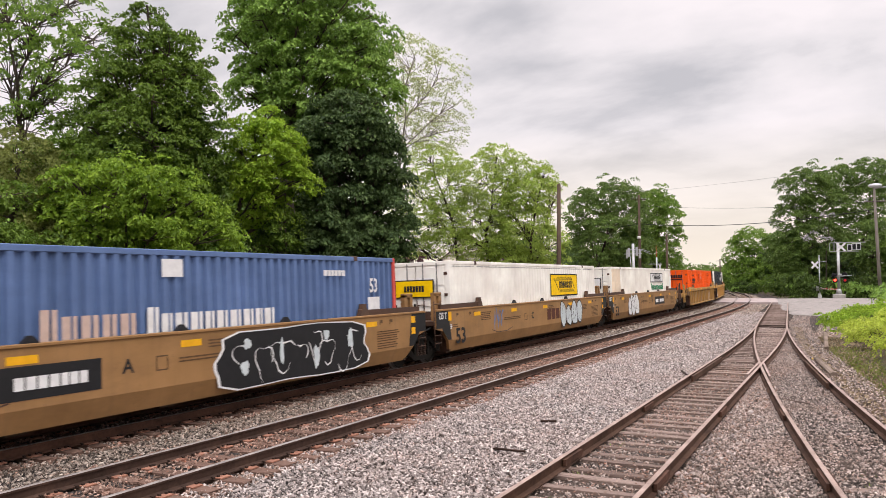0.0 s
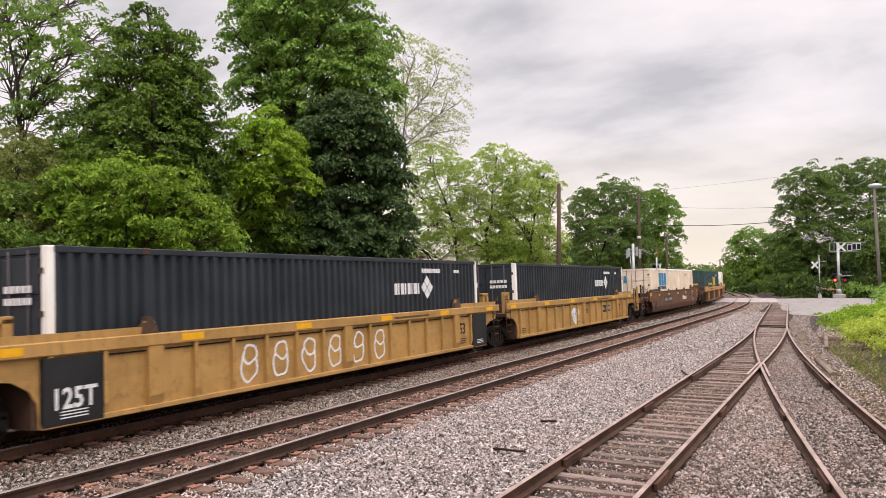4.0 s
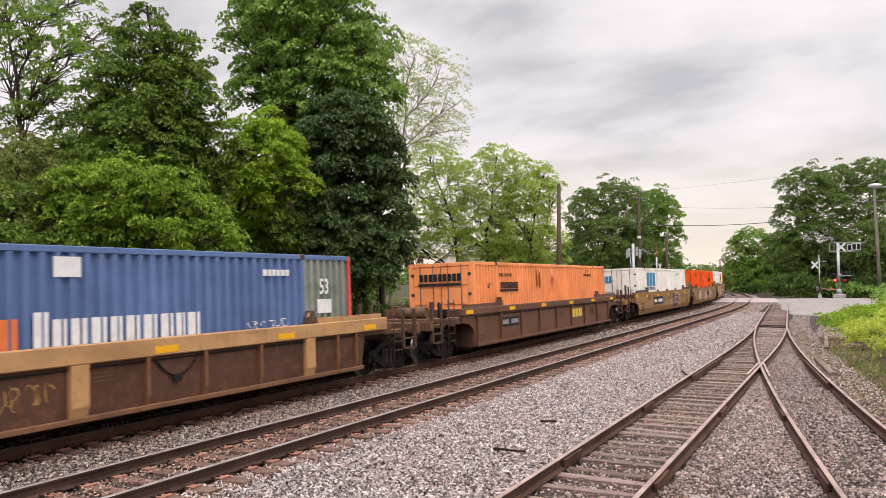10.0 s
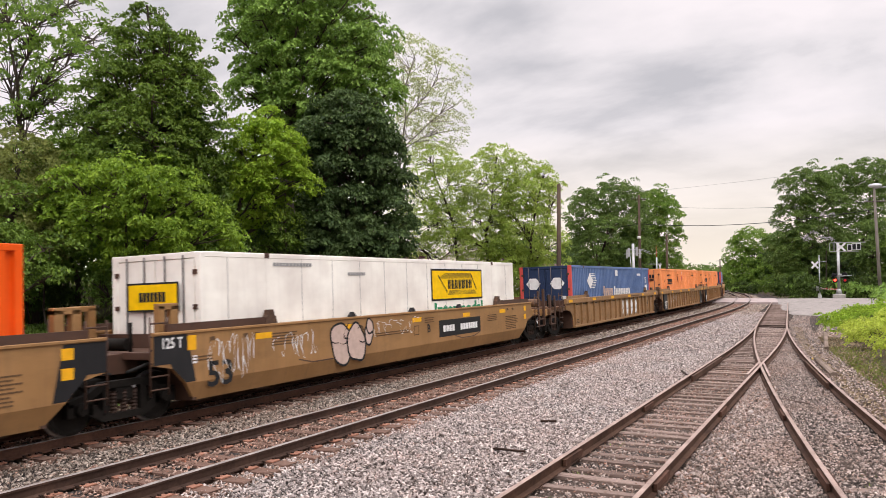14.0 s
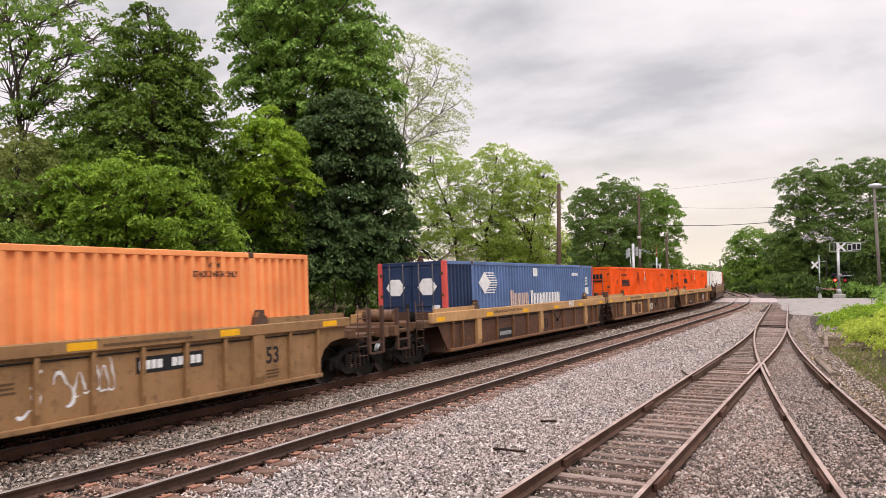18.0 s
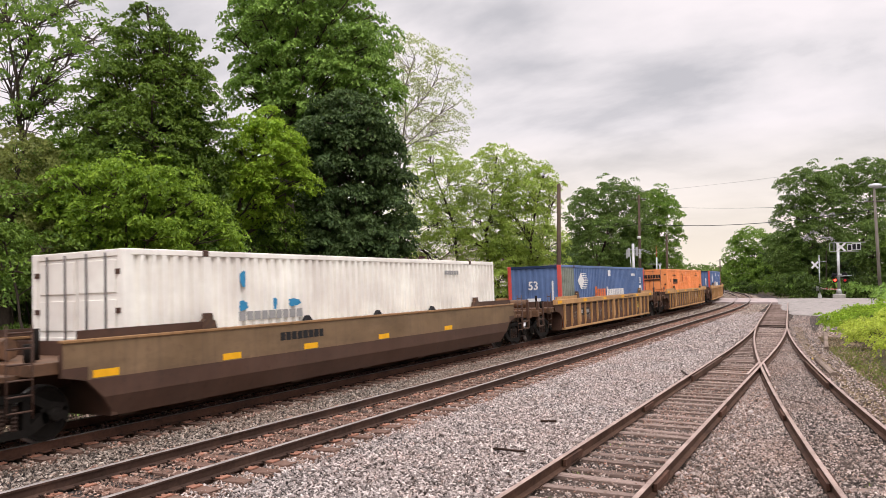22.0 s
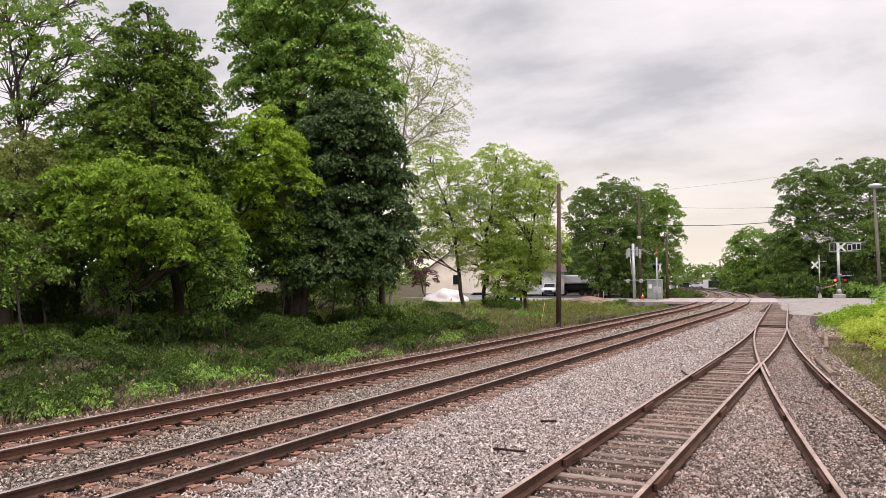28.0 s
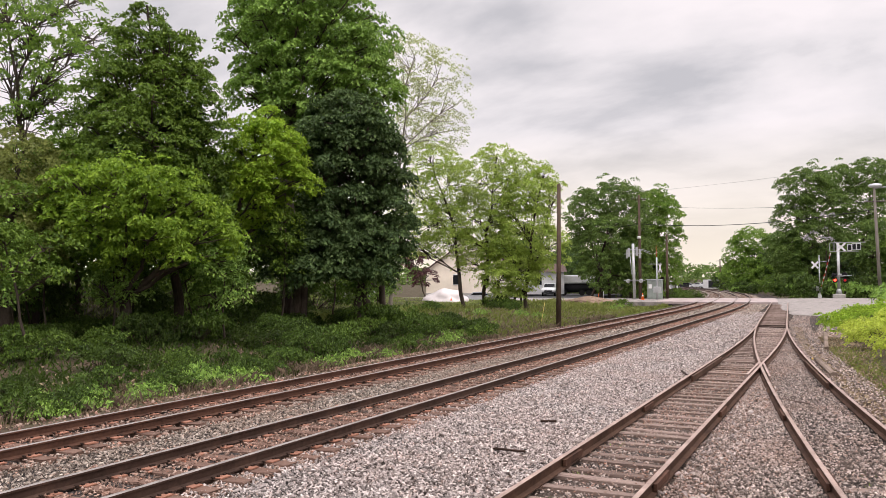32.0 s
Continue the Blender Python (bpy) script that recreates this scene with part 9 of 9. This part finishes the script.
bm = bmesh.new()
extrude_y(bm, [(-3.1, 3.3), (3.1, 3.3), (0, 4.94)], -4.0, 4.0)
part("gable", bm, M["wall_white"], shed)
put("door", boxes("door", M["white_paint"], (-1.5, 1.5, -4.05, -3.98, -0.2, 2.4)), shed)


def vehicle(name, label, cat, x, y, z, turn, body, kind, group="parked vehicles"):
    """A parked vehicle; its front points along +y before turning."""
    v = thing(name, label, cat, group, at=Matrix.Translation((x, y, z)) @ Matrix.Rotation(radians(turn), 4, "Z"))
    if kind == "pickup":
        prof = [(-2.7, 0.55), (2.6, 0.5), (2.7, 0.9), (2.5, 1.12), (1.15, 1.2), (-0.55, 1.2), (-2.7, 1.15)]
        cab_ = [(1.25, 1.18), (0.55, 1.82), (-0.55, 1.86), (-0.75, 1.18)]
        ax, r, wd = (-1.65, 1.75), 0.40, 0.98
    elif kind == "van":
        prof = [(-2.5, 0.45), (2.4, 0.45), (2.5, 0.95), (1.7, 1.25), (-2.5, 1.3)]
        cab_ = [(1.75, 1.24), (1.0, 2.0), (-2.45, 2.05), (-2.5, 1.28)]
        ax, r, wd = (-1.5, 1.55), 0.36, 0.95
    else:
        prof = [(-2.25, 0.40), (2.25, 0.38), (2.3, 0.70), (1.2, 0.95), (-1.4, 0.98), (-2.25, 0.90)]
        cab_ = [(1.15, 0.94), (0.45, 1.40), (-0.85, 1.42), (-1.6, 0.97)]
        ax, r, wd = (-1.35, 1.4), 0.33, 0.88
    bm = bmesh.new()
    extrude_x(bm, prof, -wd, wd)
    bmesh.ops.bevel(bm, geom=bm.edges[:], offset=0.05, segments=2, affect="EDGES")
    part("body", bm, body, v)
    bm = bmesh.new()
    extrude_x(bm, cab_, -wd + 0.1, wd - 0.1)
    bmesh.ops.bevel(bm, geom=bm.edges[:], offset=0.06, segments=2, affect="EDGES")
    part("cabin", bm, body, v)
    (fy, fz), (ty, tz), (ry, rz), (by, bz) = cab_
    bm = bmesh.new()
    for s in (-1, 1):
        xs = s * (wd - 0.095)
        extrude_x(bm, [(fy - 0.28, fz + 0.06), (ty - 0.08, tz - 0.10), (ry + 0.08, rz - 0.10), (by + 0.12, bz + 0.06)], xs - 0.006, xs + 0.006)
    part("side_window", bm, M["glass"], v)
    for (y0, z0_), (y1, z1_), nm in (((fy, fz), (ty, tz), "windscreen"), ((by, bz), (ry, rz), "rear_window")):
        bm = bmesh.new()
        d = Vector((0, y1 - y0, z1_ - z0_))
        n = Vector((0, d.z, -d.y)).normalized() * (0.012 if nm == "windscreen" else -0.012)
        a, b = Vector((0, y0, z0_)) + d * 0.12 + n, Vector((0, y0, z0_)) + d * 0.88 + n
        q = [bm.verts.new((-wd + 0.2, a.y, a.z)), bm.verts.new((wd - 0.2, a.y, a.z)), bm.verts.new((wd - 0.26, b.y, b.z)), bm.verts.new((-wd + 0.26, b.y, b.z))]
        bm.faces.new(q)
        part(nm, bm, M["glass"], v)
    for yy in ax:
        for s in (-1, 1):
            w_ = put("wheel", cached(("tyre", r), lambda: rods("wheel", M["rubber"], ((-0.11, 0, 0), (0.11, 0, 0), r), n=20)), v, "", Matrix.Translation((s * (wd - 0.1), yy, r)))
            put("rim", cached(("rim", r), lambda: rods("rim", M["galv"], ((-0.12, 0, 0), (0.12, 0, 0), r * 0.58), n=14)), w_)
    for s in (-1, 1):
        put("headlight", boxes("headlight", M["deco_white"], (s * (wd - 0.22) - 0.14, s * (wd - 0.22) + 0.14, prof[2][0] - 0.10, prof[2][0] + 0.02, 0.74, 0.88)), v)
    put("grille", boxes("grille", M["black_paint"], (-wd + 0.42, wd - 0.42, prof[2][0] - 0.08, prof[2][0] + 0.015, 0.62, 0.86)), v)
    put("bumper", boxes("bumper", M["black_paint"], (-wd + 0.05, wd - 0.05, prof[1][0] - 0.05, prof[1][0] + 0.16, 0.40, 0.58), bevel=0.03), v)
    return v


paint_white = painted("vehicle_white", (0.76, 0.77, 0.78), wear=0.9, rough=0.3, streak=0.05)
paint_dark = painted("vehicle_dark", (0.03, 0.032, 0.035), wear=0.9, rough=0.3, streak=0.05)
paint_silver = painted("vehicle_silver", (0.45, 0.46, 0.48), wear=0.9, rough=0.3, streak=0.05)
vehicle("pickup_truck", "white pickup truck parked on the driveway", "pickup truck", -38.3, 106.3, -0.03, 194, paint_white, "pickup")
tk = thing("flatbed_trailer", "long black tank trailer parked beside the white building", "trailer", "parked vehicles", at=Matrix.Translation((-36.06, 109.78, 0)) @ Matrix.Rotation(radians(109), 4, "Z"))
put("tank", rods("tank", M["black_paint"], ((0, -3.4, 1.15), (0, 1.7, 1.15), 0.72), n=20), tk)
put("cover", boxes("cover", M["wall_white"], (-1.0, 1.0, -3.4, 1.6, 1.75, 3.0), bevel=0.15), tk)
for yy in (-2.4, -1.4, 1.2):
    for s in (-1, 1):
        put("wheel", rods("wheel", M["rubber"], ((s * 0.8, yy, 0.40), (s * 1.0, yy, 0.40), 0.42), n=18), tk)
vehicle("car", "white car seen between the trunks", "car", -40.5, 60.5, height(-40.5, 60.5), 250, paint_white, "car")
vehicle("car", "silver car beside the house", "car", -40.5, 86.0, height(-40.5, 86), 110, paint_silver, "car")
vehicle("car", "white car seen through the wood", "car", -62, 62, height(-62, 62), 240, paint_white, "car")
vehicle("car", "white car on the street behind the wood", "car", -66, 44, height(-66, 44), 260, paint_white, "van")
vehicle("car", "dark car parked far off by the bend", "car", -36.4, 204.0, -0.3, 80, paint_dark, "car")
vehicle("car", "white car parked by the bend", "car", -33.0, 202.0, -0.3, 60, paint_white, "car")
vehicle("car", "dark car parked by the bend", "car", -31.0, 206.0, -0.3, 70, paint_dark, "van")
box_ = thing("cargo_box", "open white cargo box beside the bend", "cargo box", at=Matrix.Translation((-29.2, 199.5, -0.3)) @ Matrix.Rotation(radians(10), 4, "Z"))
put("shell", boxes("shell", M["wall_white"], (-2.2, 1.6, -1.0, 1.4, 0.0, 2.2)), box_)
# a flat black sheet on the closed shell imitates its shaded inside
put("opening", boxes("opening", M["black_paint"], (-1.0, 1.5, -1.02, -0.98, 0.2, 2.0)), box_)
vehicle("van", "white van beyond the bend", "van", -24.7, 196, -0.3, 30, paint_white, "van")
cbx = thing("signal_box", "small white equipment box by the far tracks", "equipment box", at=Matrix.Translation((-35.5, 183, -0.3)))
put("body", boxes("body", M["wall_white"], (-0.9, 0.9, -0.6, 0.6, 0, 2.0), bevel=0.04), cbx)
put("door", boxes("door", M["galv"], (-0.5, 0.5, -0.63, -0.6, 0.2, 1.8)), cbx)

# the tarped mound by the house
bm = bmesh.new()
bmesh.ops.create_icosphere(bm, subdivisions=4, radius=1.0)
for v in bm.verts:
    n_ = noise.noise(v.co * 1.7) * 0.22 + noise.noise(v.co * 5) * 0.05
    v.co = Vector((v.co.x * 2.7, v.co.y * 2.0, max(v.co.z, -0.1) * 1.5 * (1 - 0.25 * abs(v.co.x)))) * (1 + n_)
tarp = part("covered_mound", bm, M["tarp"], None)
for f in tarp.data.polygons:
    f.use_smooth = True
tarp.location = (-38.9, 74.6, height(-38.9, 74.6) - 0.1)
tagged(tarp, "pale pinkish tarpaulin over a low mound", "mound")


# timber, sticks and debris on the ballast and the bank
def old_timber(label, a, b, w, h, mat):
    a, b = Vector(a), Vector(b)
    d = (b - a)
    bm = bmesh.new()
    n = 6
    rings = []
    u = d.normalized()
    s = u.cross(Vector((0, 0, 1))).normalized()
    rnd = random.Random(int(a.y * 10))
    for i in range(n + 1):
        c = a + d * i / n
        k = rnd.uniform(0.85, 1.1)
        rings.append([bm.verts.new(c + s * (w * k * 0.5 * math.cos(j_ * math.pi / 4 + 0.3)) * rnd.uniform(0.85, 1.1) + Vector((0, 0, h * k * (0.5 + 0.5 * math.sin(j_ * math.pi / 4 + 0.3))))) for j_ in range(8)])
    for p, q in zip(rings, rings[1:]):
        for k in range(8):
            bm.faces.new((p[k], p[(k + 1) % 8], q[(k + 1) % 8], q[k]))
    bm.faces.new(rings[0][::-1])
    bm.faces.new(rings[-1])
    ob = part("old_timber", bm, M[mat], None)
    tagged(ob, label, "timber", "scattered timbers")


old_timber("bleached rotten log lying along the spur", (-0.92, 42.31, -0.25), (-0.69, 33.86, -0.25), 0.20, 0.16, "log_pale")
old_timber("rotten log lying on the bank", (-0.93, 29.59, -0.25), (-0.34, 25.09, -0.25), 0.20, 0.13, "log_pale")
old_timber("dark broken branch on the leaf litter", (1.2, 23.2, 0.0), (3.6, 24.8, 0.12), 0.12, 0.10, "bark")
old_timber("dark stick lying on the ballast", (-5.28, 11.79, -0.19), (-4.71, 11.80, -0.185), 0.045, 0.04, "spike")
old_timber("short dark scrap lying on the ballast", (-5.43, 14.44, -0.19), (-5.13, 14.53, -0.185), 0.06, 0.05, "spike")
old_timber("dark scrap of wood lying on the ballast", (-4.45, 24.0, -0.2), (-4.16, 23.1, -0.19), 0.08, 0.05, "spike")
old_timber("thin pale stick between the spur rails", (-1.25, 19.5, -0.195), (-0.75, 19.1, -0.195), 0.03, 0.03, "tie_old")
rock = bmesh.new()
bmesh.ops.create_icosphere(rock, subdivisions=2, radius=1.0)
for v in rock.verts:
    v.co = Vector((v.co.x * 0.75, v.co.y * 0.6, v.co.z * 0.42)) * (1 + 0.25 * noise.noise(v.co * 1.5))
rk = part("boulder", rock, M["concrete"], None)
rk.location = (-0.9, 56.5, -0.15)
tagged(rk, "pale grey boulder beside the bush", "boulder")
pl = put("yellow_box", boxes("yellow_box", M["deco_gold"], (-0.11, 0.11, -0.07, 0.07, 0, 0.05), bevel=0.02))
pl.location = (-0.99, 29.97, -0.25)
tagged(pl, "small faded yellow box on the gravel", "box")


# loose earth heaped beside the road
def dirt_pile(label, x, y, w, d, h, seed, turn):
    bm = bmesh.new()
    bmesh.ops.create_icosphere(bm, subdivisions=5, radius=1.0)
    for v in bm.verts:
        n_ = 1 + 0.25 * noise.noise(v.co * 1.6 + Vector((seed, 0, 0))) + 0.07 * noise.noise(v.co * 6) + 0.03 * noise.noise(v.co * 17)
        k = max(v.co.z, -0.15)
        v.co = Vector((v.co.x * w, v.co.y * d, k * abs(k) ** 0.4 * h)) * n_
    ob = part("earth_mound", bm, M["dirt"], None)
    ob.matrix_basis = Matrix.Translation((x, y, height(x, y) - 0.05)) @ Matrix.Rotation(radians(turn), 4, "Z")
    tagged(ob, label, "earth mound", "")


dirt_pile("low heap of brown earth beside the road", -24.28, 80.06, 3.6, 1.3, 0.75, 1, 22)


# ---------------------------------------------------------------- what moves
def gate_pose(deg):
    return pose(0.15, -0.35, 1.0, 0, 0, ARM_TURN) @ Matrix.Rotation(radians(-deg), 4, "Y")


def motions():
    for start, car, box in TRAIN:
        rows = [(k * 0.5, train_pose(start + HL - run_distance(k * 0.5))) for k in range(65)]
        walk(car, rows)
        walk(box, rows)
    walk(gate_arm, [(t, gate_pose(a)) for t, a in ((0, 0), (14, 0), (27, 0), (27.5, 1), (28, 6), (29, 18.7), (30, 28.7), (31, 38), (32, 48.5))])


motions()
